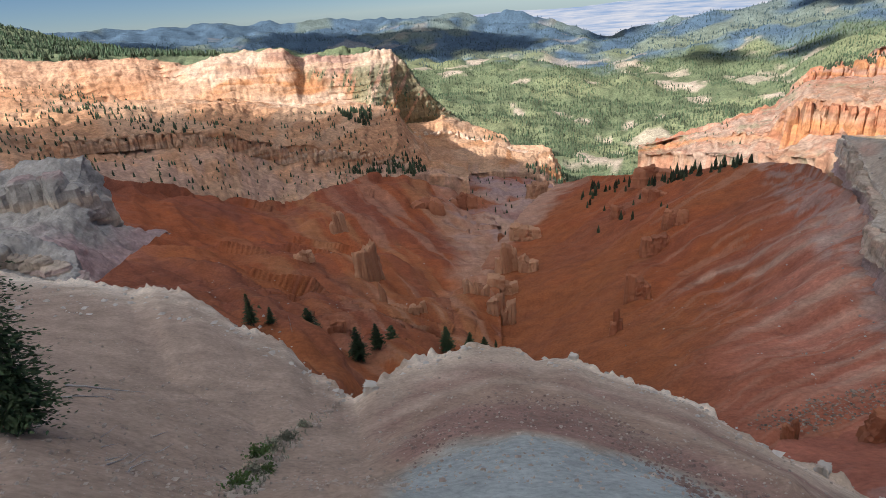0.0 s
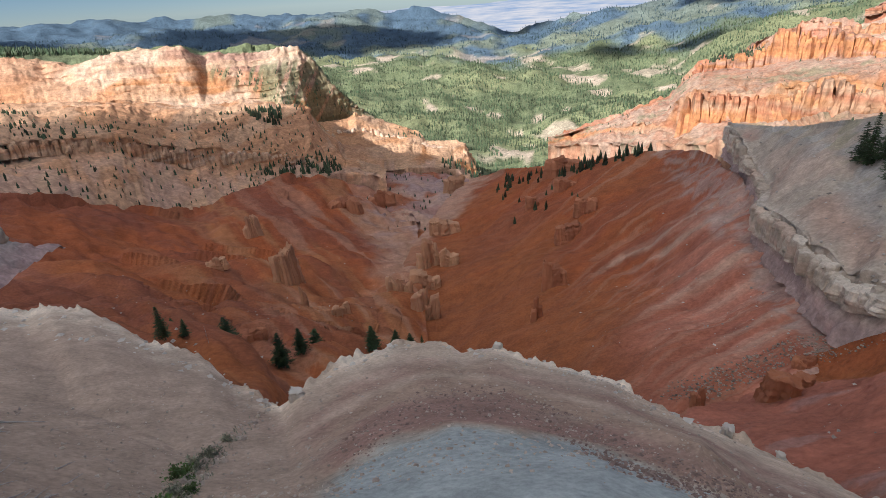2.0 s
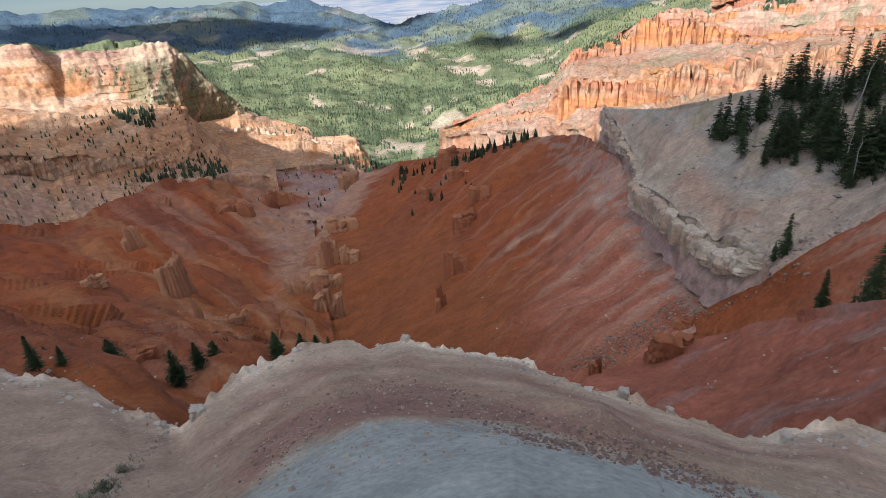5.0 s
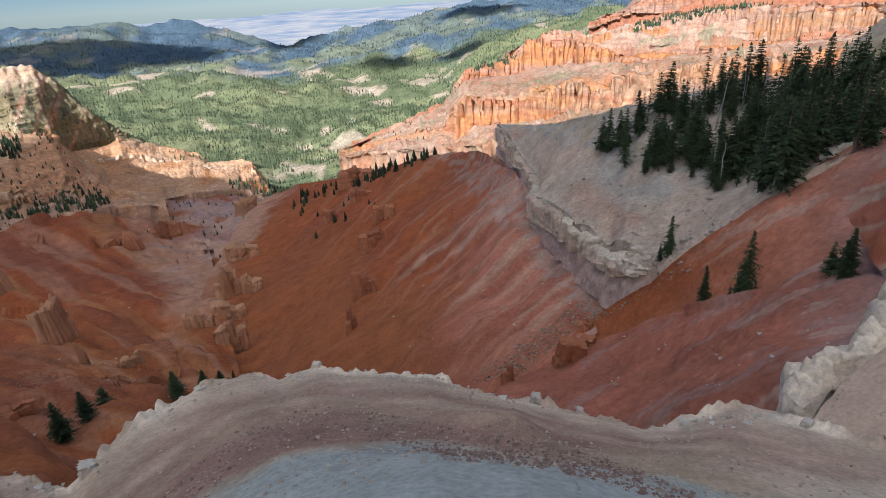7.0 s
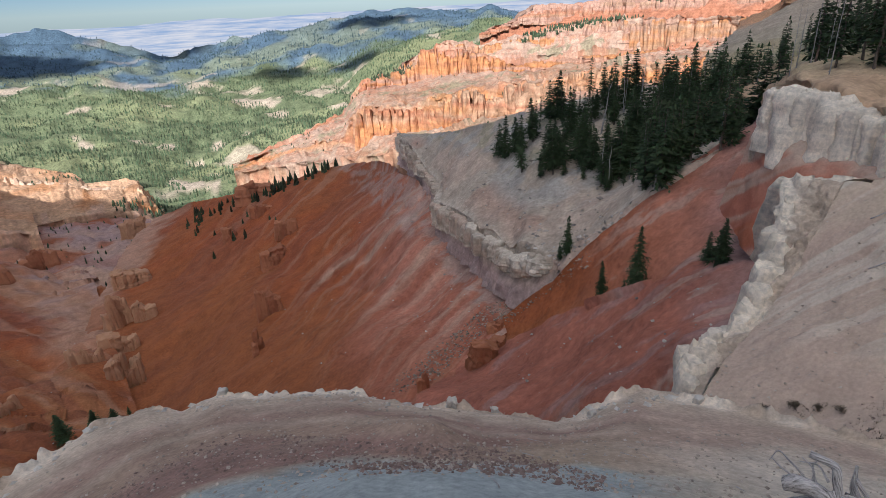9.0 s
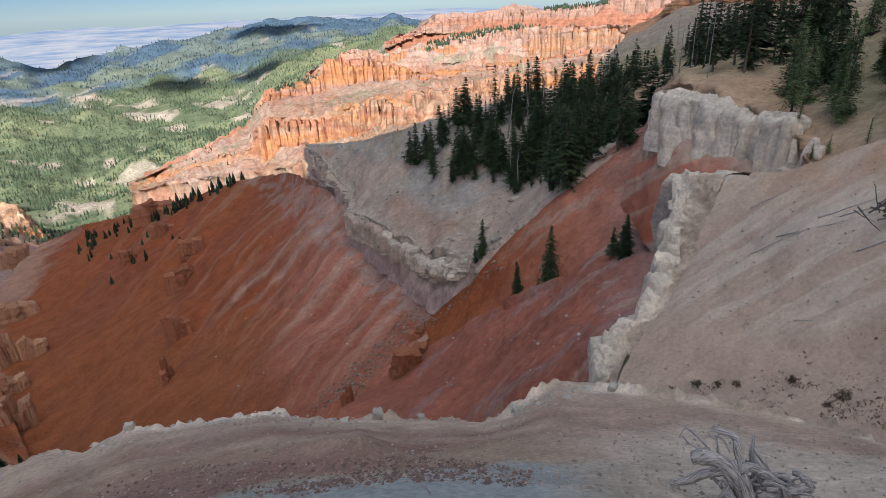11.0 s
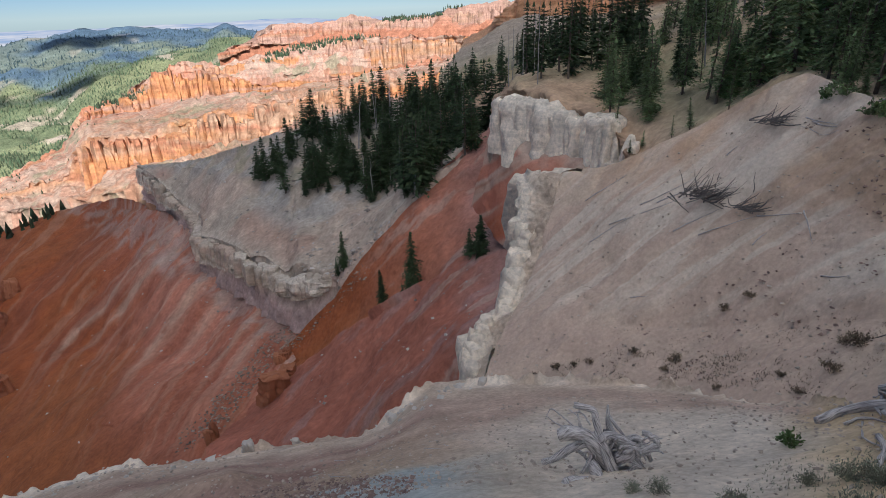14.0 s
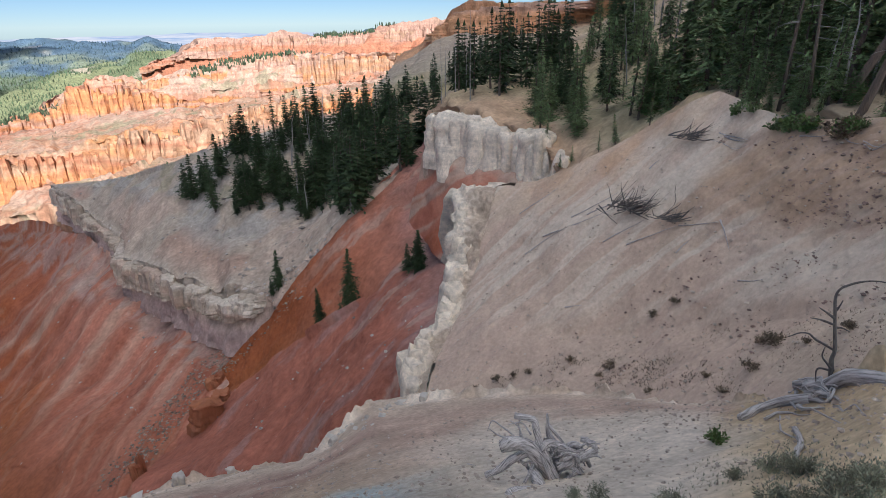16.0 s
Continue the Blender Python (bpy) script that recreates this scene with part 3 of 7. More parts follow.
def paint_rim(p, c, level, u):
    b = np.degrees(np.arctan2(p[..., 0], p[..., 1]))
    patch = fbm(p / 2.2, 4, 5)
    core = smooth(-13, -5, b + 2 * patch) * (1 - smooth(100, 108, b + 3 * patch))
    c = mix(c, "sand", 1 - smooth(2.2, 3.6, level + 0.3 * patch))
    c = mix(c, "dusk", (1 - core) * (1 - smooth(3.4, 4.0, level + 0.3 * patch)) * (1 - smooth(5, 40, b)))
    ring = smooth(1.95, 2.2, level + 0.12 * patch) * (1 - smooth(2.5, 3.05, level + 0.25 * patch))
    c = mix(c, "mauve", core * ring * (1.0 - 0.8 * smooth(28, 58, b)))
    thin = np.exp(-((level - 3.2 - 0.05 * patch) / 0.07) ** 2)
    c = mix(c, "cream", thin * core * 0.5)
    c = mix(c, "blue", core * (1 - smooth(1.85, 2.15, level + 0.12 * patch)) * (1 - 0.85 * smooth(58, 74, b + 3 * patch)))
    c = mix(c, "white", 0.85 * np.exp(-((level - 4.0) / 0.14) ** 2) * smooth(-0.5, 0.3, patch))
    c = mix(c, "pinkcream", 0.7 * smooth(52, 72, b) * smooth(1.9, 2.3, level + 0.2 * patch) * (1 - smooth(3.5, 3.9, level)))
    c = mix(c, "paleash", 0.9 * smooth(60, 80, b + 3 * patch) * (1 - smooth(2.4, 3.3, level + 0.3 * patch)))
    tan = smooth(99, 107, b + 4 * patch)
    return mix(c, "yellowsand", 0.8 * tan)


def paint_red(p, c, level, u):
    b, e = bearing_dip(p)
    rag = fbm(p / 14, 4, 4)
    # loose rock runs aslant down the slope from the foot of the bluff
    run = e - 0.74 * (b - 40)
    q = np.stack([run * 1.1, (b + 0.74 * e) * 0.05, 0 * u], -1)
    low = smooth(16, 30, b + 0.5 * e + 14 + 3 * wave(p / 40, 9))
    c = mix(c, "rust", smooth(-0.2, 0.5, fbm(p / 45, 3, 2)) * 0.7)
    c = mix(c, "maroon", smooth(0.0, 0.5, fbm(q * (0.5, 1, 1), 3, 13)) * 0.35)
    c = mix(c, "mauvered", 0.8 * smooth(27, 37, b - 0.9 * (run + 20) * (run > -20) * 0.3 + 2.5 * rag + 0.25 * (-20 - e)))
    c = mix(c, "pinkred", 0.75 * smooth(-0.1, 0.4, fbm(q * (0.6, 1, 1), 4, 19)) * smooth(29, 38, b + 1.5 * rag))
    for mid, wide, start, much in ((-16.2, 0.34, 23.5, 0.95), (-18.3, 0.38, 27.0, 0.9), (-17.3, 0.18, 33.0, 0.6), (-20.6, 0.2, 33.5, 0.55), (-22.2, 0.16, 30.5, 0.5), (-23.9, 0.36, 29.0, 0.8), (-26.4, 0.22, 34.0, 0.6), (-28.6, 0.4, 34.0, 0.65), (-31.0, 0.2, 36.0, 0.6), (-32.8, 0.35, 37.0, 0.7)):
        w = wide * (0.55 + 0.05 * np.maximum(b - 24, 0))
        broken = smooth(-0.55, 0.1, fbm(q * (2.2, 9, 1), 4, 23) + 0.4)
        c = mix(c, "greystreak", 0.75 * much * np.exp(-((run - mid + 0.35 * wave(p / 16, 31) + 0.25 * rag) / w) ** 2) * smooth(start, start + 5, b + 1.5 * rag) * broken)
    c = mix(c, "greystreak", 0.22 * smooth(0.2, 0.5, fbm(q * (2.4, 2, 1), 4, 3)) * low)
    c = mix(c, "tan", 0.7 * (1 - smooth(0.015, 0.08, u + 0.03 * fbm(p / 20, 3, 11))))
    c = mix(c, "rust", 0.6 * smooth(2.0, 2.6, level + 0.3 * wave(p / 20, 6)) * (1 - 0.7 * low))
    return mix(c, "grey", 0.4 * smooth(41.5, 43.5, b + 1.2 * rag + 0.9 * (e + 28.5)) * smooth(-0.4, 0.2, fbm(p / 5, 3, 22)))


def paint_spur(p, c, level, u):
    b, e = bearing_dip(p)
    run = e - 0.72 * (b - 60)
    q = np.stack([run * 0.55, (b + 0.72 * e) * 0.06, 0 * u], -1)
    c = mix(c, "maroon", 0.3 * smooth(0.1, 0.6, fbm(q, 4, 3)))
    c = mix(c, "red", 0.7 * (1 - smooth(1.5, 2.1, level)))
    c = mix(c, "pinkred", 0.85 * smooth(0.35, 0.75, u + 0.08 * fbm(p / 9, 3, 2)) * (1 - smooth(2.2, 3.0, level)))
    c = mix(c, "pinkgrey", 0.6 * smooth(0.7, 0.95, u + 0.08 * fbm(p / 7, 3, 5)))
    c = mix(c, "brownpink", 0.5 * smooth(0.25, 0.55, fbm(q * (2.2, 2, 1), 4, 18)) * smooth(0.35, 0.6, u))
    return mix(c, "pinkgrey", 0.45 * smooth(0.15, 0.6, fbm(q * 1.7, 4, 8)) * smooth(2.0, 2.6, level))


def paint_bowl(p, c, level, u):
    b, e = bearing_dip(p)
    run = e + 0.95 * (b + 10)
    q = np.stack([run * 0.5, (b - 0.95 * e) * 0.05, 0 * u], -1)
    c = mix(c, "maroon", 0.45 * smooth(0.0, 0.6, fbm(p / 60, 4, 2)))
    c = mix(c, "rustlight", 0.75 * smooth(-0.1, 0.4, fbm(q, 4, 15)) * smooth(-26, -12, b))
    c = mix(c, "tan", 0.3 * smooth(0.15, 0.5, fbm(q * (2.0, 2, 1), 4, 5)) * smooth(-18, -6, b))
    c = mix(c, "maroon", 0.4 * smooth(0.2, 0.5, fbm(q * (1.3, 2, 1) + 9, 4, 25)))
    c = mix(c, "greypink", 0.8 * (1 - smooth(0.16, 0.34, u + 0.06 * fbm(p / 25, 3, 6))) * (1 - smooth(2.0, 2.8, level)))
    c = mix(c, "mauvered", 0.6 * (1 - smooth(0.22, 0.42, u + 0.05 * fbm(p / 25, 3, 8))))
    c = mix(c, "tan", 0.6 * smooth(0.88, 0.95, u + 0.03 * fbm(p / 20, 3, 11)) * (1 - smooth(3.0, 3.6, level)))
    return mix(c, "pinkgrey", 0.7 * smooth(0.86, 0.93, u) * smooth(-0.1, 0.4, fbm(p / 30, 3, 7)) * (1 - smooth(1.4, 2.4, level)))


def paint_white(p, c, level, u):
    b = np.degrees(np.arctan2(p[..., 0], p[..., 1]))
    e = np.degrees(np.arctan2(p[..., 2], np.hypot(p[..., 0], p[..., 1])))
    rag = fbm(p / 3.0, 4, 4)
    # rills run aslant down to the cliff
    fall = e + 9.8 - 0.95 * (b - 96.7)
    q = np.stack([fall * 0.8, (b + e) * 0.05, 0 * u], -1)
    c = mix(c, "pinkcream", 0.7 * smooth(-0.1, 0.5, fbm(p / 6, 4, 2)))
    c = mix(c, "paleash", 0.75 * smooth(0.0, 0.45, fbm(q, 4, 6)) * smooth(1.8, 2.8, level))
    c = mix(c, "paleash", 0.9 * np.exp(-((fall + 1.2 * rag) / 1.9) ** 2) * smooth(-23, -19, e))
    c = mix(c, "apricot", 0.8 * np.exp(-((fall - 6.5 + 2 * rag) / 2.2) ** 2) * smooth(-20, -13, e))
    c = mix(c, "brownsand", 0.85 * (1 - smooth(-6.0, -2.5, fall + 2.5 * rag)) * smooth(-19.0, -14.0, e + 2.0 * rag))
    c = mix(c, "paleash", 0.6 * smooth(98, 103, b + 3 * rag) * np.exp(-((e + 20.5 + rag) / 2.4) ** 2))
    c = mix(c, "brownpink", 0.6 * (1 - smooth(-33.0, -27.0, e + 2.5 * rag)))
    return mix(c, "brownpink", 0.35 * smooth(0.2, 0.6, fbm(q * (2.0, 1, 1), 4, 9)))


def paint_gorge(p, c, level, u):
    c = mix(c, "red", 0.85 * smooth(-0.2, 0.35, fbm(p / 55, 4, 2)))
    return mix(c, "pinkgrey", 0.6 * smooth(0.1, 0.5, fbm(p / 40, 4, 7)))


def paint_bluff(p, c, level, u):
    b, e = bearing_dip(p)
    rag = fbm(p / 10, 4, 6)
    c = mix(c, "pinkcream", 0.75 * smooth(-0.3, 0.4, fbm(p / 16, 4, 2)) * np.exp(-((level - 2.7) / 0.55) ** 2))
    c = mix(c, "mauvered", 0.3 * smooth(0.1, 0.5, fbm(p / 20, 3, 12)) * np.exp(-((level - 2.5) / 0.4) ** 2))
    c = mix(c, "paleash", 0.7 * np.exp(-((level - 1.95) / 0.12) ** 2) * smooth(-0.5, 0.2, rag))
    c = mix(c, "grey", 0.75 * smooth(-0.2, 0.4, rag) * smooth(2.5, 3.1, level))
    c = mix(c, "greypink", 0.8 * (1 - smooth(0.5, 1.0, level)))
    return mix(c, "olive", 0.5 * smooth(0.0, 0.5, fbm(p / 7, 4, 9)) * smooth(2.8, 3.3, level))


def paint_hill(p, c, level, u):
    b = np.degrees(np.arctan2(p[..., 0], p[..., 1]))
    rag = fbm(p / 9, 4, 3)
    c = mix(c, "yellowsand", 0.6 * smooth(-0.1, 0.4, fbm(p / 16, 4, 8)))
    c = mix(c, "apricot", 0.8 * (1 - smooth(1.1, 1.5, level + 0.25 * rag)) * (1 - smooth(84, 90, b)))
    c = mix(c, "pale", 0.7 * smooth(1.8, 2.4, level + 0.3 * rag) * (1 - smooth(74, 79, b)))
    return mix(c, "orangelight", 0.85 * smooth(3.7, 4.1, level))


def paint_left(p, c, level, u):
    b, e = bearing_dip(p)
    rag = fbm(p / 40, 4, 22)
    c = mix(c, "orangeshade", 0.8 * smooth(-0.5, 0.2, fbm(p / 60, 4, 2)) * (1 - smooth(4.2, 4.6, level)))
    c = mix(c, "sunpale", 0.8 * smooth(-0.4, 0.3, fbm(p / (90, 90, 30), 3, 12)) * (1 - smooth(6.8, 7.0, level)) * smooth(4.2, 4.6, level))
    c = mix(c, "suntan", 0.6 * smooth(0.0, 0.45, fbm(p / (160, 160, 9), 3, 5)) * (1 - smooth(6.8, 7.0, level)))
    c = mix(c, "orangetan", 0.7 * (1 - smooth(-24, -17, b + 3 * rag)) * smooth(4.0, 5.2, level) * (1 - smooth(6.8, 7.0, level)))
    # pale fans below the lower ledge, brown shade of scrub in the gullies
    c = mix(c, "tan", 0.8 * smooth(0.0, 0.4, fbm(np.stack([b * 0.5, e * 0.12, 0 * b], -1), 4, 41)) * (1 - smooth(1.6, 2.1, level)))
    # the far end is half overgrown between pale ribs
    grown = smooth(-0.6, 0.5, e + 4.86 + 0.67 * (b + 11.84) + 0.8 * rag) * smooth(-12.5, -11, b) * smooth(4.6, 5.0, level) * smooth(-4.1, -5.0, e)
    ribs = smooth(-0.05, 0.25, fbm(np.stack([(b - 0.55 * e) * 2.6, e * 0.25, 0 * b], -1), 4, 43) - 0.25 * smooth(-7, -2, b))
    return mix(c, "forest", 0.7 * np.maximum(grown * (1 - ribs), smooth(-2.6, -1.6, b + rag * 0.4) * smooth(4.4, 5.0, level) * (1 - 0.6 * ribs)))


def paint_hoodoo(p, c, level, u):
    rib = fbm(np.stack([p[..., 0] / 12, p[..., 1] / 12, p[..., 2] / 90], -1), 4, 41)
    wall = np.clip(np.exp(-((level - 2.55) / 0.45) ** 2) + np.exp(-((level - 5.6) / 0.4) ** 2), 0, 1)
    c = mix(c, "terrace", 0.85 * (1 - wall) * smooth(-0.5, 0.2, fbm(p / (120, 120, 30), 3, 8)))
    c = mix(c, "orange", 0.5 * wall * smooth(-0.2, 0.4, fbm(p / (160, 160, 22), 4, 2)))
    c = mix(c, "brick", (0.25 + 0.4 * wall) * smooth(0.15, 0.45, fbm(p / (200, 200, 10), 3, 5)))
    c = mix(c, "terrace", 0.5 * smooth(0.1, 0.45, rib) * (1 - 0.5 * wall))
    c = mix(c, "brick", 0.45 * smooth(0.1, 0.45, -rib) * (1 - 0.6 * wall))
    return mix(c, "forest", 0.5 * smooth(0.3, 0.5, fbm(p / 60, 4, 17)) * smooth(-0.1, 0.3, rib) * (1 - wall))


def paint_apron(p, c, level, u):
    b, e = bearing_dip(p)
    q = np.stack([(e - 0.6 * b) * 0.7, (b + 0.6 * e) * 0.08, 0 * u], -1)
    c = mix(c, "pinkcream", 0.8 * smooth(0.0, 0.4, fbm(q, 4, 3)))
    return mix(c, "red", 0.5 * smooth(0.1, 0.5, fbm(q + 5, 4, 7)) * smooth(0.6, 1.4, level))


# bearing, dip and half sizes in degrees
BARE = [(8.5, -10.1, 0.9, 0.70), (19.2, -11.0, 0.9, 0.70), (22.1, -10.7, 0.5, 0.40), (17.1, -11.9, 1.0, 0.35), (18.0, -13.3, 0.8, 0.35), (16.0, -14.4, 2.0, 0.90), (20.2, -12.6, 1.0, 0.25), (23.4, -7.7, 2.6, 0.55), (30.9, -9.1, 1.6, 0.60), (18.6, -5.9, 1.8, 0.50), (12.9, -10.4, 1.3, 0.50), (15.1, -11.0, 1.2, 0.40), (5.6, -5.0, 2.8, 0.35), (14.6, -13.2, 0.8, 0.30), (5.0, -5.1, 3.0, 0.30), (15.3, -14.2, 1.6, 0.80), (19.0, -12.5, 1.0, 0.30), (12.3, -5.6, 1.0, 0.25), (2.3, -5.8, 1.5, 0.40), (25.1, -8.7, 1.2, 0.40), (18.1, -15.1, 1.0, 0.40)]


def clearing(p):
    """Pale bare slopes among the trees of the valley."""
    b = np.degrees(np.arctan2(p[..., 0], p[..., 1]))
    e = np.degrees(np.arctan2(p[..., 2], np.hypot(p[..., 0], p[..., 1])))
    rag = fbm(p / 60, 4, 3)
    total = 0.75 * smooth(0.66, 0.85, fbm(p / (210, 120, 150), 4, 3))
    for cb, ce, wb, we in BARE:
        total = np.maximum(total, 1 - smooth(0.6, 1.0, np.hypot((b - cb + 0.9 * (e - ce)) / (0.75 * wb), (e - ce) / (0.75 * we)) + 0.8 * rag))
    return total


def paint_valley(p, c, level, u):
    bare = clearing(p) * (1 - 0.6 * smooth(3.0, 4.2, level))
    c = mix(c, "meadow", 0.75 * smooth(-0.1, 0.5, fbm(p / 260, 4, 6)) * (1 - 0.5 * smooth(3, 5, level)))
    return mix(c, "cream", 0.9 * bare)


landform("ground", NEAR, 800, (16, 44, 50, 62), SOIL, "pale eroded soil of the rim in blue, mauve and cream rings", drop=(1.14, -10, "cream"),
         rough=[(0.10, 5.0), (0.03, 0.7)], category="ground", blur=0.1, paint=paint_rim, edge=[(4.0, 0.32, 0.45, 0.05), (4.0, 0.2, 1.5, 0.05)])
landform("grey_spur", SPUR, 260, (60, 40), BLUFF, "grey white limestone spur with a crumbling face", by="run", back=(1.3, -30, "grey"),
         rough=[(2.0, 14.0), (0.6, 3.0)], flute=(2.5, 4.0), ledge=(1.0, 2.0), category="cliff", seed=3)
landform("grey_outcrop", OUTCROP, 200, (60,), BLUFF, "low grey limestone outcrop below the rim", by="run", back=(1.15, -14, "greypink"), drop=(1.0, -6, "grey"),
         rough=[(0.7, 5.0), (0.25, 1.2)], flute=(1.0, 1.5), category="cliff", seed=5)
landform("red_bowl", BOWL, 420, (44, 50, 50, 24), SLOPE, "red and rust eroded slopes of the canyon bowl", rough=[(5.0, 55.0), (1.0, 10.0)],
         rill=(6.0, 24.0, 190.0), fall=-0.95, flute=(2.0, 7.0), steps=(14.0, 0.35), paint=paint_bowl, back=(1.05, -40, "red"), seed=11)
landform("gorge", GORGE, 220, (40, 30, 12), SLOPE, "pinkish floor and sides of the gorge", rough=[(6.0, 60.0), (2.0, 14.0)],
         rill=(6.0, 18.0, 120.0), flute=(6.0, 10.0), paint=paint_gorge, seed=13)
landform("red_ridge", REDSLOPE, 540, (80, 56, 24), SLOPE, "smooth red and mauve slope streaked with pale scree", by="run", rough=[(2.5, 45.0), (0.6, 7.0)],
         rill=(1.5, 9.0, 170.0), fall=0.74, paint=paint_red, back=(1.06, -30, "red"), seed=17)
landform("red_spur", REDSPUR, 400, (32, 12, 44, 44, 16), SLOPE, "rust and mauve spur below the white cliff", by="run", rough=[(0.9, 18.0), (0.25, 3.0)],
         rill=(0.5, 4.5, 60.0), fall=0.72, paint=paint_spur, back=(1.05, -20, "rust"), seed=19)
landform("pale_bluff", BLUFF_LINES, 460, (60, 50, 50), BLUFF, "pale limestone bluff with a broken cliff edge", by="run", back=(1.2, -30, "pale"), skirt=(0.95, -5),
         rough=[(1.0, 16.0), (0.2, 3.0)], flute=(1.8, 3.2), ledge=(0.7, 1.6), rill=(0.5, 3.0, 60.0), paint=paint_bluff, category="cliff", seed=23)
landform("white_slope", WHITESLOPE, 360, (20, 40, 45, 45, 50), SLOPESOIL, "cream and pinkish bare soil slope", by="run", back=(1.15, -3, "sand"),
         rough=[(0.25, 5.0), (0.06, 0.9)], rill=(0.14, 1.3, 26.0, 0.75), seed=29, paint=paint_white)
landform("white_cliff", NEARCLIFF, 260, (60,), CLIFF, "crumbling white limestone cliff face", by="run", drop=(1.06, -14, "white"),
         rough=[(0.4, 3.0), (0.2, 0.7)], flute=(1.7, 1.3), ledge=(0.6, 0.8), category="cliff", seed=31)
landform("fluted_cliff", WHITECLIFF, 320, (90,), CLIFF, "white limestone cliff broken into pillars", by="run", drop=(1.0, -10, "pinkcream"),
         rough=[(0.6, 4.0), (0.25, 1.0)], flute=(1.6, 2.2), ledge=(0.4, 1.0), category="cliff", seed=37)
landform("scree_apron", APRON, 160, (30, 40), SLOPESOIL, "pale scree apron below the white pillars", by="run", rough=[(0.4, 5.0), (0.1, 1.0)], rill=(0.3, 1.6, 30.0), paint=paint_apron, category="slope", seed=39)
landform("upper_hillside", HILLSIDE, 360, (50, 50, 40, 30), BLUFF, "sandy hillside below an orange cliff band", by="run", back=(1.3, -5, "sand"),
         rough=[(1.5, 20.0), (0.4, 3.0)], flute=(4.0, 6.0), skirt=(0.96, -9), seed=41, paint=paint_hill)
landform("hoodoo_ridge", HOODOO_FRONT, 560, (22, 54, 24, 24, 46), HOODOO, "sunlit orange and pink ridge of hoodoos", back=(1.1, -50, "pink"),
         rough=[(7.0, 90.0), (2.0, 18.0)], flute=(15.0, 16.0), ledge=(2.0, 5.0), rill=(6.0, 14.0, 200.0), steps=(13.0, 0.5), skirt=(0.98, -60), edge=[(3, 5.0, 9.0, 0.2), (6, 5.0, 9.0, 0.2)], category="ridge", seed=43, paint=paint_hoodoo)
landform("hoodoo_crest", HOODOO_BACK, 460, (60,), HOODOO, "pink and orange upper hoodoo cliffs", back=(1.2, -60, "pink"),
         rough=[(9.0, 90.0), (3.0, 25.0)], flute=(14.0, 18.0), ledge=(3.0, 6.0), rill=(7.0, 18.0, 200.0), steps=(15.0, 0.55), skirt=(0.98, -60), edge=[(2, 5.0, 10.0, 0.15)], category="ridge", seed=47, paint=paint_hoodoo)
landform("far_cliffs", HOODOO_FAR, 360, (40,), HOODOO, "distant pink cliff band below a plateau", back=(1.2, -60, "forest"),
         rough=[(14.0, 90.0), (5.0, 30.0)], flute=(18.0, 30.0), ledge=(5.0, 12.0), skirt=(0.98, -60), category="ridge", seed=53)
landform("left_ridge", LEFTSLOPE, 500, (36, 20, 46, 16, 60, 6, 16), HOODOO, "orange canyon wall with a sunlit fluted cliff", back=(1.2, -120, "forest"),
         rough=[(7.0, 80.0), (1.6, 14.0)], flute=(4.5, 9.0), ledge=(1.3, 4.5), rill=(5.0, 13.0, 200.0), skirt=(0.98, -70), steps=(10.0, 0.4), edge=[(6, 3.0, 9.0, 0.1)], category="ridge", seed=59, paint=paint_left)
landform("centre_ridge", CENTRERIDGE, 320, (30, 60), HOODOO, "sunlit pale orange ridge end", back=(1.15, -60, "forest"),
         rough=[(3.0, 70.0), (1.0, 14.0)], flute=(3.5, 10.0), ledge=(1.5, 5.0), rill=(4.0, 13.0, 200.0), skirt=(0.98, -60), steps=(9.0, 0.45), category="ridge", seed=61, paint=paint_left)
# the farthest hills are tinted blue to stand in for haze
landform("valley", VALLEY, 480, (14, 32, 40, 36, 30), WOODS, "wooded valley and hills reaching the horizon", back=(1.05, -120, "hazeforest"),
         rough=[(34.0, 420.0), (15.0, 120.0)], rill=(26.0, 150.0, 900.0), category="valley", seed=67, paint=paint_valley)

# ---- pillars and fins of the cliffs ----
def pillar_shape(rng, w, d, h, rows, around, seed, pointed):
    """Points and faces of one weathered pillar, its foot at the origin."""
    a = np.linspace(0, 2 * math.pi, around, endpoint=False)[None, :] + rng.random()
    s = np.linspace(0, 1, rows + 1)[:, None]
    lean_x, lean_y = rng.gauss(0, 0.04), rng.uniform(0.0, 0.10)
    knots = np.stack([np.full(rows + 1, seed * 3.1), np.zeros(rows + 1), s[:, 0] * 4.5], -1)
    shape = (1.12 - 0.2 * s - pointed * np.maximum(0.0, s - 0.55) ** 1.2) * (1 + 0.08 * wave(knots, 3) + 0.07 * wave(knots * 2.4, 4))[:, None]
    shape[-1] *= 0.78
    q = np.stack(np.broadcast_arrays(np.cos(a) * 1.3 + seed, np.sin(a) * 1.3, s * 1.2), -1)
    r = shape * (1 + 0.20 * wave(q, 5) + 0.14 * wave(q * 2.7, 6)) / np.maximum(np.abs(np.cos(a)), np.abs(np.sin(a))) ** 0.6
    z = h * s + h * 0.05 * wave(q * 2, 9) * (s > 0.5)
    v = np.stack([np.cos(a) * r * w / 2 + lean_x * z, np.sin(a) * r * d / 2 + lean_y * z, z], -1).reshape(-1, 3)
    n = around
    f = [(k * n + j, k * n + (j + 1) % n, (k + 1) * n + (j + 1) % n, (k + 1) * n + j) for k in range(rows) for j in range(n)]
    f.append(tuple(range(rows * n, rows * n + n)))
    return v, f


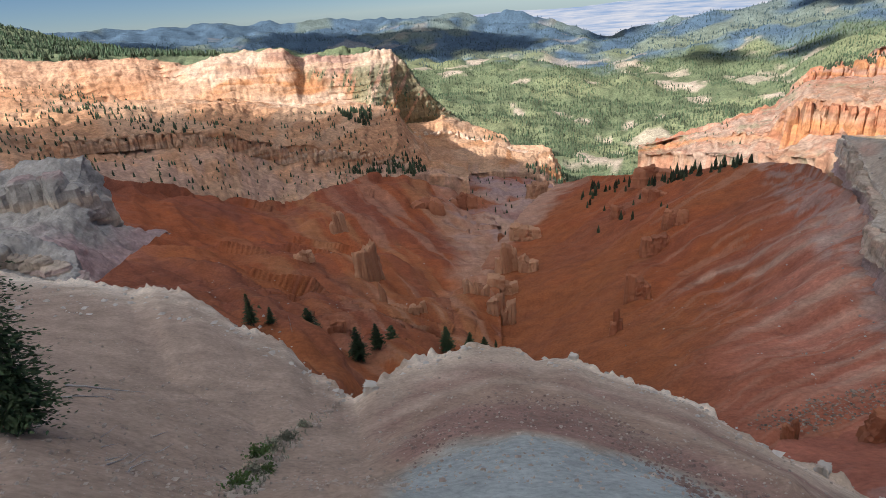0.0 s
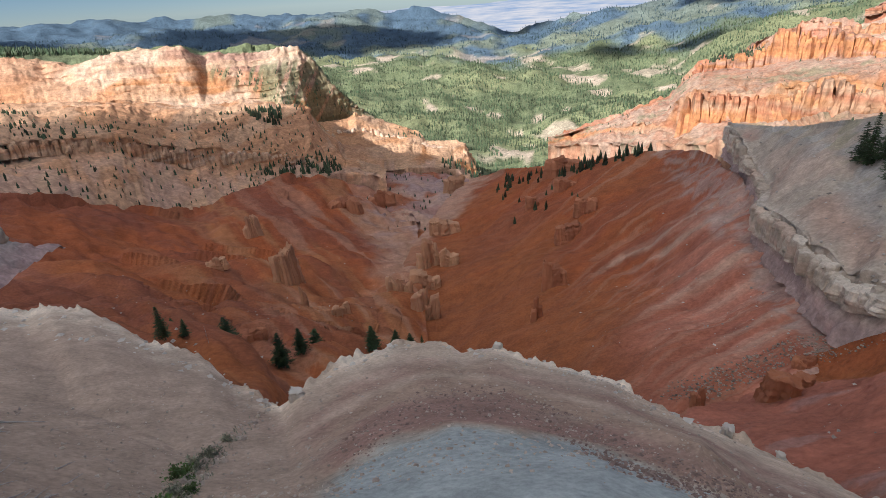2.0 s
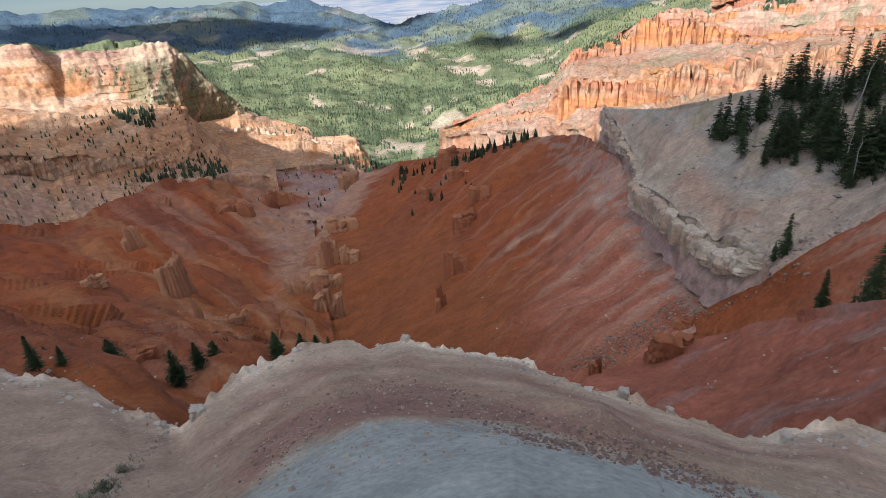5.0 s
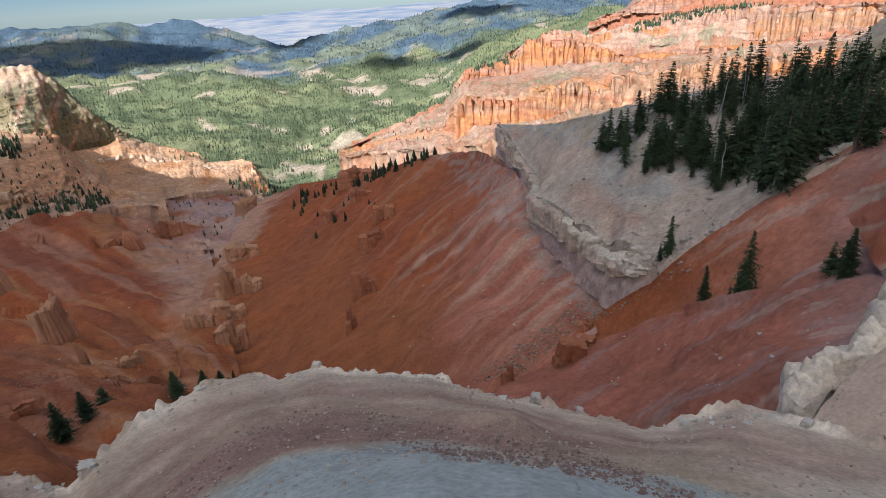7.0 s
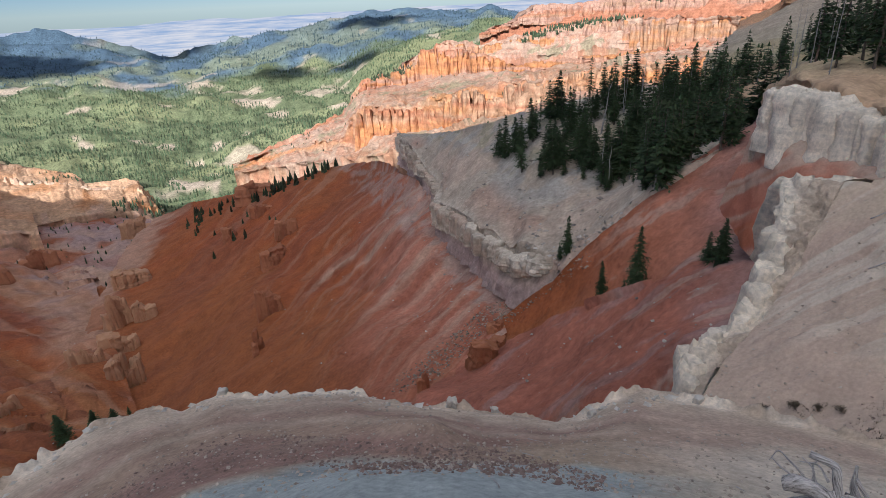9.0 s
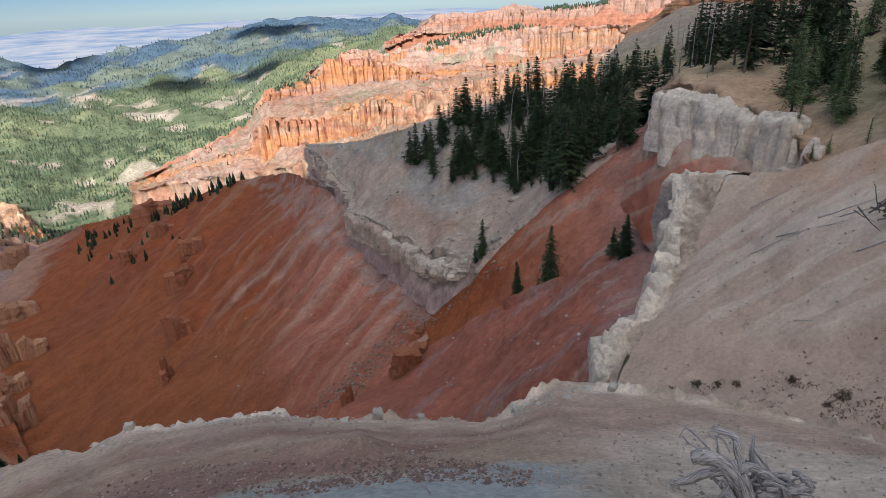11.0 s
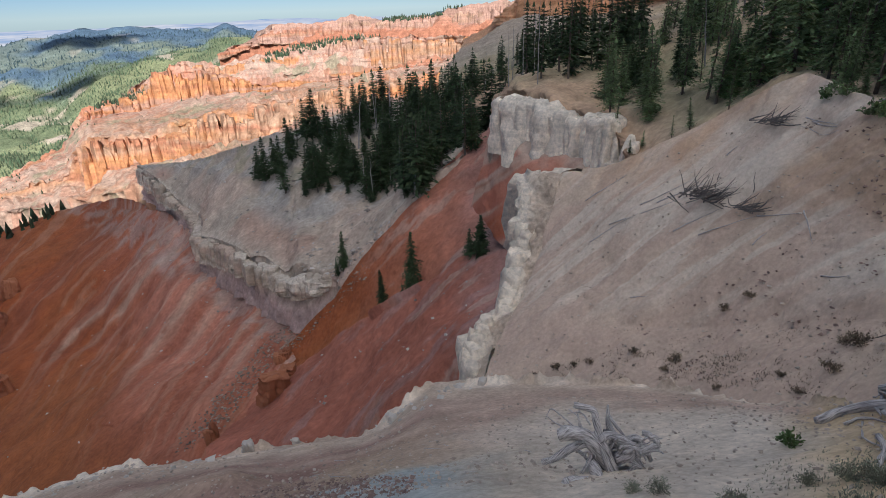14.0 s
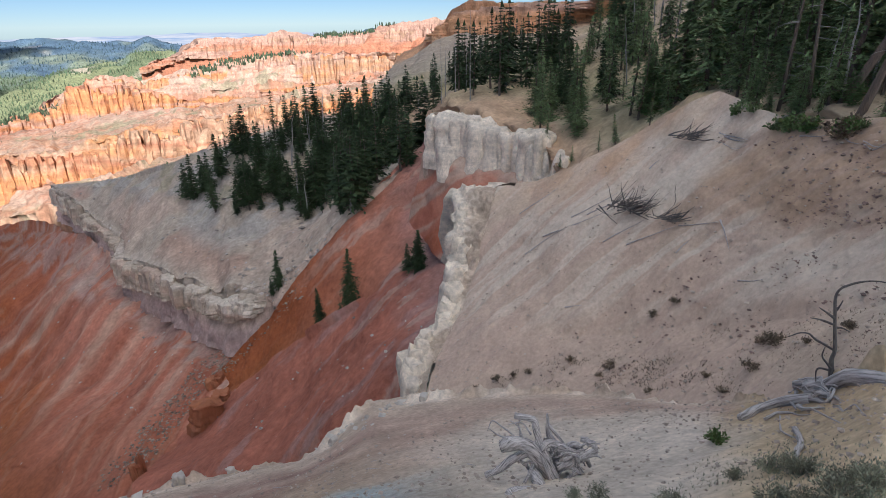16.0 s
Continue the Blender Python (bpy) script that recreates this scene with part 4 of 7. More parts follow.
def pillars(name, land, top, foot, count, width, mat, tints, label, seed, rows=7, around=12, deep=1.2, pointed=0.5, back=0.5, low=0.75, high=1.06, by="run", sink=0.2, single=False, band=6.0, span=(0.0, 1.0)):
    """Pillars along a cliff between its foot line and its top line; single: each one a part of the landform."""
    rng = random.Random(seed)
    ticks = np.sort(np.array([span[0] + (span[1] - span[0]) * (k + rng.random()) / count for k in range(count)]))
    if by == "bearing":
        first, last = max(top[0][0], foot[0][0]), min(top[-1][0], foot[-1][0])
        ticks = first + (last - first) * ticks
    up, down = stretch(top, by, ticks), stretch(foot, by, ticks)
    mid = down * (1 - back) + up * back
    allv, allf = [], []

    def layers(p):
        q = np.stack([p[:, 0] / (band * 20), p[:, 1] / (band * 20), p[:, 2] / band], -1)
        m = smooth(-0.3, 0.4, fbm(q, 3, 31))[:, None]
        col = np.array(TINT[tints[0]]) * (1 - m) + np.array(TINT[tints[1]]) * m
        m = smooth(0.2, 0.6, fbm(q * 1.9 + 7, 3, 33))[:, None]
        return col * (1 - 0.8 * m) + np.array(TINT[tints[2]]) * 0.8 * m

    for k in range(count):
        b, d = radians(mid[k, 0]), mid[k, 1]
        h = max(0.2 * width, up[k, 2] - down[k, 2])
        w = width * rng.uniform(0.55, 1.6)
        tall = h * (rng.uniform(low, high) + sink)
        v, f = pillar_shape(rng, w, w * deep * rng.uniform(0.7, 1.4), tall, rows, around, seed + k * 1.37, pointed * rng.random())
        spot = np.array([d * math.sin(b), d * math.cos(b), down[k, 2] - sink * h])
        t = -b + rng.gauss(0, 0.25)
        c, s = math.cos(t), math.sin(t)
        turned = np.stack([v[:, 0] * c - v[:, 1] * s, v[:, 0] * s + v[:, 1] * c, v[:, 2]], -1)
        world_p = turned + spot
        if single:
            me = bpy.data.meshes.new(name)
            me.from_pydata(world_p.tolist(), [], f)
            paint_points(me, layers(world_p))
            me.materials.append(mat)
            me.polygons.foreach_set("use_smooth", [mat is CLIFF and len(q) == 4 for q in f])
            ob = new(name, me)
            ob.parent = bpy.data.objects[land]
        else:
            i = k * len(v)
            allf += [tuple(i + n for n in q) for q in f]
            allv.append(world_p)
    if not single:
        me = bpy.data.meshes.new(name)
        me.from_pydata(np.concatenate(allv).tolist(), [], allf)
        paint_points(me, layers(np.concatenate(allv)))
        me.materials.append(mat)
        tagged(new(name, me), label, "rock pillars", kind="stuff")


def paint_points(me, col):
    layer = me.color_attributes.new("tint", "FLOAT_COLOR", "POINT")
    layer.data.foreach_set("color", np.concatenate([col, np.ones((len(col), 1))], 1).astype(np.float32).reshape(-1))


pillars("pillar", "fluted_cliff", WHITECLIFF[0][1], WHITECLIFF[1][1], 22, 2.3, CLIFF, ("white", "white", "pinkcream"), "", 1, rows=18, around=22, deep=1.0, back=0.4, single=True, band=4.0, pointed=0.06, low=0.94, high=1.02, sink=0.45, span=(0.08, 0.84))
pillars("pinnacle", "fluted_cliff", WHITECLIFF[0][1], WHITECLIFF[1][1], 6, 0.9, CLIFF, ("white", "white", "paleash"), "", 2, rows=12, around=14, back=0.1, single=True, band=2.5, pointed=1.2, low=0.7, high=1.1, span=(0.72, 1.0))
pillars("pillar", "white_cliff", NEARCLIFF[0][1][:5], [(b, d, z - 5.0) for b, d, z in NEARCLIFF[1][1][:5]], 34, 1.1, CLIFF, ("white", "white", "paleash"), "", 3, rows=14, around=16, back=0.3, single=True, band=1.8, pointed=0.15, sink=0.3, low=0.9, high=1.02)
pillars("pillar", "pale_bluff", BLUFF_LINES[1][1][:13], BLUFF_LINES[0][1][:13], 84, 2.6, BLUFF, ("paleash", "pale", "pinkcream"), "", 4, rows=10, around=14, back=0.35, single=True, band=3.0, pointed=0.1, sink=0.15, low=0.6, high=0.98)
pillars("pillar", "grey_spur", SPUR[0][1], SPUR[1][1], 40, 3.0, BLUFF, ("grey", "pale", "greypink"), "", 5, rows=10, around=14, back=0.4, single=True, band=4.0, pointed=0.3, low=0.45, high=0.95)
pillars("pillar", "grey_outcrop", OUTCROP[0][1], OUTCROP[1][1], 30, 1.3, BLUFF, ("grey", "pale", "greypink"), "", 6, rows=8, around=12, back=0.4, single=True, band=2.0, pointed=0.2, low=0.4, high=0.95)
pillars("hoodoos", "", HOODOO_FRONT[2][1], HOODOO_FRONT[1][1], 190, 8.0, HOODOO, ("orange", "orangepale", "brick"), "sunlit orange rock fins and hoodoos in a row", 7, by="bearing", band=12.0, deep=3.2, back=0.25, pointed=0.8, low=0.4, high=1.1, span=(0.235, 1.0))
pillars("red_hoodoos", "", HOODOO_FRONT[5][1], HOODOO_FRONT[4][1], 150, 9.0, HOODOO, ("brick", "orange", "pink"), "brick red hoodoo wall above the terrace", 9, by="bearing", band=14.0, deep=2.4, back=0.35, pointed=0.7, low=0.5, high=1.08, span=(0.25, 1.0))
pillars("upper_hoodoos", "", HOODOO_BACK[1][1], HOODOO_BACK[0][1], 170, 12.0, HOODOO, ("pink", "orange", "orangepale"), "pink and orange upper hoodoo wall", 10, by="bearing", band=14.0, deep=1.6, back=0.6, pointed=0.5, low=0.5, high=1.02)
pillars("far_fins", "", HOODOO_FAR[1][1], HOODOO_FAR[0][1], 160, 18.0, HOODOO, ("pink", "brick", "orangepale"), "distant pink cliff fins", 11, by="bearing", band=18.0, deep=1.2, back=0.6, pointed=0.3, low=0.6, high=1.0)
pillars("wall_fins", "", LEFTSLOPE[5][1], LEFTSLOPE[4][1], 240, 5.0, HOODOO, ("orangetan", "suntan", "sunpale"), "sunlit fluted fins of the orange cliff", 12, by="bearing", band=8.0, deep=3.5, back=0.88, pointed=0.5, low=0.1, high=0.25, sink=0.15, span=(0.0, 0.86))
pillars("ledge_fins", "", LEFTSLOPE[2][1], LEFTSLOPE[1][1], 220, 4.5, HOODOO, ("suntan", "orangetan", "sunpale"), "low tan fins along a ledge of the slope", 13, by="bearing", band=6.0, deep=1.6, back=0.85, pointed=0.3, low=0.3, high=0.85, span=(0.0, 0.85))
pillars("ridge_fins", "", CENTRERIDGE[2][1], CENTRERIDGE[1][1], 60, 6.0, HOODOO, ("sunpale", "suntan", "tan"), "pale orange fins of the ridge end", 14, by="bearing", band=10.0, deep=1.6, back=0.6, pointed=0.5, low=0.4, high=0.9)
pillars("cliff_fins", "", HILLSIDE[4][1][1:6], HILLSIDE[3][1][1:6], 70, 7.0, HOODOO, ("orangelight", "tan", "apricot"), "orange cliff fins above the sandy hillside", 15, band=8.0, deep=1.3, back=0.6, pointed=0.2, low=0.7, high=1.0)


# ---- plateau behind the eye, base of the land, distance ----
def disc(name, mat, rings, label, category, tint, start=0.0, end=360.0, n=96, rim=()):
    """A sheet round the eye: rings of (distance, height)."""
    bs = np.radians(np.linspace(start, end, n))
    def join(r, b):
        """Near the two ends the sheet bends down to meet the rim."""
        if not rim:
            return 0.0
        edge = max(1 - (math.degrees(b) - start) / 35, 1 - (end - math.degrees(b)) / 35, 0.0)
        return edge * edge * (3 - 2 * edge) * float(np.interp(r, [q[0] for q in rim], [q[1] for q in rim]))

    rough = [1.5 * fbm(np.stack([np.sin(bs) * r / 90, np.cos(bs) * r / 90, 0 * bs], -1), 3, 4) * min(1, r / 60) for r, z in rings]
    v = [(r * math.sin(b), r * math.cos(b), z + k + join(r, b)) for (r, z), row in zip(rings, rough) for b, k in zip(bs, row)]
    f = [(i * n + j, i * n + j + 1, (i + 1) * n + j + 1, (i + 1) * n + j) for i in range(len(rings) - 1) for j in range(n - 1)]
    me = bpy.data.meshes.new(name)
    me.from_pydata(v, [], f)
    layer = me.color_attributes.new("tint", "FLOAT_COLOR", "POINT")
    layer.data.foreach_set("color", np.tile((*TINT[tint], 1.0), len(v)))
    me.materials.append(mat)
    return tagged(new(name, me), label, category, kind="structure")


disc("plateau", SOIL, [(0.0, -2.72), (1.3, -2.74), (3, -2.7), (6, -2.6), (9, -2.55), (12, -2.5), (16, -2.45), (20, -2.4), (35, -2.2), (60, -2), (300, 0), (1200, 5), (4900, 0)],
     "sandy plateau behind the rim", "ground", "sand", 124, 299, rim=((0, 0), (6, -1.4), (9, -2.2), (12, -3.4), (20, -9), (60, -30), (300, -120), (4900, -300)))
disc("lowland", WOODS, [(200, -460), (1000, -460), (2500, -460), (4930, -460)], "wooded lowland that reaches the horizon", "ground", "hazeforest")

# flat glowing backdrop: haze is painted in as pale blue and cream streaks
far, fn, fl, fb = material("hazy_far_glow")
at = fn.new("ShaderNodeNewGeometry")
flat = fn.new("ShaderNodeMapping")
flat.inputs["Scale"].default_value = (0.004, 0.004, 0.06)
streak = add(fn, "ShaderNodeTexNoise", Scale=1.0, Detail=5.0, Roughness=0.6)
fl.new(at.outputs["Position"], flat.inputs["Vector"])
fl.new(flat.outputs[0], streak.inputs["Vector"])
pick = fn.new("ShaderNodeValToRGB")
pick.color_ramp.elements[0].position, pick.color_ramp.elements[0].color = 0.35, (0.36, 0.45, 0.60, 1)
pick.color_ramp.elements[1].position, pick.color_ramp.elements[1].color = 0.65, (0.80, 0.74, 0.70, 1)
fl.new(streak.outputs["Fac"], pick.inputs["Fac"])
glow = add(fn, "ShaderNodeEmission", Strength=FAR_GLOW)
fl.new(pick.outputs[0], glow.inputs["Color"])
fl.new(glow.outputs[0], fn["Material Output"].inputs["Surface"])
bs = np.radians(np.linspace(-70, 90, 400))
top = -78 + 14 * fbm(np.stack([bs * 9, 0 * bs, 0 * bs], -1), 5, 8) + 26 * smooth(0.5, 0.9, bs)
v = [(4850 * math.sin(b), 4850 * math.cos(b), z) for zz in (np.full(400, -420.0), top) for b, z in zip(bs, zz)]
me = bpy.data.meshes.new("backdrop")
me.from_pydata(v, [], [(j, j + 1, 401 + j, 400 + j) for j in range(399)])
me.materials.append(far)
tagged(new("backdrop", me), "glowing backdrop painted as a hazy blue plain and mountains on the horizon", "distance", kind="structure")


# ---- clouds, above the view, whose shade lies on the land ----
vapour, vn, vl, vb = material("cloud_white")
thin = vn.new("ShaderNodeBsdfTransparent")
body = add(vn, "ShaderNodeBsdfTranslucent", Color=(0.9, 0.9, 0.9, 1))
both = vn.new("ShaderNodeMixShader")
thick = vn.new("ShaderNodeAttribute")
thick.attribute_name = "thickness"
ragged = vn.new("ShaderNodeTexCoord")
wisps = add(vn, "ShaderNodeTexNoise", Scale=0.012, Detail=5.0, Roughness=0.6)
vl.new(ragged.outputs["Object"], wisps.inputs["Vector"])
summed = vn.new("ShaderNodeMath")
vl.new(thick.outputs["Fac"], summed.inputs[0])
vl.new(wisps.outputs["Fac"], summed.inputs[1])
veil = add(vn, "ShaderNodeMapRange", To_Min=0.0, To_Max=0.98)
veil.inputs["From Min"].default_value, veil.inputs["From Max"].default_value = 0.55, 1.25
vl.new(summed.outputs[0], veil.inputs["Value"])
vl.new(veil.outputs[0], both.inputs["Fac"])
vl.new(thin.outputs[0], both.inputs[1])
vl.new(body.outputs[0], both.inputs[2])
vl.new(both.outputs[0], vn["Material Output"].inputs["Surface"])


def cloud(outline, height, label, seed, soft):
    """A shallow billowing cloud. outline: bearing, distance and height of points on the land along the edge of its shade."""
    p = np.array([(d * math.sin(radians(b)), d * math.cos(radians(b)), z) for b, d, z in outline])
    way = np.array(TO_SUN) / TO_SUN.z
    p = p + way * (height - p[:, 2:])
    p = p[:, :2]
    mid = p.mean(0)
    ang = np.arctan2(*(p - mid).T)
    order = np.argsort(ang)
    a = np.linspace(-math.pi, math.pi, 160, endpoint=False)
    far_out = np.interp(a, ang[order], np.linalg.norm(p - mid, axis=1)[order], period=2 * math.pi)
    size = far_out.mean()
    ring = far_out + soft * 0.4 + size * 0.05 * fbm(np.stack([np.sin(a) * 5, np.cos(a) * 5, 0 * a + seed], -1), 4, seed)
    v, f = [], []
    for k, s in enumerate((1.0, 0.97, 0.88, 0.7, 0.45, 0.2, 0.0)):
        z = height + size * 0.10 * (1 - s * s) ** 0.5
        puff = fbm(np.stack([np.sin(a) * 6 * s, np.cos(a) * 6 * s, 0 * a + k], -1), 3, seed + 9) * size * 0.02 * (k > 0)
        v += [(mid[0] + math.sin(t) * r * s, mid[1] + math.cos(t) * r * s, z + q) for t, r, q in zip(a, ring, puff)]
    f = [(k * 160 + j, k * 160 + (j + 1) % 160, (k + 1) * 160 + (j + 1) % 160, (k + 1) * 160 + j) for k in range(6) for j in range(160)]
    me = bpy.data.meshes.new("cloud")
    me.from_pydata(v, [], f)
    full = np.repeat([min(1.0, (1 - s) * size / soft) for s in (1.0, 0.97, 0.88, 0.7, 0.45, 0.2, 0.0)], 160)
    me.attributes.new("thickness", "FLOAT", "POINT").data.foreach_set("value", full.astype(np.float32))
    me.materials.append(vapour)
    return tagged(new("cloud", me), label, "cloud", group="clouds in the sky")


cloud([(-52, 560, -100), (-42, 660, -100), (-34, 740, -100), (-26, 830, -105), (-15, 860, -120), (-7, 830, -140), (-3, 740, -180), (2, 700, -200), (8, 690, -200),
       (16, 640, -170), (26, 520, -130), (34, 430, -90), (42, 380, -60), (55, 330, -40), (66, 290, -20), (75, 282, -5), (88, 290, 20), (110, 320, 60),
       (150, 1300, 0), (180, 2200, 0), (210, 2800, 0), (240, 2600, 0), (270, 1700, 0), (290, 900, -60)], 500, "broad grey white cumulus over the rim", 3, 130.0)
for b0, b1, d0, d1, seed in ((-16, 11, 3250, 4050, 1), (-30, -19, 3500, 3900, 2), (20.5, 27.5, 2650, 3000, 4), (28.5, 35.5, 2600, 2880, 5), (13, 21, 3900, 4200, 6), (31, 40, 3600, 3950, 7)):
    mb, md = (b0 + b1) / 2, (d0 + d1) / 2
    cloud([(mb + (b1 - b0) / 2 * math.cos(t), md + (d1 - d0) / 2 * math.sin(t), -200) for t in np.linspace(0, 2 * math.pi, 16, endpoint=False)],
          700, "small white cumulus over the valley", seed + 20, 130.0)


def high_fill_layer(radius, height):
    """A thin bright layer of high cloud overhead, added out of view as fill light."""
    rings, n = 24, 96
    v = [(0.0, 0.0, height)]
    for k in range(1, rings + 1):
        r = radius * k / rings
        v += [(r * math.sin(t), r * math.cos(t), height + 60 * noise.noise(Vector((r * math.sin(t), r * math.cos(t), 0)) / 700)) for t in [2 * math.pi * j / n for j in range(n)]]
    f = [(0, 1 + j, 1 + (j + 1) % n) for j in range(n)]
    f += [(1 + k * n + j, 1 + k * n + (j + 1) % n, 1 + (k + 1) * n + (j + 1) % n, 1 + (k + 1) * n + j) for k in range(rings - 1) for j in range(n)]
    me = bpy.data.meshes.new("high_cloud")
    me.from_pydata(v, [], f)
    me.attributes.new("thickness", "FLOAT", "POINT").data.foreach_set("value", np.full(len(v), 0.75, np.float32))
    me.materials.append(vapour)
    return tagged(new("high_cloud", me), "thin bright layer of high white cloud, unseen, added as fill light", "cloud")


# unseen sheet added to scatter sunlight down into the shaded land
high_fill_layer(4000, 5200)


# ---- plants ----
def foliage(name, colour, spread=0.35):
    m, nodes, links, bsdf = material(name)
    geo = nodes.new("ShaderNodeNewGeometry")
    info = nodes.new("ShaderNodeObjectInfo")
    hue = add(nodes, "ShaderNodeHueSaturation", Color=(*colour, 1))
    vary = add(nodes, "ShaderNodeMapRange", To_Min=1 - spread, To_Max=1 + spread)
    links.new(geo.outputs["Random Per Island"], vary.inputs["Value"])
    shade = add(nodes, "ShaderNodeMapRange", To_Min=0.75, To_Max=1.25)
    links.new(info.outputs["Random"], shade.inputs["Value"])
    times = nodes.new("ShaderNodeMath")
    times.operation = "MULTIPLY"
    links.new(vary.outputs[0], times.inputs[0])
    links.new(shade.outputs[0], times.inputs[1])
    links.new(times.outputs[0], hue.inputs["Value"])
    tone = add(nodes, "ShaderNodeMapRange", To_Min=0.47, To_Max=0.52)
    links.new(geo.outputs["Random Per Island"], tone.inputs["Value"])
    links.new(tone.outputs[0], hue.inputs["Hue"])
    links.new(hue.outputs[0], bsdf.inputs["Base Color"])
    bsdf.inputs["Roughness"].default_value = 0.75
    bsdf.inputs["Specular IOR Level"].default_value = 0.2
    return m


def bark(name, colour):
    m, nodes, links, bsdf = material(name)
    where = nodes.new("ShaderNodeTexCoord")
    long = nodes.new("ShaderNodeMapping")
    long.inputs["Scale"].default_value = (9, 9, 1.5)
    links.new(where.outputs["Object"], long.inputs["Vector"])
    grain = add(nodes, "ShaderNodeTexNoise", Scale=3.0, Detail=7.0, Roughness=0.7)
    links.new(long.outputs[0], grain.inputs["Vector"])
    ramp = nodes.new("ShaderNodeValToRGB")
    ramp.color_ramp.elements[0].position, ramp.color_ramp.elements[0].color = 0.3, (*[c * 0.5 for c in colour], 1)
    ramp.color_ramp.elements[1].position, ramp.color_ramp.elements[1].color = 0.7, (*[min(1, c * 1.35) for c in colour], 1)
    links.new(grain.outputs["Fac"], ramp.inputs["Fac"])
    links.new(ramp.outputs[0], bsdf.inputs["Base Color"])
    relief = add(nodes, "ShaderNodeBump", Strength=0.6, Distance=0.02)
    links.new(grain.outputs["Fac"], relief.inputs["Height"])
    links.new(relief.outputs[0], bsdf.inputs["Normal"])
    bsdf.inputs["Roughness"].default_value = 0.9
    return m


NEEDLES = foliage("fir_needles", (0.056, 0.080, 0.033))
WOODNEEDLES = foliage("wood_needles", (0.15, 0.195, 0.08), 0.45)
YOUNGNEEDLES = foliage("young_needles", (0.105, 0.165, 0.055), 0.4)
BROWNBARK = bark("fir_bark", (0.14, 0.105, 0.08))
GREYWOOD = bark("weathered_wood", (0.30, 0.275, 0.255))
DARKWOOD = bark("dark_dead_wood", (0.13, 0.112, 0.10))
FARTREE = foliage("far_needles", (0.065, 0.088, 0.045), 0.5)
# these far needles carry the haze as a bluer base colour
HAZYTREE = foliage("hazy_hill_needles", (0.05, 0.078, 0.085), 0.4)
SAGE = foliage("sage_leaves", (0.25, 0.25, 0.165))
DRY = foliage("dry_bush", (0.17, 0.13, 0.085))
GREENBUSH = foliage("green_bush", (0.10, 0.15, 0.045))


def mesh_of(name, verts, faces, mat):
    me = bpy.data.meshes.new(name)
    me.from_pydata([tuple(q) for q in verts], [], faces)
    me.materials.append(mat)
    return me


def tube(path, radii, sides=6):
    """Vertices and faces of a tapered round limb along a path."""
    v, f = [], []
    path = [Vector(q) for q in path]
    x = None
    for k, (q, r) in enumerate(zip(path, radii)):
        way = (path[min(k + 1, len(path) - 1)] - path[max(k - 1, 0)]).normalized()
        x = way.orthogonal() if x is None else x - way * x.dot(way)
        x = (x if x.length > 1e-6 else way.orthogonal()).normalized()
        y = way.cross(x)
        v += [q + (x * math.cos(t) + y * math.sin(t)) * r for t in [2 * math.pi * j / sides for j in range(sides)]]
    for k in range(len(path) - 1):
        f += [(k * sides + j, k * sides + (j + 1) % sides, (k + 1) * sides + (j + 1) % sides, (k + 1) * sides + j) for j in range(sides)]
    f.append(tuple(range(sides))[::-1])
    f.append(tuple(range((len(path) - 1) * sides, len(path) * sides)))
    return v, f


def joined(pieces):
    v, f = [], []
    for pv, pf in pieces:
        f += [tuple(i + len(v) for i in q) for q in pf]
        v += list(pv)
    return v, f


def crown(rng, height, radius, start, whorls, per, clumps, bare=0.0, droop=0.3, fine=1.0):
    """Sprays of needles on whorled boughs, loose and uneven in outline."""
    v, f = [], []
    girdle = rng.uniform(0, 90)
    for w in range(whorls):
        h = start + (1 - start) * (w + rng.random() * 0.8) / whorls
        if h > 0.985:
            continue
        reach = radius * (1 - (h - start) / (1.02 - start)) ** 0.85 * (0.35 + 0.65 * min(1, (h - start) * 7 + 0.45)) + 0.03 * radius
        for k in range(per):
            if rng.random() < bare:
                continue
            a = rng.random() * 2 * math.pi
            length = reach * rng.uniform(0.5, 1.15) * (1 + 0.45 * noise.noise(Vector((math.cos(a) * 1.3, math.sin(a) * 1.3, h * 7.0 + girdle))))
            slope = -droop * rng.uniform(0.5, 1.4) + 0.75 * max(0, h - 0.6)
            out = Vector((math.cos(a), math.sin(a), slope))
            side = Vector((-math.sin(a), math.cos(a), 0))
            root = Vector((0, 0, h * height))
            for c in range(clumps):
                s = (c + rng.random()) / clumps * 0.92 + 0.08
                q = root + out * length * s + Vector((rng.gauss(0, 1), rng.gauss(0, 1), rng.gauss(0, 1))) * 0.06 * reach
                size = ((0.16 + 0.24 * (1 - s)) * reach * rng.uniform(0.7, 1.4) + 0.015 * height) * fine
                d = (out + side * rng.uniform(-1.0, 1.0) + Vector((0, 0, rng.uniform(-0.45, 0.3)))).normalized()
                x = d.cross(Vector((rng.gauss(0, 0.5), rng.gauss(0, 0.5), 1))).normalized()
                i = len(v)
                v += [q - d * size * 0.5, q + x * size * 0.33, q + d * size, q - x * size * 0.33]
                f += [(i, i + 1, i + 2), (i, i + 2, i + 3)]
    i = len(v)
    t, r = Vector((0, 0, height)), 0.02 * height
    v += [t, t + Vector((r, 0, -4 * r)), t + Vector((-r, r, -4 * r)), t + Vector((-r, -r, -4 * r))]
    f += [(i, i + 1, i + 2), (i, i + 2, i + 3), (i, i + 3, i + 1)]
    return v, f


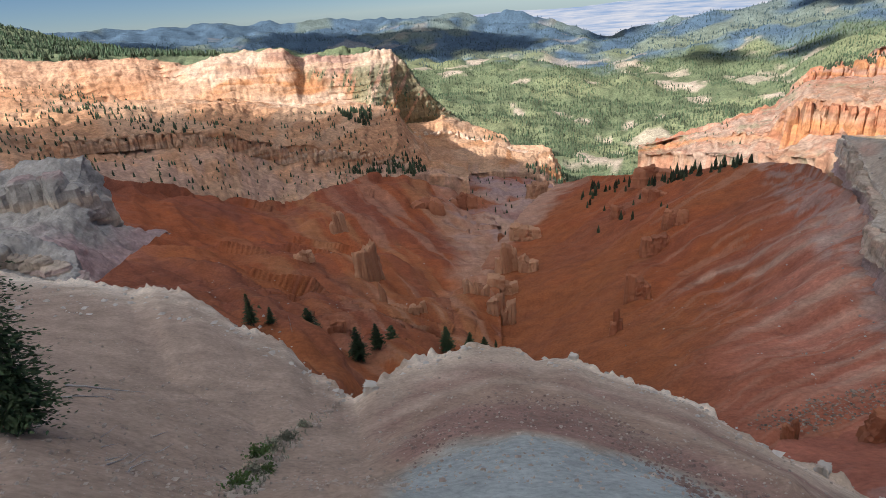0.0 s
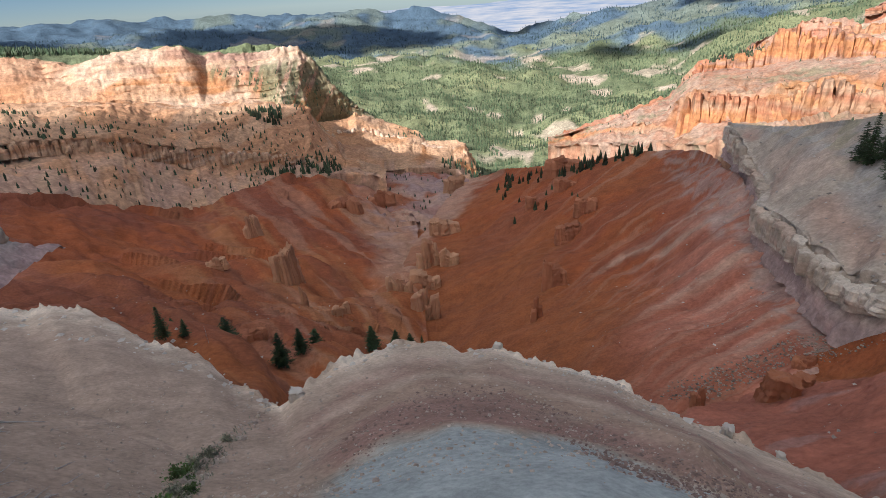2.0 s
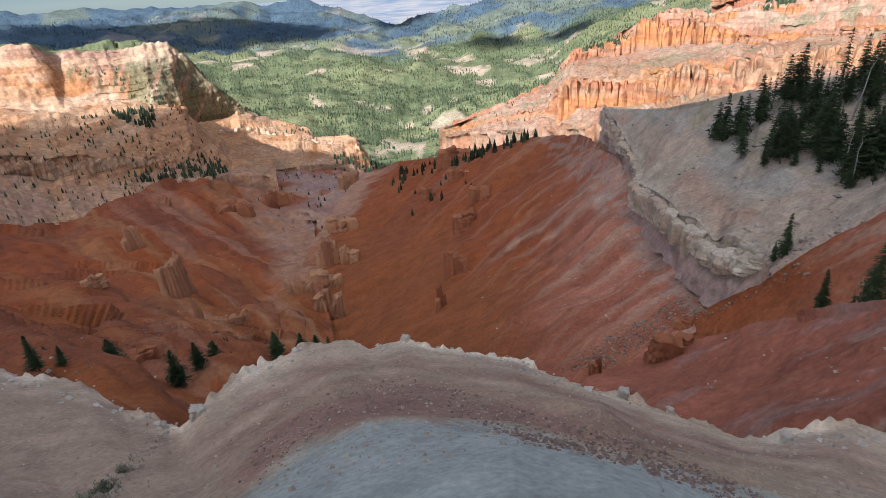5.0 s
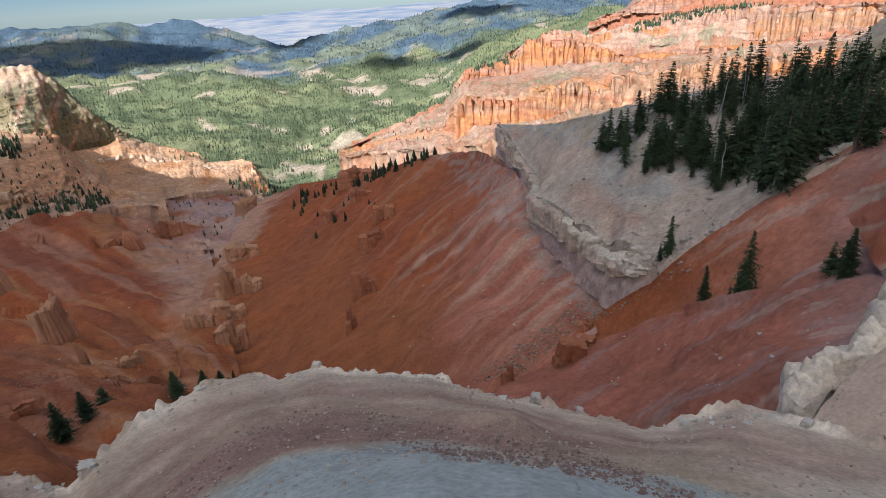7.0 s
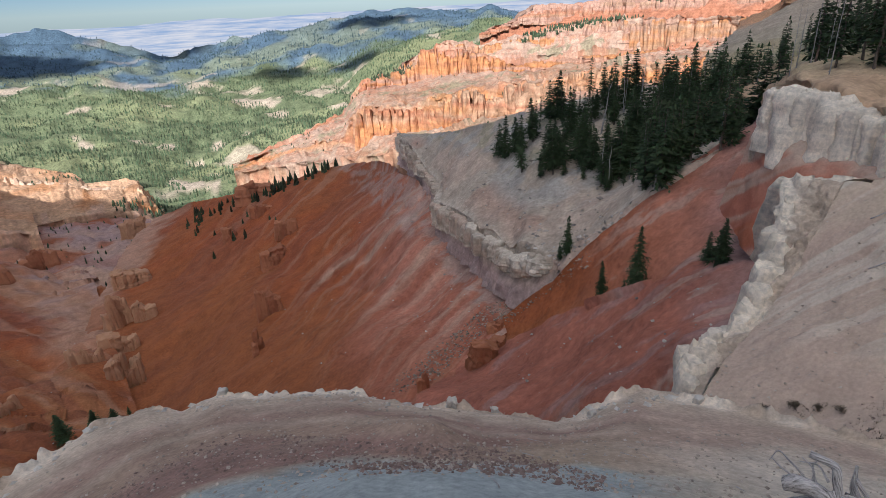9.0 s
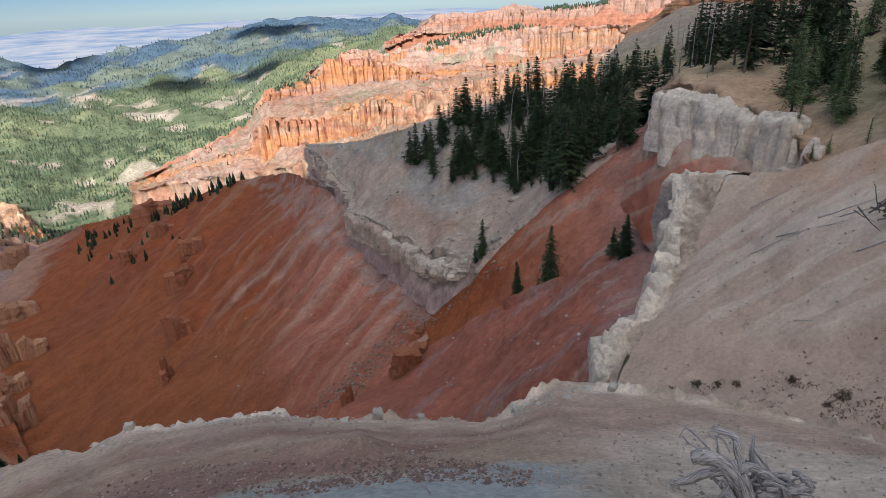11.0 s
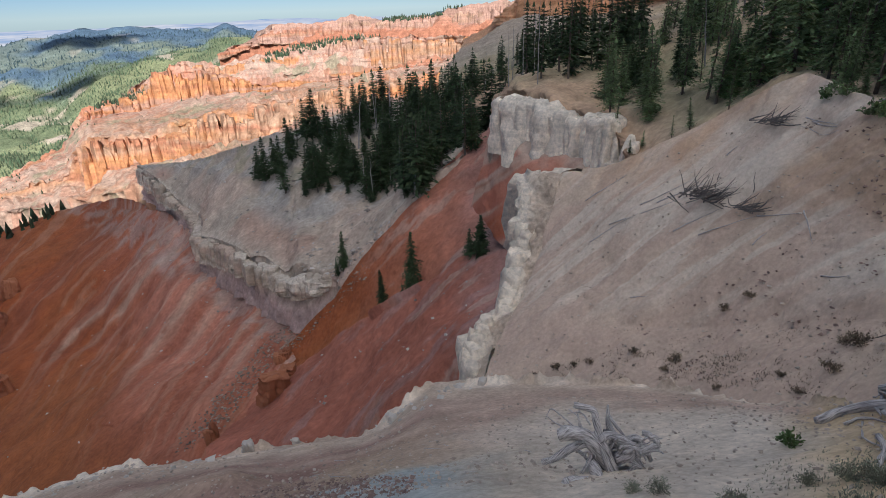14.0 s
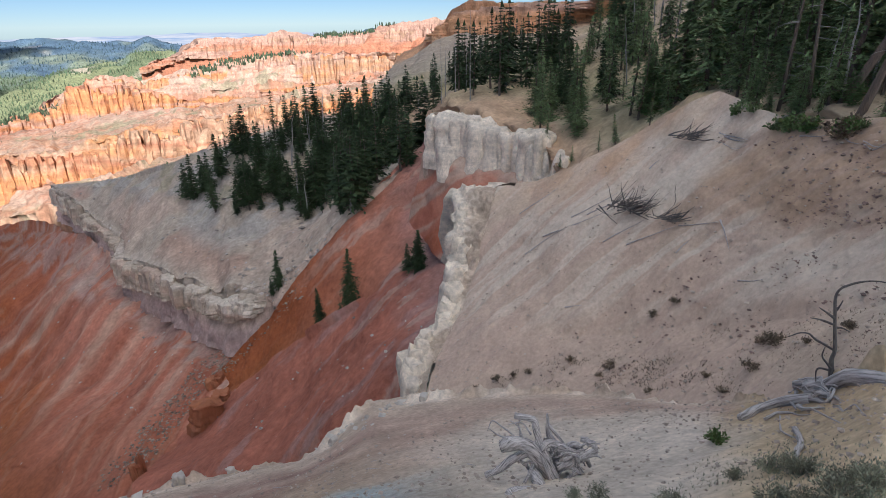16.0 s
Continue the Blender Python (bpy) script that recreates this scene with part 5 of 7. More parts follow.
def conifer_parts(height, radius, seed, start=0.12, whorls=22, per=8, clumps=4, bare=0.1, girth=0.014, droop=0.3, fine=0.85):
    """Points and faces of a trunk and of a crown."""
    rng = random.Random(seed)
    bend = [rng.gauss(0, 0.006) * height for _ in range(8)]
    path = [(bend[k] * min(1, k), bend[-k] * min(1, k), height * k / 7 - 0.3 * (k == 0)) for k in range(8)]
    v, f = tube(path, [height * girth * (1 - 0.9 * k / 7) for k in range(8)], 7)
    boughs = []
    for k in range(10):
        h, a = rng.uniform(start * 0.4, 0.6), rng.random() * 6.28
        l = radius * 0.6 * (1 - h)
        o = Vector((0, 0, h * height))
        boughs.append(tube([o, o + Vector((math.cos(a) * l, math.sin(a) * l, -0.25 * l))], [height * 0.004, height * 0.001], 4))
    return joined([(v, f)] + boughs), crown(rng, height, radius, start, whorls, per, clumps, bare, droop, fine)


def conifer(height, radius, seed, label, start=0.12, whorls=34, per=9, clumps=8, bare=0.0, girth=0.014, droop=0.3, fine=0.58, needles=None):
    root = tagged(new("conifer_tree"), label, "tree", group="conifers below the rim")
    trunk, boughs = conifer_parts(height, radius, seed, start, whorls, per, clumps, bare, girth, droop, fine)
    new("trunk", mesh_of("trunk", *trunk, BROWNBARK)).parent = root
    new("crown", mesh_of("crown", *boughs, needles or NEEDLES)).parent = root
    return root


def snag(height, seed, label, mat=None):
    rng = random.Random(seed)
    root = tagged(new("dead_tree"), label, "dead tree", group="dead trees below the rim")
    path = [(rng.gauss(0, 0.012) * height * k / 5, rng.gauss(0, 0.012) * height * k / 5, height * k / 6 - 0.3 * (k == 0)) for k in range(7)]
    v, f = tube(path, [height * 0.013 * (1 - 0.85 * k / 6) for k in range(7)], 6)
    new("trunk", mesh_of("trunk", v, f, mat or GREYWOOD)).parent = root
    twigs = []
    for k in range(22):
        h, a = rng.uniform(0.25, 0.95), rng.random() * 6.28
        l = height * rng.uniform(0.03, 0.10) * (1.1 - h)
        o = Vector((path[int(h * 6)][0], path[int(h * 6)][1], h * height))
        m = o + Vector((math.cos(a) * l * 0.6, math.sin(a) * l * 0.6, rng.uniform(-0.3, 0.2) * l))
        twigs.append(tube([o, m, m + Vector((math.cos(a + 0.4) * l * 0.5, math.sin(a + 0.4) * l * 0.5, rng.uniform(-0.3, 0.3) * l))], [height * 0.003, height * 0.002, height * 0.0006], 4))
    v, f = joined(twigs)
    tagged(new("branches", mesh_of("branches", v, f, mat or GREYWOOD)), kind="stuff").parent = root
    return root


def on(land, bearing, dip):
    """The place on a landform that is seen from the rim under a bearing and a dip in degrees."""
    if land not in RAYS:
        p = LAND[land][0].reshape(-1, 3)
        h = np.hypot(p[:, 0], p[:, 1])
        RAYS[land] = (np.degrees(np.arctan2(p[:, 0], p[:, 1])), np.degrees(np.arctan2(p[:, 2], h)), p, h)
    b, e, p, h = RAYS[land]
    miss = (b - bearing) ** 2 + (e - dip) ** 2 + h / h.max() * 1e-3
    return Vector(p[int(np.argmin(miss))])


RAYS = {}
RNG = random.Random(7)
FIRS = [conifer(10.0, 1.7, 11, "dark green slender fir on the canyon slope"), conifer(10.0, 2.1, 12, "dark green full fir on the canyon slope", start=0.06),
        conifer(10.0, 1.3, 13, "thin dark spruce on the canyon slope", bare=0.25), conifer(10.0, 2.4, 14, "broad dark fir on the canyon slope", start=0.04, whorls=30, droop=0.15),
        conifer(10.0, 1.0, 15, "narrow spire of a dark spruce", start=0.2, bare=0.35)]
NEARFIRS = [conifer(10.0, 1.7, 16, "green fir at the edge of the wood", whorls=36, per=8, clumps=9, fine=0.42, bare=0.1, needles=WOODNEEDLES), conifer(10.0, 2.0, 17, "full green fir at the edge of the wood", start=0.05, whorls=34, per=8, clumps=10, fine=0.42, bare=0.1, needles=WOODNEEDLES),
            conifer(10.0, 1.3, 18, "thin green spruce at the edge of the wood", whorls=32, per=7, clumps=9, bare=0.3, fine=0.42, needles=WOODNEEDLES)]
SNAGS = [snag(10.0, 21, "bare grey dead trunk among the firs"), snag(10.0, 22, "weathered grey snag with broken twigs")]
USED = set()


def plant(kinds, spot, height, lean=3.0, wide=1.0):
    ob = RNG.choice(kinds)
    s = height / 10.0
    m = pose(spot.x, spot.y, spot.z - 0.02 * height, RNG.gauss(0, lean), RNG.gauss(0, lean), RNG.uniform(0, 360)) @ Matrix.Diagonal((s * wide, s * wide, s, 1))
    if ob.name not in USED:
        USED.add(ob.name)
        ob.matrix_basis = m
        return ob
    return copy_thing_scaled(ob, m)


def copy_thing_scaled(ob, m):
    size = ob.scale.copy()
    ob.scale = (1, 1, 1)
    twin = copy_thing(ob, m)
    ob.scale = size
    return twin


def inside(x, y, poly):
    hit = False
    for (x0, y0), (x1, y1) in zip(poly, poly[1:] + poly[:1]):
        if (y0 > y) != (y1 > y) and x < (x1 - x0) * (y - y0) / (y1 - y0) + x0:
            hit = not hit
    return hit


def within(b, e, poly):
    """Which of many bearings and dips lie inside a polygon."""
    hit = np.zeros(len(b), bool)
    for (x0, y0), (x1, y1) in zip(poly, poly[1:] + poly[:1]):
        if y0 != y1:
            hit ^= ((y0 > e) != (y1 > e)) & (b < (x1 - x0) * (e - y0) / (y1 - y0) + x0)
    return np.nonzero(hit)[0]


def stand(land, poly, count, low, high, kinds, dead=0.0, wide=1.0):
    """Trees spread over a stretch of a landform, given by bearings and dips."""
    bs, es = [q[0] for q in poly], [q[1] for q in poly]
    made = 0
    while made < count:
        b, e = RNG.uniform(min(bs), max(bs)), RNG.uniform(min(es), max(es))
        if inside(b, e, poly):
            made += 1
            plant(SNAGS if RNG.random() < dead else kinds, on(land, b, e), RNG.uniform(low, high), wide=wide)


LOWFIRS = [(conifer_parts(10.0, 1.7, 51)), (conifer_parts(10.0, 2.1, 52, start=0.06)), (conifer_parts(10.0, 1.2, 53, start=0.2, bare=0.3))]


def grove(name, land, poly, count, low, high, label, dead=0.0, wide=1.0):
    """Trees of a far stand that nobody could count: one mesh."""
    bs, es = [q[0] for q in poly], [q[1] for q in poly]
    vs, fs, slots, n, made = [], [], [], 0, 0
    while made < count:
        b, e = RNG.uniform(min(bs), max(bs)), RNG.uniform(min(es), max(es))
        if not inside(b, e, poly):
            continue
        made += 1
        spot, h, t = on(land, b, e), RNG.uniform(low, high) / 10.0, RNG.random() * 6.28
        bare = RNG.random() < dead
        for slot, (v, f) in enumerate(RNG.choice(LOWFIRS)):
            if bare and slot == 1:
                continue
            w = np.array([tuple(q) for q in v]) * (h * wide * (1, 0.4)[bare], h * wide * (1, 0.4)[bare], h)
            turned = np.stack([w[:, 0] * math.cos(t) - w[:, 1] * math.sin(t), w[:, 0] * math.sin(t) + w[:, 1] * math.cos(t), w[:, 2]], -1)
            vs.append(turned + np.array(spot) - (0, 0, 0.2 * h))
            fs += [tuple(n + i for i in q) for q in f]
            slots += [2 if bare else slot] * len(f)
            n += len(w)
    me = bpy.data.meshes.new(name)
    me.from_pydata(np.concatenate(vs).tolist(), [], fs)
    for mat in (BROWNBARK, NEEDLES, GREYWOOD):
        me.materials.append(mat)
    me.polygons.foreach_set("material_index", slots)
    return tagged(new(name, me), label, "trees", kind="stuff")


# firs below the rim
for b, e, h in ((-21.5, -27.6, 3.0), (-20.5, -27.8, 2.3), (-19.6, -27.9, 1.6), (-15.7, -29.5, 2.8), (-10.9, -33.2, 3.6), (-8.6, -32.2, 2.8), (-7.2, -34.6, 5.6),
                (-0.6, -33.3, 3.5), (2.3, -33.3, 3.6), (4.0, -33.3, 2.2), (5.3, -33.3, 1.6)):
    plant(FIRS[:4], on("red_bowl", b, e), h * 2.0, wide=1.9)
plant(SNAGS, on("red_bowl", -17.6, -29.0), 3.0)
plant(FIRS[1:2], on("red_spur", 57.8, -28.4), 6.0)
plant(FIRS[1:2], on("red_spur", 61.3, -27.4), 9.6)
plant(FIRS[3:4], on("red_spur", 60.2, -27.9), 2.4)
plant(FIRS[3:4], on("red_spur", 68.9, -23.8), 5.6, lean=9, wide=1.3)
plant(FIRS[3:4], on("red_spur", 67.8, -23.8), 3.6, lean=9, wide=1.3)
plant(FIRS[3:4], on("red_spur", 71.3, -22.2), 2.0, wide=1.5)
plant(FIRS[0:1], on("pale_bluff", 53.8, -24.7), 8.2, wide=1.1)
plant(FIRS[3:4], on("pale_bluff", 53.2, -25.0), 3.5, wide=1.1)
CLUSTER = [(46.6, -14.8), (49.8, -17.1), (54.0, -17.9), (61.9, -18.4), (64.5, -15.8), (68.1, -13.1), (71.0, -11.0), (68.2, -9.0), (61.5, -9.4), (55.0, -9.8), (49.6, -12.0)]
stand("pale_bluff", CLUSTER, 84, 6.0, 14.0, FIRS, dead=0.14, wide=1.6)
for b, e, h in ((47.3, -15.0, 13.0), (48.7, -14.5, 11.0), (50.9, -16.9, 6.5)):
    plant(FIRS[:2], on("pale_bluff", b, e), h, wide=1.2)
plant(FIRS[2:3], on("red_spur", 74.2, -15.8), 4.0, wide=1.7)
grove("far_grove", "pale_bluff", [(60, -17), (62, -17.8), (66, -14.8), (71, -11.8), (73.5, -9), (68, -8.6), (62, -10)], 60, 8, 14, "dark firs and spruces crowded on the far slope", dead=0.1, wide=1.3)

grove("far_grove", "pale_bluff", [(55, -9.4), (61.5, -9.0), (68.2, -8.6), (73, -8.2), (72, -10.5), (66, -11.5), (56, -11)], 44, 9, 14, "dark firs and spruces crowded on the far slope", dead=0.2, wide=1.2)

grove("far_grove", "pale_bluff", [(58, -17.4), (62, -18), (66, -14.8), (71, -11.8), (73.5, -9), (68, -9), (60, -11)], 60, 7, 14, "dark firs and spruces crowded on the far slope", dead=0.2, wide=1.3)
grove("far_grove", "upper_hillside", [(70, -9), (75, -7.2), (80, -6.5), (84, -4.5), (82, -2.2), (74, -5)], 36, 8, 14, "dark firs and spruces crowded on the far slope", dead=0.3, wide=1.1)

# the left wall, the centre and the valley: trees too many to count
def far_trees(name, spots, label, mat=None):
    v, f = [], []
    for (x, y, z), h in spots:
        i, a, r = len(v), RNG.random() * 6.28, h * RNG.uniform(0.16, 0.26)
        for k, (s, t) in enumerate(((1.0, 0.05), (0.75, 0.45), (0.0, 1.0))):
            q = 4 if k < 2 else 1
            v += [(x + math.cos(a + j * 1.571 + k) * r * s, y + math.sin(a + j * 1.571 + k) * r * s, z + h * t - 0.06 * h) for j in range(q)]
        f += [(i + j, i + (j + 1) % 4, i + 4 + (j + 1) % 4, i + 4 + j) for j in range(4)]
        f += [(i + 4 + j, i + 4 + (j + 1) % 4, i + 8) for j in range(4)]
    return tagged(new(name, mesh_of(name, v, f, mat or FARTREE)), label, "trees", kind="stuff")


def spread(land, poly, count, low, high, clumps=0.0, size=60.0, keep=None):
    bs, es = [q[0] for q in poly], [q[1] for q in poly]
    p = LAND[land][0].reshape(-1, 3)
    on(land, 0, 0)
    b, e, p, h = RAYS[land]
    ok = within(b, e, poly)
    if clumps:
        ok = ok[fbm(p[ok] / size, 4, 12) > clumps]
    if keep is not None:
        ok = ok[keep(p[ok])]
    weight = h[ok] ** 1.5
    rng = np.random.default_rng(5)
    take = rng.choice(ok, min(count, len(ok)), replace=False, p=weight / weight.sum())
    jitter = rng.normal(0, 1, (len(take), 2)) * (h[take] * 0.0012)[:, None]
    return [((p[i, 0] + j[0], p[i, 1] + j[1], p[i, 2]), RNG.uniform(low, high)) for i, j in zip(take, jitter)]


WALL = [(-39.5, -2.5), (-35.5, -3.1), (-31.1, -3.6), (-28.4, -5.9), (-24.1, -6.7), (-15.5, -8.3), (-9.1, -8.5), (-5.8, -8.9), (-3.4, -10.1), (-1.0, -15.1), (-4.3, -15.6), (-10.2, -16.1), (-16.6, -16.7), (-22.1, -15.0), (-29.3, -12.3), (-31.5, -10.6), (-37.4, -8.9), (-41.3, -8.0)]
spots = spread("left_ridge", WALL, 1000, 2.5, 6.5)
spots += spread("left_ridge", [(-9.3, -8.6), (-5.8, -8.8), (-6.3, -10.4), (-8.1, -9.7)], 60, 7, 12)
spots += spread("left_ridge", [(-9.0, -14.0), (-4.7, -13.9), (-3.7, -13.1), (-1.0, -15.1), (-2.0, -15.7), (-8.9, -14.9)], 90, 6, 11)
spots += spread("left_ridge", [(-33.0, -4.7), (-30.3, -3.7), (-28.1, -5.0), (-23.0, -8.1), (-23.2, -9.1), (-31.7, -7.0), (-34.3, -7.7)], 120, 4, 9, 0.1)
far_trees("trees_on_wall", spots, "scattered small dark firs on the orange slope")
far_trees("trees_on_plateau", spread("left_ridge", [(-37.8, 2.4), (-34.2, 1.1), (-30.9, -0.1), (-25.5, -1.7), (-19.3, -2.5), (-18.9, -2.7), (-25.6, -2.1), (-31.4, -1.8), (-34.9, -1.2), (-38.8, -0.7)], 2600, 9, 15), "grey green forest on the far plateau")
far_trees("trees_in_gap", spread("centre_ridge", [(9, -15.2), (13.5, -15.8), (14, -18), (9, -17.6)], 60, 6, 12) + spread("centre_ridge", [(4, -11.5), (7, -11.2), (8, -13), (4, -12.6)], 40, 5, 8),
          "dark firs in the gap of the canyon")
far_trees("trees_on_crest", spread("red_ridge", [(14.8, -18.6), (16, -17.5), (18.7, -16.9), (22.9, -16.1), (26.8, -15.2), (30, -14.8), (30, -15.4), (27.2, -16.2), (22.9, -17.1), (18.7, -18.0)], 90, 5, 10)
          + spread("red_ridge", [(14.5, -18.5), (24, -18.5), (24, -21), (16, -22)], 12, 4, 8), "row of dark firs along the red ridge crest")

far_trees("trees_on_terraces", spread("hoodoo_ridge", [(34.1, -7.2), (36.4, -7.0), (38.7, -6.3), (38.2, -5.8), (34.4, -6.1)], 240, 4, 8) + spread("hoodoo_ridge", [(25, -14), (72, -10), (72, -3), (40, -4), (25, -8)], 160, 3, 6)
          + spread("hoodoo_crest", [(48.9, -4.3), (55.9, -3.0), (60.0, -2.4), (64.2, -2.2), (64.3, -1.5), (55.9, -2.1), (49.0, -3.4)], 420, 6, 11)
          + spread("far_cliffs", [(59.9, -1.4), (64.3, -1.0), (67.5, -0.4), (67.5, 0.4), (64.3, -0.2), (59.9, -0.6)], 300, 8, 14), "dark firs on the terraces of the hoodoo ridge")

# hillside wood
stand("upper_hillside", [(83, -4.5), (89.2, -9.5), (93.5, -8.5), (96.5, -6.5), (100, -6.0), (112, -5.6), (112, 2), (96, 3), (88.1, 1.0)], 58, 7, 14, NEARFIRS, dead=0.2, wide=1.0)
stand("upper_hillside", [(99, -8.8), (112, -8.4), (112, -7.2), (99, -7.4)], 16, 0.8, 3.4, NEARFIRS, wide=1.4)
grove("far_grove", "upper_hillside", [(72.8, -6.9), (75.5, -6.6), (84.0, -4.3), (83.3, -1.3), (78, -3.2)], 30, 7, 13, "dark firs and spruces crowded on the far slope", dead=0.3)
for b, e, h in ((82.1, -11.1, 4.0), (80.8, -8.5, 8.0), (83.6, -13.6, 1.5), (84.8, -12.9, 1.7), (87.3, -11.9, 2.0), (88.8, -11.1, 2.8), (85.0, -10.6, 4.5), (91.7, -9.3, 3.5), (93.1, -8.2, 4.5)):
    plant(NEARFIRS, on("upper_hillside", b, e), h, wide=1.2)

stand("upper_hillside", [(97, -4.6), (112, -4.6), (113, 2), (97, 2)], 24, 8, 15, NEARFIRS, dead=0.15, wide=1.15)
stand("upper_hillside", [(98, -7.2), (112, -7.0), (112, -4.6), (97, -4.6)], 26, 3.5, 8, NEARFIRS, dead=0.15, wide=1.15)
stand("upper_hillside", [(84, -10.5), (89, -9.8), (93, -8.2), (92, -5.5), (84, -7.0)], 14, 4, 8, NEARFIRS, wide=1.2)
grove("far_grove", "pale_bluff", [(49.5, -12.2), (52, -10.6), (58, -9.6), (60, -10.4), (56, -12.0)], 22, 6, 11, "dark firs and spruces crowded on the far slope", dead=0.1, wide=1.3)
stand("pale_bluff", [(51.8, -11.4), (59.2, -11.6), (63.5, -12.6), (68.2, -10.4), (70, -9.6), (60, -9.4), (54, -10.6)], 22, 7, 12, SNAGS)
grove("far_grove", "upper_hillside", [(66, -8.0), (71.9, -7.0), (76.0, -4.6), (79.8, -3.0), (79.7, -2.0), (75.5, -3.0), (70.6, -5.5)], 44, 6, 12, "dark firs and spruces crowded on the far slope", dead=0.4, wide=0.9)

YOUNG = [conifer(10.0, 2.1, 41, "bright green young fir on the hillside", start=0.03, whorls=30, per=8, clumps=9, fine=0.5, droop=0.1, needles=YOUNGNEEDLES), conifer(10.0, 2.6, 42, "bushy bright green young fir on the hillside", start=0.02, whorls=28, per=8, clumps=9, fine=0.5, droop=0.0, needles=YOUNGNEEDLES)]
stand("upper_hillside", [(90.5, -9.0), (91.0, -5.0), (93.5, -4.5), (96.2, -5.6), (94.0, -7.4)], 20, 3.0, 6.0, YOUNG, wide=1.1)
stand("upper_hillside", [(96, -5.8), (109, -6.9), (109, -5.6), (96, -4.8)], 22, 1.0, 2.6, YOUNG, wide=1.3)
stand("upper_hillside", [(80, -8.2), (82.3, -11), (85, -10.4), (87, -8.2), (88.6, -8.6), (88.6, -5.4), (86.2, -6.2), (82, -6.4)], 20, 4.0, 9.0, NEARFIRS + FIRS[:2], wide=1.2)
stand("upper_hillside", [(96, -4.9), (109.3, -5.0), (112, 4), (108, 6), (96, 4), (95.5, 0)], 34, 9, 16, NEARFIRS + YOUNG[:1], dead=0.15, wide=1.2)
stand("upper_hillside", [(87.5, -5.0), (89.5, -4.0), (90.2, 0.5), (88.0, 0.5), (86.5, -1.0)], 12, 7, 12, NEARFIRS + FIRS[:2], dead=0.1, wide=1.2)
grove("far_grove", "pale_bluff", CLUSTER, 70, 1.5, 4.5, "low young firs between the tall ones on the bluff", dead=0.1, wide=1.8)

# the fir beside the viewpoint
fir = conifer(7.0, 1.05, 31, "dark green young fir beside the viewpoint", start=0.03, whorls=70, per=12, clumps=18, girth=0.016, fine=0.27)
fir.matrix_basis = Matrix.Translation(on("ground", -43.0, -29.6))

# valley forest
def wooded(p):
    return (clearing(p) < 0.4) & (fbm(p / 70, 3, 14) > -0.45)


far_trees("trees_in_valley", spread("valley", [(-50, -20), (75, -20), (75, -1.6), (-50, -1.6)], 40000, 6.5, 14, keep=lambda p: wooded(p) & (np.linalg.norm(p, axis=-1) < 3100)), "dense green conifer forest of the valley")
far_trees("trees_on_far_hills", spread("valley", [(-50, -10), (75, -10), (75, -1.2), (-50, -1.2)], 9000, 8, 15, keep=lambda p: wooded(p) & (np.linalg.norm(p, axis=-1) >= 3100)), "forest of the far hills, tinted blue for haze", HAZYTREE)
far_trees("trees_on_end", spread("left_ridge", [(-11.5, -4.9), (-6, -5.2), (-2, -4.9), (3.2, -10.5), (3.2, -12), (-0.5, -11), (-6, -8.5)], 300, 4, 8), "small green firs between pale ribs of the ridge end")
far_trees("trees_in_gorge", spread("gorge", [(-2.8, -16), (3.8, -15.5), (9.6, -16.9), (11.9, -18), (7.5, -22.5), (3, -22.5), (-0.4, -20.7)], 110, 3, 6), "small dark firs on the pinkish gorge sides")

# ---- rocks ----
def stone_mat(name, low, high, grain=0.2):
    m, nodes, links, bsdf = material(name)
    geo = nodes.new("ShaderNodeNewGeometry")
    info = nodes.new("ShaderNodeObjectInfo")
    where = nodes.new("ShaderNodeTexCoord")
    noisy = add(nodes, "ShaderNodeTexNoise", Scale=1 / grain, Detail=7.0, Roughness=0.65)
    links.new(where.outputs["Object"], noisy.inputs["Vector"])
    total = nodes.new("ShaderNodeMath")
    total.operation = "ADD"
    links.new(geo.outputs["Random Per Island"], total.inputs[0])
    links.new(noisy.outputs["Fac"], total.inputs[1])
    half = nodes.new("ShaderNodeMath")
    half.operation, half.inputs[1].default_value = "MULTIPLY", 0.5
    links.new(total.outputs[0], half.inputs[0])
    ramp = nodes.new("ShaderNodeValToRGB")
    ramp.color_ramp.elements[0].position, ramp.color_ramp.elements[0].color = 0.2, (*low, 1)
    ramp.color_ramp.elements[1].position, ramp.color_ramp.elements[1].color = 0.8, (*high, 1)
    links.new(half.outputs[0], ramp.inputs["Fac"])
    links.new(ramp.outputs[0], bsdf.inputs["Base Color"])
    relief = add(nodes, "ShaderNodeBump", Strength=0.7, Distance=grain * 0.4)
    links.new(noisy.outputs["Fac"], relief.inputs["Height"])
    links.new(relief.outputs[0], bsdf.inputs["Normal"])
    bsdf.inputs["Roughness"].default_value = 0.95
    return m


PEBBLE = stone_mat("pale_pebbles", (0.29, 0.225, 0.175), (0.54, 0.45, 0.36), 0.05)
CLOD = stone_mat("mauve_clods", (0.16, 0.105, 0.085), (0.32, 0.22, 0.175), 0.05)
SCREE = stone_mat("scree_stones", (0.20, 0.16, 0.13), (0.60, 0.52, 0.44), 0.4)
GREYSCREE = stone_mat("gully_scree", (0.10, 0.075, 0.055), (0.40, 0.315, 0.24), 0.4)
RUSTROCK = stone_mat("rust_rock", (0.25, 0.085, 0.038), (0.44, 0.18, 0.085), 2.0)
TANROCK = stone_mat("tan_rock", (0.36, 0.17, 0.085), (0.54, 0.30, 0.165), 2.0)
WHITEROCK = stone_mat("white_rock", (0.40, 0.35, 0.29), (0.66, 0.60, 0.52), 0.3)


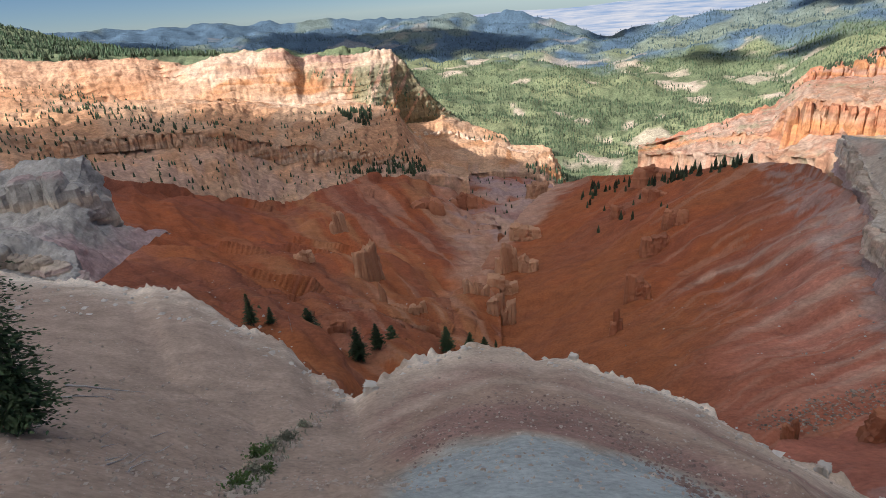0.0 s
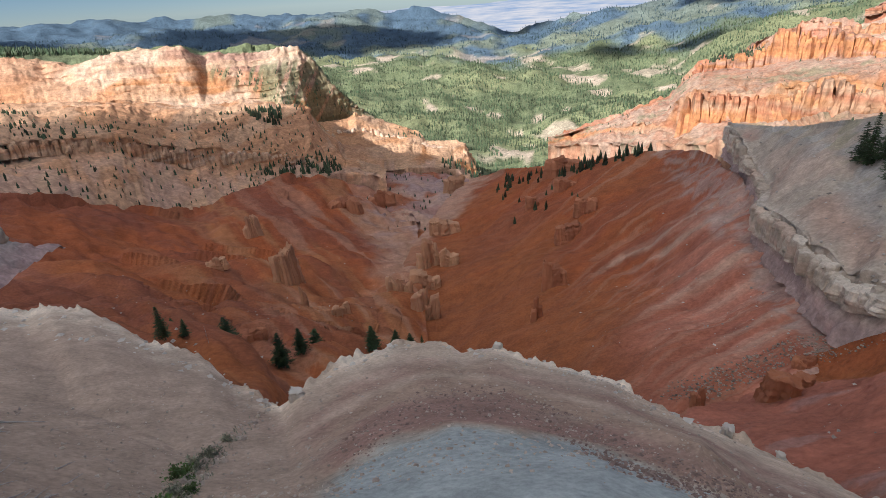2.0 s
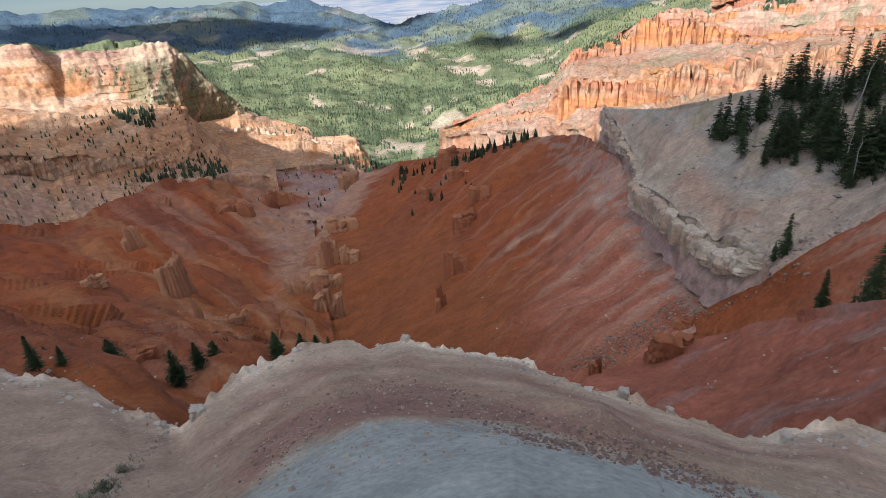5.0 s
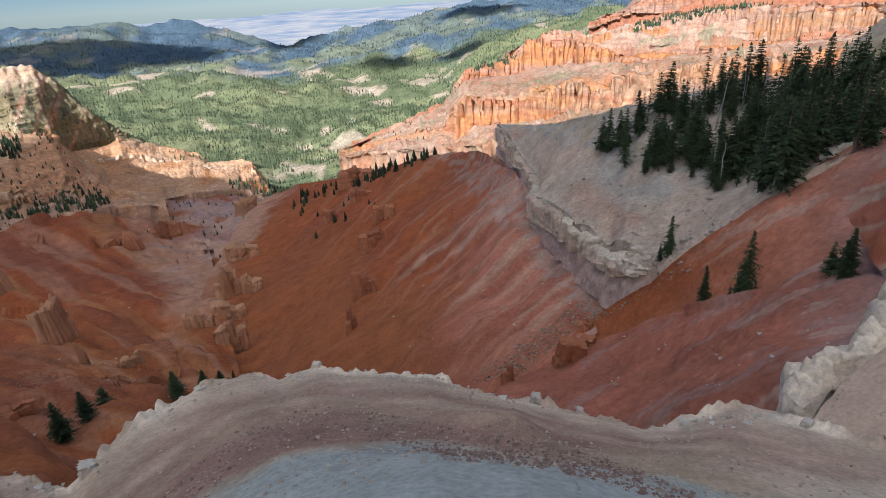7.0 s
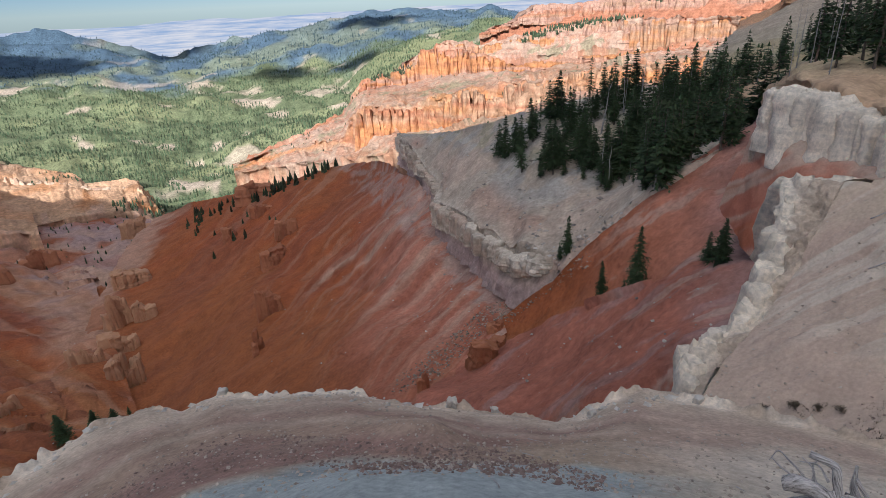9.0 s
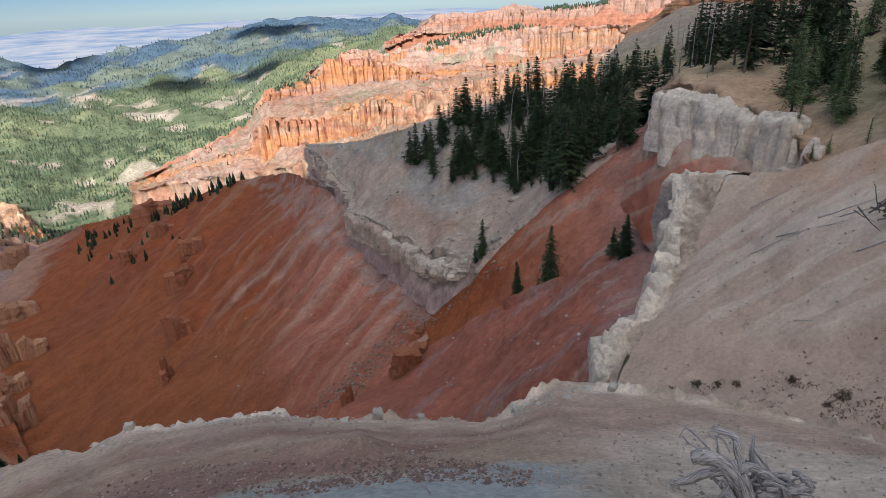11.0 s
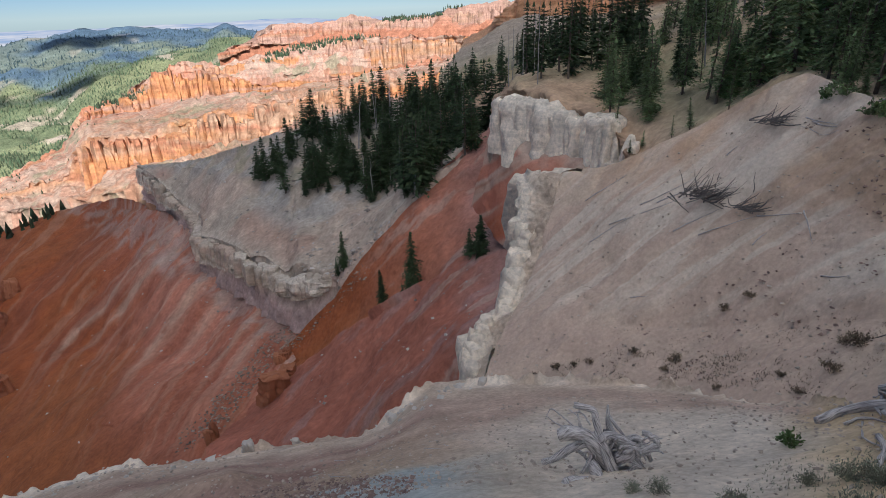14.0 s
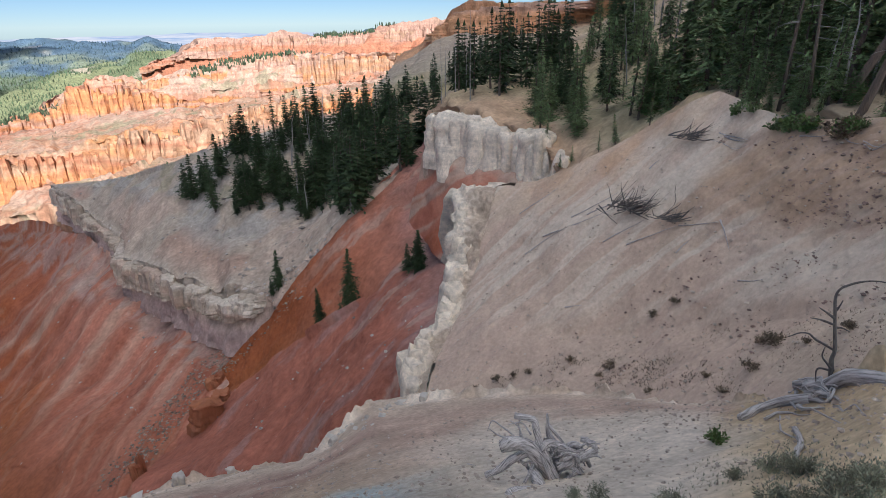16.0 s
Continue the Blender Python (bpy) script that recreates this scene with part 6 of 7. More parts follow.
def block(name, w, d, h, seed, mat, label, category="rock", flutes=0.16, rows=14, around=44):
    """A fluted, ledged rock mass with an uneven sloping top."""
    rng = random.Random(seed)
    a = np.linspace(0, 2 * math.pi, around, endpoint=False)
    sq = 1 / np.maximum(np.abs(np.cos(a)), np.abs(np.sin(a))) ** 0.7
    v = []
    tilt = rng.uniform(-0.12, 0.12)
    for k in range(rows + 3):
        s = min(1.0, k / rows)
        shrink = (1.08 - 0.16 * s) * (1 if k <= rows else (0.8, 0.4)[k - rows - 1])
        q = np.stack([np.cos(a) * 2.2, np.sin(a) * 2.2, 0 * a + s * 0.5 + seed], -1)
        crack = ridged(q * 1.6, 3, seed) - 0.35
        ledge = 0.10 * wave(np.stack([0 * a + seed, 0.3 * np.sin(a), 0 * a + s * 7], -1), seed + 3)
        r = sq * shrink * (1 + flutes * 2.0 * crack + ledge)
        x, y = np.cos(a) * r * w / 2, np.sin(a) * r * d / 2
        top = 0.10 * fbm(np.stack([x / w * 3, y / d * 3, 0 * a + seed], -1), 3, seed + 5)
        z = h * (s * (1 + tilt * x / w * 2 + top) - 0.25 * (k == 0)) + (0.03 * h * (k - rows) if k > rows else 0)
        v += [tuple(q) for q in np.stack([x, y, z], -1)]
    n = around
    f = [(k * n + j, k * n + (j + 1) % n, (k + 1) * n + (j + 1) % n, (k + 1) * n + j) for k in range(rows + 2) for j in range(n)]
    f.append(tuple(range((rows + 2) * n, (rows + 3) * n)))
    return tagged(new(name, mesh_of(name, v, f, mat)), label, category)


def outcrop(land, bearing, dip, wide, tall, deep, mat, label, seed, turn=0.0):
    """A broken rock mass on a slope; width and height as seen from the rim, in degrees."""
    rng = random.Random(seed)
    spot = on(land, bearing, dip)
    far_off = spot.length
    w, h = far_off * radians(wide), far_off * radians(tall)
    count = 4 if wide > 1.5 else 3
    v, f = [], []
    for k in range(count):
        s = w * rng.uniform(0.34, 0.55)
        ob = block("rock_outcrop", s, s * rng.uniform(0.7, 1.3) * (0.5 + 0.7 * deep), h * rng.uniform(0.55, 1.08) * (1 - 0.25 * abs(k - (count - 1) / 2) / count), seed * 7 + k, mat, label, flutes=0.24, rows=16, around=36)
        x, y = w * ((k + 0.5) / count - 0.5) * 0.85, rng.uniform(-0.25, 0.25) * w * deep
        i = len(v)
        lean = rng.uniform(-0.06, 0.06)
        v += [(q.co.x + x + lean * q.co.z, q.co.y + y + 0.12 * q.co.z, q.co.z - 0.1 * h * rng.random() * 0) for q in ob.data.vertices]
        f += [tuple(i + n for n in poly.vertices) for poly in ob.data.polygons]
        bpy.data.objects.remove(ob)
    ob = tagged(new("rock_outcrop", mesh_of("rock_outcrop", v, f, mat)), label, "rock")
    back = Vector((spot.x, spot.y, 0)).normalized() * w * deep * 0.35
    ob.matrix_basis = pose(spot.x + back.x, spot.y + back.y, spot.z - 0.1 * h, 0, 0, -bearing + turn)
    return ob


TALL, LOW = "tan fluted rock fin rising from the red slope", "low ledged rust rock outcrop on the red slope"
for k, (land, b, e, wide, tall, deep, mat, label, turn) in enumerate((
        ("red_bowl", -8.2, -25.4, 3.0, 3.6, 0.35, TANROCK, TALL, 35), ("red_bowl", -7.2, -27.8, 0.7, 2.0, 1.0, TANROCK, TALL, 0),
        ("red_bowl", -10.9, -20.3, 1.6, 2.2, 0.5, TANROCK, TALL, 30), ("red_ridge", 3.6, -30.2, 2.2, 4.2, 0.8, TANROCK, TALL, 10),
        ("red_ridge", 6.2, -31.1, 2.4, 3.2, 0.8, TANROCK, TALL, -10), ("red_ridge", 6.5, -28.1, 2.8, 2.0, 0.6, TANROCK, TALL, 0),
        ("red_ridge", 7.0, -25.9, 2.0, 2.8, 0.7, TANROCK, TALL, 15), ("red_ridge", 9.2, -26.0, 1.8, 1.7, 0.7, TANROCK, TALL, -10),
        ("red_ridge", 9.0, -22.7, 3.0, 1.7, 0.5, TANROCK, TALL, 0), ("red_ridge", 21.6, -17.0, 3.4, 1.7, 0.5, RUSTROCK, "ledged rust rock butte behind the ridge crest", 0),
        ("red_ridge", 18.6, -20.4, 1.4, 1.2, 0.7, RUSTROCK, LOW, 0), ("red_ridge", 22.0, -18.5, 2.2, 0.9, 0.5, RUSTROCK, LOW, 10),
        ("red_ridge", 23.9, -21.0, 2.0, 1.8, 0.6, RUSTROCK, LOW, -10), ("red_ridge", 22.3, -23.6, 2.8, 1.8, 0.6, RUSTROCK, LOW, 10),
        ("red_ridge", 21.0, -28.2, 2.4, 3.0, 0.6, RUSTROCK, LOW, 0), ("red_ridge", 18.9, -31.7, 1.2, 2.2, 0.8, RUSTROCK, LOW, 0),
        ("red_spur", 46.4, -32.8, 2.0, 1.6, 0.6, RUSTROCK, LOW, 0), ("red_spur", 36.5, -36.0, 1.4, 1.8, 0.8, RUSTROCK, LOW, 20),
        ("gorge", 2.6, -19.5, 2.6, 2.2, 0.5, RUSTROCK, LOW, 0), ("gorge", -1.5, -20.5, 3.0, 2.6, 0.6, RUSTROCK, LOW, 20), ("gorge", 10.5, -18.8, 2.4, 1.6, 0.6, TANROCK, TALL, 0),
        ("red_bowl", -15.0, -22.5, 1.8, 1.0, 0.5, TANROCK, LOW, 0), ("red_bowl", -3.5, -29.5, 1.8, 1.2, 0.6, TANROCK, LOW, 0), ("red_bowl", -13.0, -30.0, 1.8, 1.0, 0.6, RUSTROCK, LOW, 0))):
    outcrop(land, b, e, wide, tall, deep, mat, label, 100 + k, turn)
for b, e, w, d, h, turn, seed in ((44.5, -35.3, 4.6, 3.0, 4.0, 15, 141), (46.2, -33.9, 2.6, 2.2, 2.6, -20, 142)):
    spot = on("red_spur", b, e)
    ob = block("rock_outcrop", w, d, h, seed, RUSTROCK, "flat-topped rust rock block leaning out of the slope", flutes=0.3, rows=18)
    ob.matrix_basis = pose(spot.x, spot.y, spot.z - 0.4, 4, 7, -b + turn)


def pebble_verts(rng, size):
    sx, sy, sz = size * rng.uniform(0.6, 1.3), size * rng.uniform(0.6, 1.3), size * rng.uniform(0.35, 0.8)
    t = rng.random() * 6.28
    c, s = math.cos(t), math.sin(t)
    pts = [(sx, 0, 0), (0, sy, 0), (-sx, 0, 0), (0, -sy, 0), (rng.uniform(-0.4, 0.4) * sx, 0, sz), (0, 0, -sz)]
    pts = [(x * rng.uniform(0.75, 1.2), y * rng.uniform(0.75, 1.2), z) for x, y, z in pts]
    return [(x * c - y * s, x * s + y * c, z) for x, y, z in pts]


OCTA = [(0, 1, 4), (1, 2, 4), (2, 3, 4), (3, 0, 4), (1, 0, 5), (2, 1, 5), (3, 2, 5), (0, 3, 5)]


def scatter(name, land, poly, count, small, large, mat, label, seed, category="stones", power=3.0, clump=None):
    rng = random.Random(seed)
    on(land, 0, 0)
    b, e, p, h = RAYS[land]
    bs, es = [q[0] for q in poly], [q[1] for q in poly]
    ok = within(b, e, poly)
    if clump:
        ok = ok[fbm(p[ok] / clump[0], 3, seed) > clump[1]]
    v, f = [], []
    for _ in range(count):
        q = p[ok[rng.randrange(len(ok))]]
        size = small + (large - small) * rng.random() ** power
        i = len(v)
        r = 0.004 * math.hypot(q[0], q[1])
        x, y = q[0] + rng.gauss(0, r), q[1] + rng.gauss(0, r)
        v += [(x + a, y + c, q[2] + d + 0.1 * size) for a, c, d in pebble_verts(rng, size)]
        f += [tuple(i + k for k in t) for t in OCTA]
    return tagged(new(name, mesh_of(name, v, f, mat)), label, category, kind="stuff")


scatter("pebbles", "ground", [(-48, -46), (-48, -18), (-12, -36.5), (0, -33.5), (30, -37), (60, -40), (100, -34), (118, -25), (118, -46)], 12000, 0.008, 0.06, PEBBLE,
        "pale pebbles strewn over the rim soil", 1)
scatter("clods", "ground", [(-6, -44), (-6, -41), (5, -37.8), (14, -38), (30, -42), (60, -45), (60, -46.5), (30, -45), (14, -41), (5, -40.5)], 5500, 0.012, 0.065, CLOD,
        "dark mauve crumbs of soil on the knoll", 2, category="soil crumbs")
scatter("rim_stones", "ground", [(-48, -40), (-48, -18), (-12, -36.0), (-14, -38), (-30, -41)], 1300, 0.02, 0.08, PEBBLE, "pale broken stones on the sandy rim slope", 21, power=4.0)
scatter("crust_lumps", "ground", [(-46, -17.5), (-36, -19), (-30, -22), (-23, -26), (-16, -32.0), (-12.5, -36), (-13.5, -37), (-18, -33), (-26, -26.5), (-33, -23), (-46, -20)], 260, 0.05, 0.24, WHITEROCK, "crumbled white crust along the rim edge", 22, power=2.5)
scatter("knoll_lumps", "ground", [(-10.5, -36), (-5, -33.8), (6, -32.6), (14, -33.6), (24, -36), (34, -38), (46, -39), (58, -39), (68, -36), (68, -37), (58, -40), (46, -40.2), (34, -39.2), (24, -37.2), (6, -33.8), (-5, -35)], 170, 0.04, 0.22, WHITEROCK, "crumbled cream crust along the edge of the knoll", 23, power=2.5)
scatter("slope_stones", "white_slope", [(70, -36), (70, -30), (78, -17), (98, -8), (112, -8), (116, -30), (104, -33)], 2400, 0.02, 0.12, PEBBLE, "pale stones on the bare slope", 3)
scatter("slope_crumbs", "white_slope", [(80, -35), (84, -31), (92, -25), (99, -20), (108, -18), (115, -20), (115, -30), (104, -33)], 480, 0.03, 0.12, CLOD, "dark tufts and crumbs on the slope", 4, category="soil crumbs", clump=(1.4, 0.15))
scatter("upper_crumbs", "white_slope", [(98, -9.5), (112, -9.0), (115, -16), (104, -17), (98, -13)], 700, 0.03, 0.14, CLOD, "dark crumbs and cones at the foot of the wood", 24, category="soil crumbs", clump=(2.0, -0.1))
scatter("scree", "red_ridge", [(56, -23.5), (54, -25), (49.5, -27.8), (44.5, -30.2), (41.3, -32.4), (37.4, -34.8), (33.8, -36.4), (33.4, -38), (38, -37), (42, -34.6), (46, -31.6), (51, -29), (57, -26)], 2600, 0.05, 0.34, GREYSCREE,
        "grey scree stones in the gully", 5)
scatter("spur_scree", "red_spur", [(56, -23.5), (52, -26.2), (47, -29.6), (43, -32.4), (39, -35), (41, -36), (46, -32.6), (52, -28.5), (57, -25)], 1100, 0.05, 0.3, GREYSCREE, "grey scree stones beside the gully", 6)
scatter("ridge_stones", "red_ridge", [(28, -18), (36, -15), (42, -19), (47, -25), (52, -27), (44, -31), (30, -36), (20, -34), (18, -24)], 300, 0.1, 0.45, SCREE, "pale stones on the red slope", 7)
scatter("spur_stones", "red_spur", [(45, -34), (60, -29), (72, -22), (75, -14), (78, -14), (72, -28), (64, -37), (46, -39)], 150, 0.05, 0.3, SCREE, "pale stones on the rust spur", 8)
scatter("bluff_stones", "pale_bluff", [(38, -13), (50, -14), (60, -19), (62, -20), (53, -27), (47, -24), (40, -17)], 500, 0.12, 0.7, SCREE, "broken stones on the pale bluff", 9)
scatter("bowl_stones", "red_bowl", [(-30, -20), (5, -20), (5, -34), (-8, -36), (-24, -27)], 220, 0.15, 0.6, SCREE, "pale stones on the red slope", 10)
for k, (land, b, e, size) in enumerate((("ground", -10.2, -36.2, 0.42), ("ground", 40.5, -39.4, 0.40), ("ground", 46.1, -39.3, 0.22), ("ground", 58.0, -39.6, 0.25), ("ground", 69.0, -36.6, 0.3),
                                        ("ground", -42.5, -37.5, 0.14), ("ground", -44, -36.5, 0.2), ("ground", 14.2, -34.3, 0.3))):
    spot = on(land, b, e)
    ob = block("boulder", size * 1.2, size, size * 0.9, 200 + k, WHITEROCK, "crumbling white limestone lump on the rim edge", rows=9, around=32, flutes=0.5)
    ob.matrix_basis = pose(spot.x, spot.y, spot.z - 0.1 * size, 0, 0, 47 * k)


# ---- bushes ----
def bush(name, size, seed, mat, label, category="bush", leaves=500, leaf=0.06, tall=0.6, slim=0.35):
    """A rounded lumpy shrub: small leaves crowded on twigs that fan out from the root. size: its width."""
    rng = random.Random(seed)
    v, f = [], []
    ways = []
    for _ in range(26):
        a, s = rng.random() * 6.28, rng.random() ** 0.5
        ways.append(Vector((math.cos(a) * s * 0.55, math.sin(a) * s * 0.55, tall * math.sqrt(max(0.08, 1 - s * s)))) * size * rng.uniform(0.7, 1.1))
    for d in ways:
        x = d.orthogonal().normalized() * 0.012 * size
        i = len(v)
        v += [-x, x, d]
        f.append((i, i + 1, i + 2))
    for _ in range(leaves):
        d = rng.choice(ways)
        q = d * rng.uniform(0.35, 1.0) + Vector((rng.gauss(0, 1), rng.gauss(0, 1), rng.gauss(0, 1))) * 0.055 * size
        q.z = max(q.z, 0.01)
        t = (d.normalized() + Vector((rng.gauss(0, 0.6), rng.gauss(0, 0.6), rng.gauss(0, 0.5)))).normalized()
        x = t.cross(Vector((rng.gauss(0, 1), rng.gauss(0, 1), rng.gauss(0, 1)))).normalized()
        l = leaf * size * rng.uniform(0.6, 1.5)
        i = len(v)
        v += [q, q + t * l * 0.5 + x * l * slim, q + t * l, q + t * l * 0.5 - x * l * slim]
        f += [(i, i + 1, i + 2), (i, i + 2, i + 3)]
    return tagged(new(name, mesh_of(name, v, f, mat)), label, category, group="bushes on the rim")


def settle(ob, land, b, e, sink=0.0):
    spot = on(land, b, e)
    ob.matrix_basis = pose(spot.x, spot.y, spot.z - sink, 0, 0, (b * 97) % 360) @ Matrix.Diagonal((*ob.scale, 1))
    return ob


for k, (b, e, size) in enumerate(((75.3, -35.7, 0.42), (77.9, -34.7, 0.4), (79.9, -34.3, 0.3), (81.6, -33.8, 0.38), (86.3, -32.3, 0.42), (90.6, -32.3, 0.5), (89.5, -33.3, 0.3), (95.1, -33.9, 0.32),
                                  (96.3, -25.3, 0.42), (94.3, -26.8, 0.45), (104.2, -29.6, 0.5), (105.6, -27.1, 0.6), (104.6, -27.3, 0.45), (108.3, -26.4, 0.3), (111.1, -24.3, 0.4), (100.4, -31.4, 0.32), (102.2, -32.4, 0.3))):
    settle(bush("dry_bush", size * 1.6, 300 + k, DRY, "low brown dry bush on the bare slope", leaves=650, leaf=0.08, tall=0.42, slim=0.25), "white_slope", b, e)
settle(bush("green_bush", 0.42, 330, GREENBUSH, "leafy bright green bush beside driftwood", leaves=420, leaf=0.13, tall=0.8, slim=0.3), "ground", 102.6, -36.7)
for k, (b, e, size) in enumerate(((109.2, -37.1, 0.3), (107.8, -37.8, 0.26), (105.2, -40.4, 0.26), (103, -41.8, 0.24), (101, -42.6, 0.22), (114.1, -36.4, 0.28), (112.5, -38.2, 0.3), (116.3, -36.4, 0.34),
                                  (98.6, -42.8, 0.22), (93.6, -43.4, 0.22), (111.3, -39.2, 0.3), (106.5, -41.5, 0.3), (109, -40.4, 0.3), (114.5, -38.4, 0.34), (88, -44.6, 0.2), (117, -38.5, 0.36), (96, -43.6, 0.26), (100, -43.4, 0.3), (103.6, -42.9, 0.3), (107.6, -41.0, 0.34), (110.4, -37.0, 0.3), (113.2, -37.2, 0.3), (115.4, -35.4, 0.26), (104.8, -39.2, 0.22), (91, -43.9, 0.24))):
    settle(bush("sagebrush", size * 1.5, 340 + k, SAGE, "grey green sagebrush on sandy soil", leaves=1100, leaf=0.075, tall=0.55, slim=0.16), "ground", b, e)
for k, (b, e, size) in enumerate(((-24.3, -39.6, 0.5), (-22.8, -39.2, 0.42), (-15.5, -37.3, 0.36), (-20.6, -38.8, 0.4), (-23.9, -40.9, 0.3), (-18.4, -38.0, 0.3), (-27.4, -41.4, 0.4), (-25.6, -40.6, 0.35))):
    settle(bush("gully_bush", size * 1.5, 370 + k, (GREENBUSH, SAGE)[k % 2], "small green bush in the stony gully", leaves=420, leaf=0.09, tall=0.5), "ground", b, e)
scatter("gully_stones", "ground", [(-13.5, -36.6), (-16, -36.9), (-21, -38.2), (-26, -40.2), (-29, -42), (-26, -42.2), (-21, -40), (-16, -38)], 420, 0.03, 0.16, PEBBLE, "grey stones in the gully", 12)


def tufts(name, land, poly, count, size, mat, label, seed, clump=None):
    rng = random.Random(seed)
    on(land, 0, 0)
    b, e, p, h = RAYS[land]
    ok = within(b, e, poly)
    if clump:
        ok = ok[fbm(p[ok] / clump[0], 3, seed) > clump[1]]
    v, f = [], []
    for _ in range(count):
        q = Vector(p[ok[rng.randrange(len(ok))]]) + Vector((rng.gauss(0, 0.06), rng.gauss(0, 0.06), 0))
        for _ in range(5):
            a, l = rng.random() * 6.28, size * rng.uniform(0.5, 1.2)
            d = Vector((math.cos(a) * 0.5, math.sin(a) * 0.5, rng.uniform(0.6, 1.1))) * l
            x = Vector((-math.sin(a), math.cos(a), 0)) * l * 0.09
            i = len(v)
            v += [q - x, q + x, q + d]
            f.append((i, i + 1, i + 2))
    return tagged(new(name, mesh_of(name, v, f, mat)), label, "grass", kind="stuff")


tufts("gully_grass", "ground", [(-13.5, -36.6), (-16, -36.7), (-21, -38.0), (-26, -39.8), (-31, -42), (-26, -42.4), (-21, -40), (-16, -38)], 500, 0.12, SAGE, "thin grass and weeds along the gully", 13)
tufts("sandy_grass", "ground", [(98, -44), (101, -39), (106, -36), (112, -33), (118, -31), (118, -40), (106, -44)], 900, 0.05, SAGE, "thin dry grass on the yellow sand", 14)
tufts("low_slope_tufts", "white_slope", [(73, -36.5), (76, -35), (84, -32.5), (92, -31), (100, -30), (104, -32), (95, -34), (84, -35.5)], 900, 0.11, DRY, "small brown tufts and twigs on the lower slope", 16, clump=(1.1, 0.1))
tufts("slope_tufts", "white_slope", [(74, -36), (78, -34), (86, -31.5), (95, -29), (104, -25), (113, -22), (115, -29), (104, -32.5), (95, -33.5), (84, -35)], 1100, 0.085, DRY, "small brown tufts on the bare slope", 15, clump=(1.1, 0.25))


# ---- dead wood ----
def limb(path, thick, seed, sides=7, taper=0.8, wander=0.05):
    """A crooked weathered limb along a path."""
    rng = random.Random(seed)
    path = [Vector(q) for q in path]
    fine, total = [], sum((b - a).length for a, b in zip(path, path[1:]))
    ends = [path[0] * 2 - path[1]] + path + [path[-1] * 2 - path[-2]]
    for a, b, c, d in zip(ends, ends[1:], ends[2:], ends[3:]):
        for j in range(6):
            s = j / 6
            fine.append(0.5 * ((2 * b) + (c - a) * s + (2 * a - 5 * b + 4 * c - d) * s * s + (3 * b - a - 3 * c + d) * s ** 3))
    fine.append(path[-1])
    n = len(fine)
    sway = [[rng.gauss(0, 1) for _ in range(n // 3 + 3)] for _ in range(3)]
    bent = []
    for k, q in enumerate(fine):
        i, w = k // 3, k % 3 / 3
        bent.append(q + Vector([g[i] * (1 - w) + g[i + 1] * w for g in sway]) * wander * total * 0.25 * (0 < k))
    return tube(bent, [thick * (1 - taper * k / (n - 1)) * (1 + 0.08 * math.sin(k * 0.7 + seed)) for k in range(n)], sides)


def driftwood(name, low, high):
    """Sun-bleached wood with cracks along the grain."""
    m, nodes, links, bsdf = material(name)
    along = nodes.new("ShaderNodeAttribute")
    along.attribute_name = "grain"
    crack = add(nodes, "ShaderNodeTexNoise", Scale=3.2, Detail=6.0, Roughness=0.65)
    links.new(along.outputs["Vector"], crack.inputs["Vector"])
    ramp = nodes.new("ShaderNodeValToRGB")
    ramp.color_ramp.elements[0].position, ramp.color_ramp.elements[0].color = 0.34, (*low, 1)
    ramp.color_ramp.elements[1].position, ramp.color_ramp.elements[1].color = 0.60, (*high, 1)
    links.new(crack.outputs["Fac"], ramp.inputs["Fac"])
    links.new(ramp.outputs[0], bsdf.inputs["Base Color"])
    relief = add(nodes, "ShaderNodeBump", Strength=0.5, Distance=0.012)
    links.new(crack.outputs["Fac"], relief.inputs["Height"])
    links.new(relief.outputs[0], bsdf.inputs["Normal"])
    bsdf.inputs["Roughness"].default_value = 0.85
    bsdf.inputs["Specular IOR Level"].default_value = 0.2
    return m


DRIFT = driftwood("driftwood", (0.13, 0.115, 0.105), (0.60, 0.55, 0.51))


def grained(ob, sides, seed):
    """Wood grain runs along the limb, and its sides are round."""
    me = ob.data
    n = len(me.vertices)
    k, j = np.arange(n) // sides, np.arange(n) % sides
    t = 2 * np.pi * j / sides + 0.12 * k
    g = np.stack([np.cos(t) + seed * 1.7, np.sin(t), k * 0.09], -1)
    me.attributes.new("grain", "FLOAT_VECTOR", "POINT").data.foreach_set("vector", g.astype(np.float32).reshape(-1))
    me.polygons.foreach_set("use_smooth", np.ones(len(me.polygons), bool))
    return ob


def piece(name, path, thick, seed, parent, mat=None, **kw):
    ob = grained(new(name, mesh_of(name, *limb(path, thick, seed, **kw), mat or DRIFT)), kw["sides"] if "sides" in kw else 7, seed)
    ob.parent = parent
    return ob


rng = random.Random(77)
spot = on("ground", 84.4, -43.2)
stump = tagged(new("driftwood_stump"), "weathered grey root stump of twisted dead limbs", "driftwood")
stump.matrix_basis = Matrix.Translation(spot) @ Matrix.Diagonal((0.58, 0.58, 0.74, 1))
away = Vector((math.sin(radians(84)), math.cos(radians(84)), 0))
right = Vector((away.y, -away.x, 0))


def rel(r, a, z):
    return right * r + away * a + Vector((0, 0, z))


def up(r, a, h):
    """A place beside the stump: to the right, away from the rim's eye, and above the falling ground."""
    return rel(r, a, h - 0.25 * a)


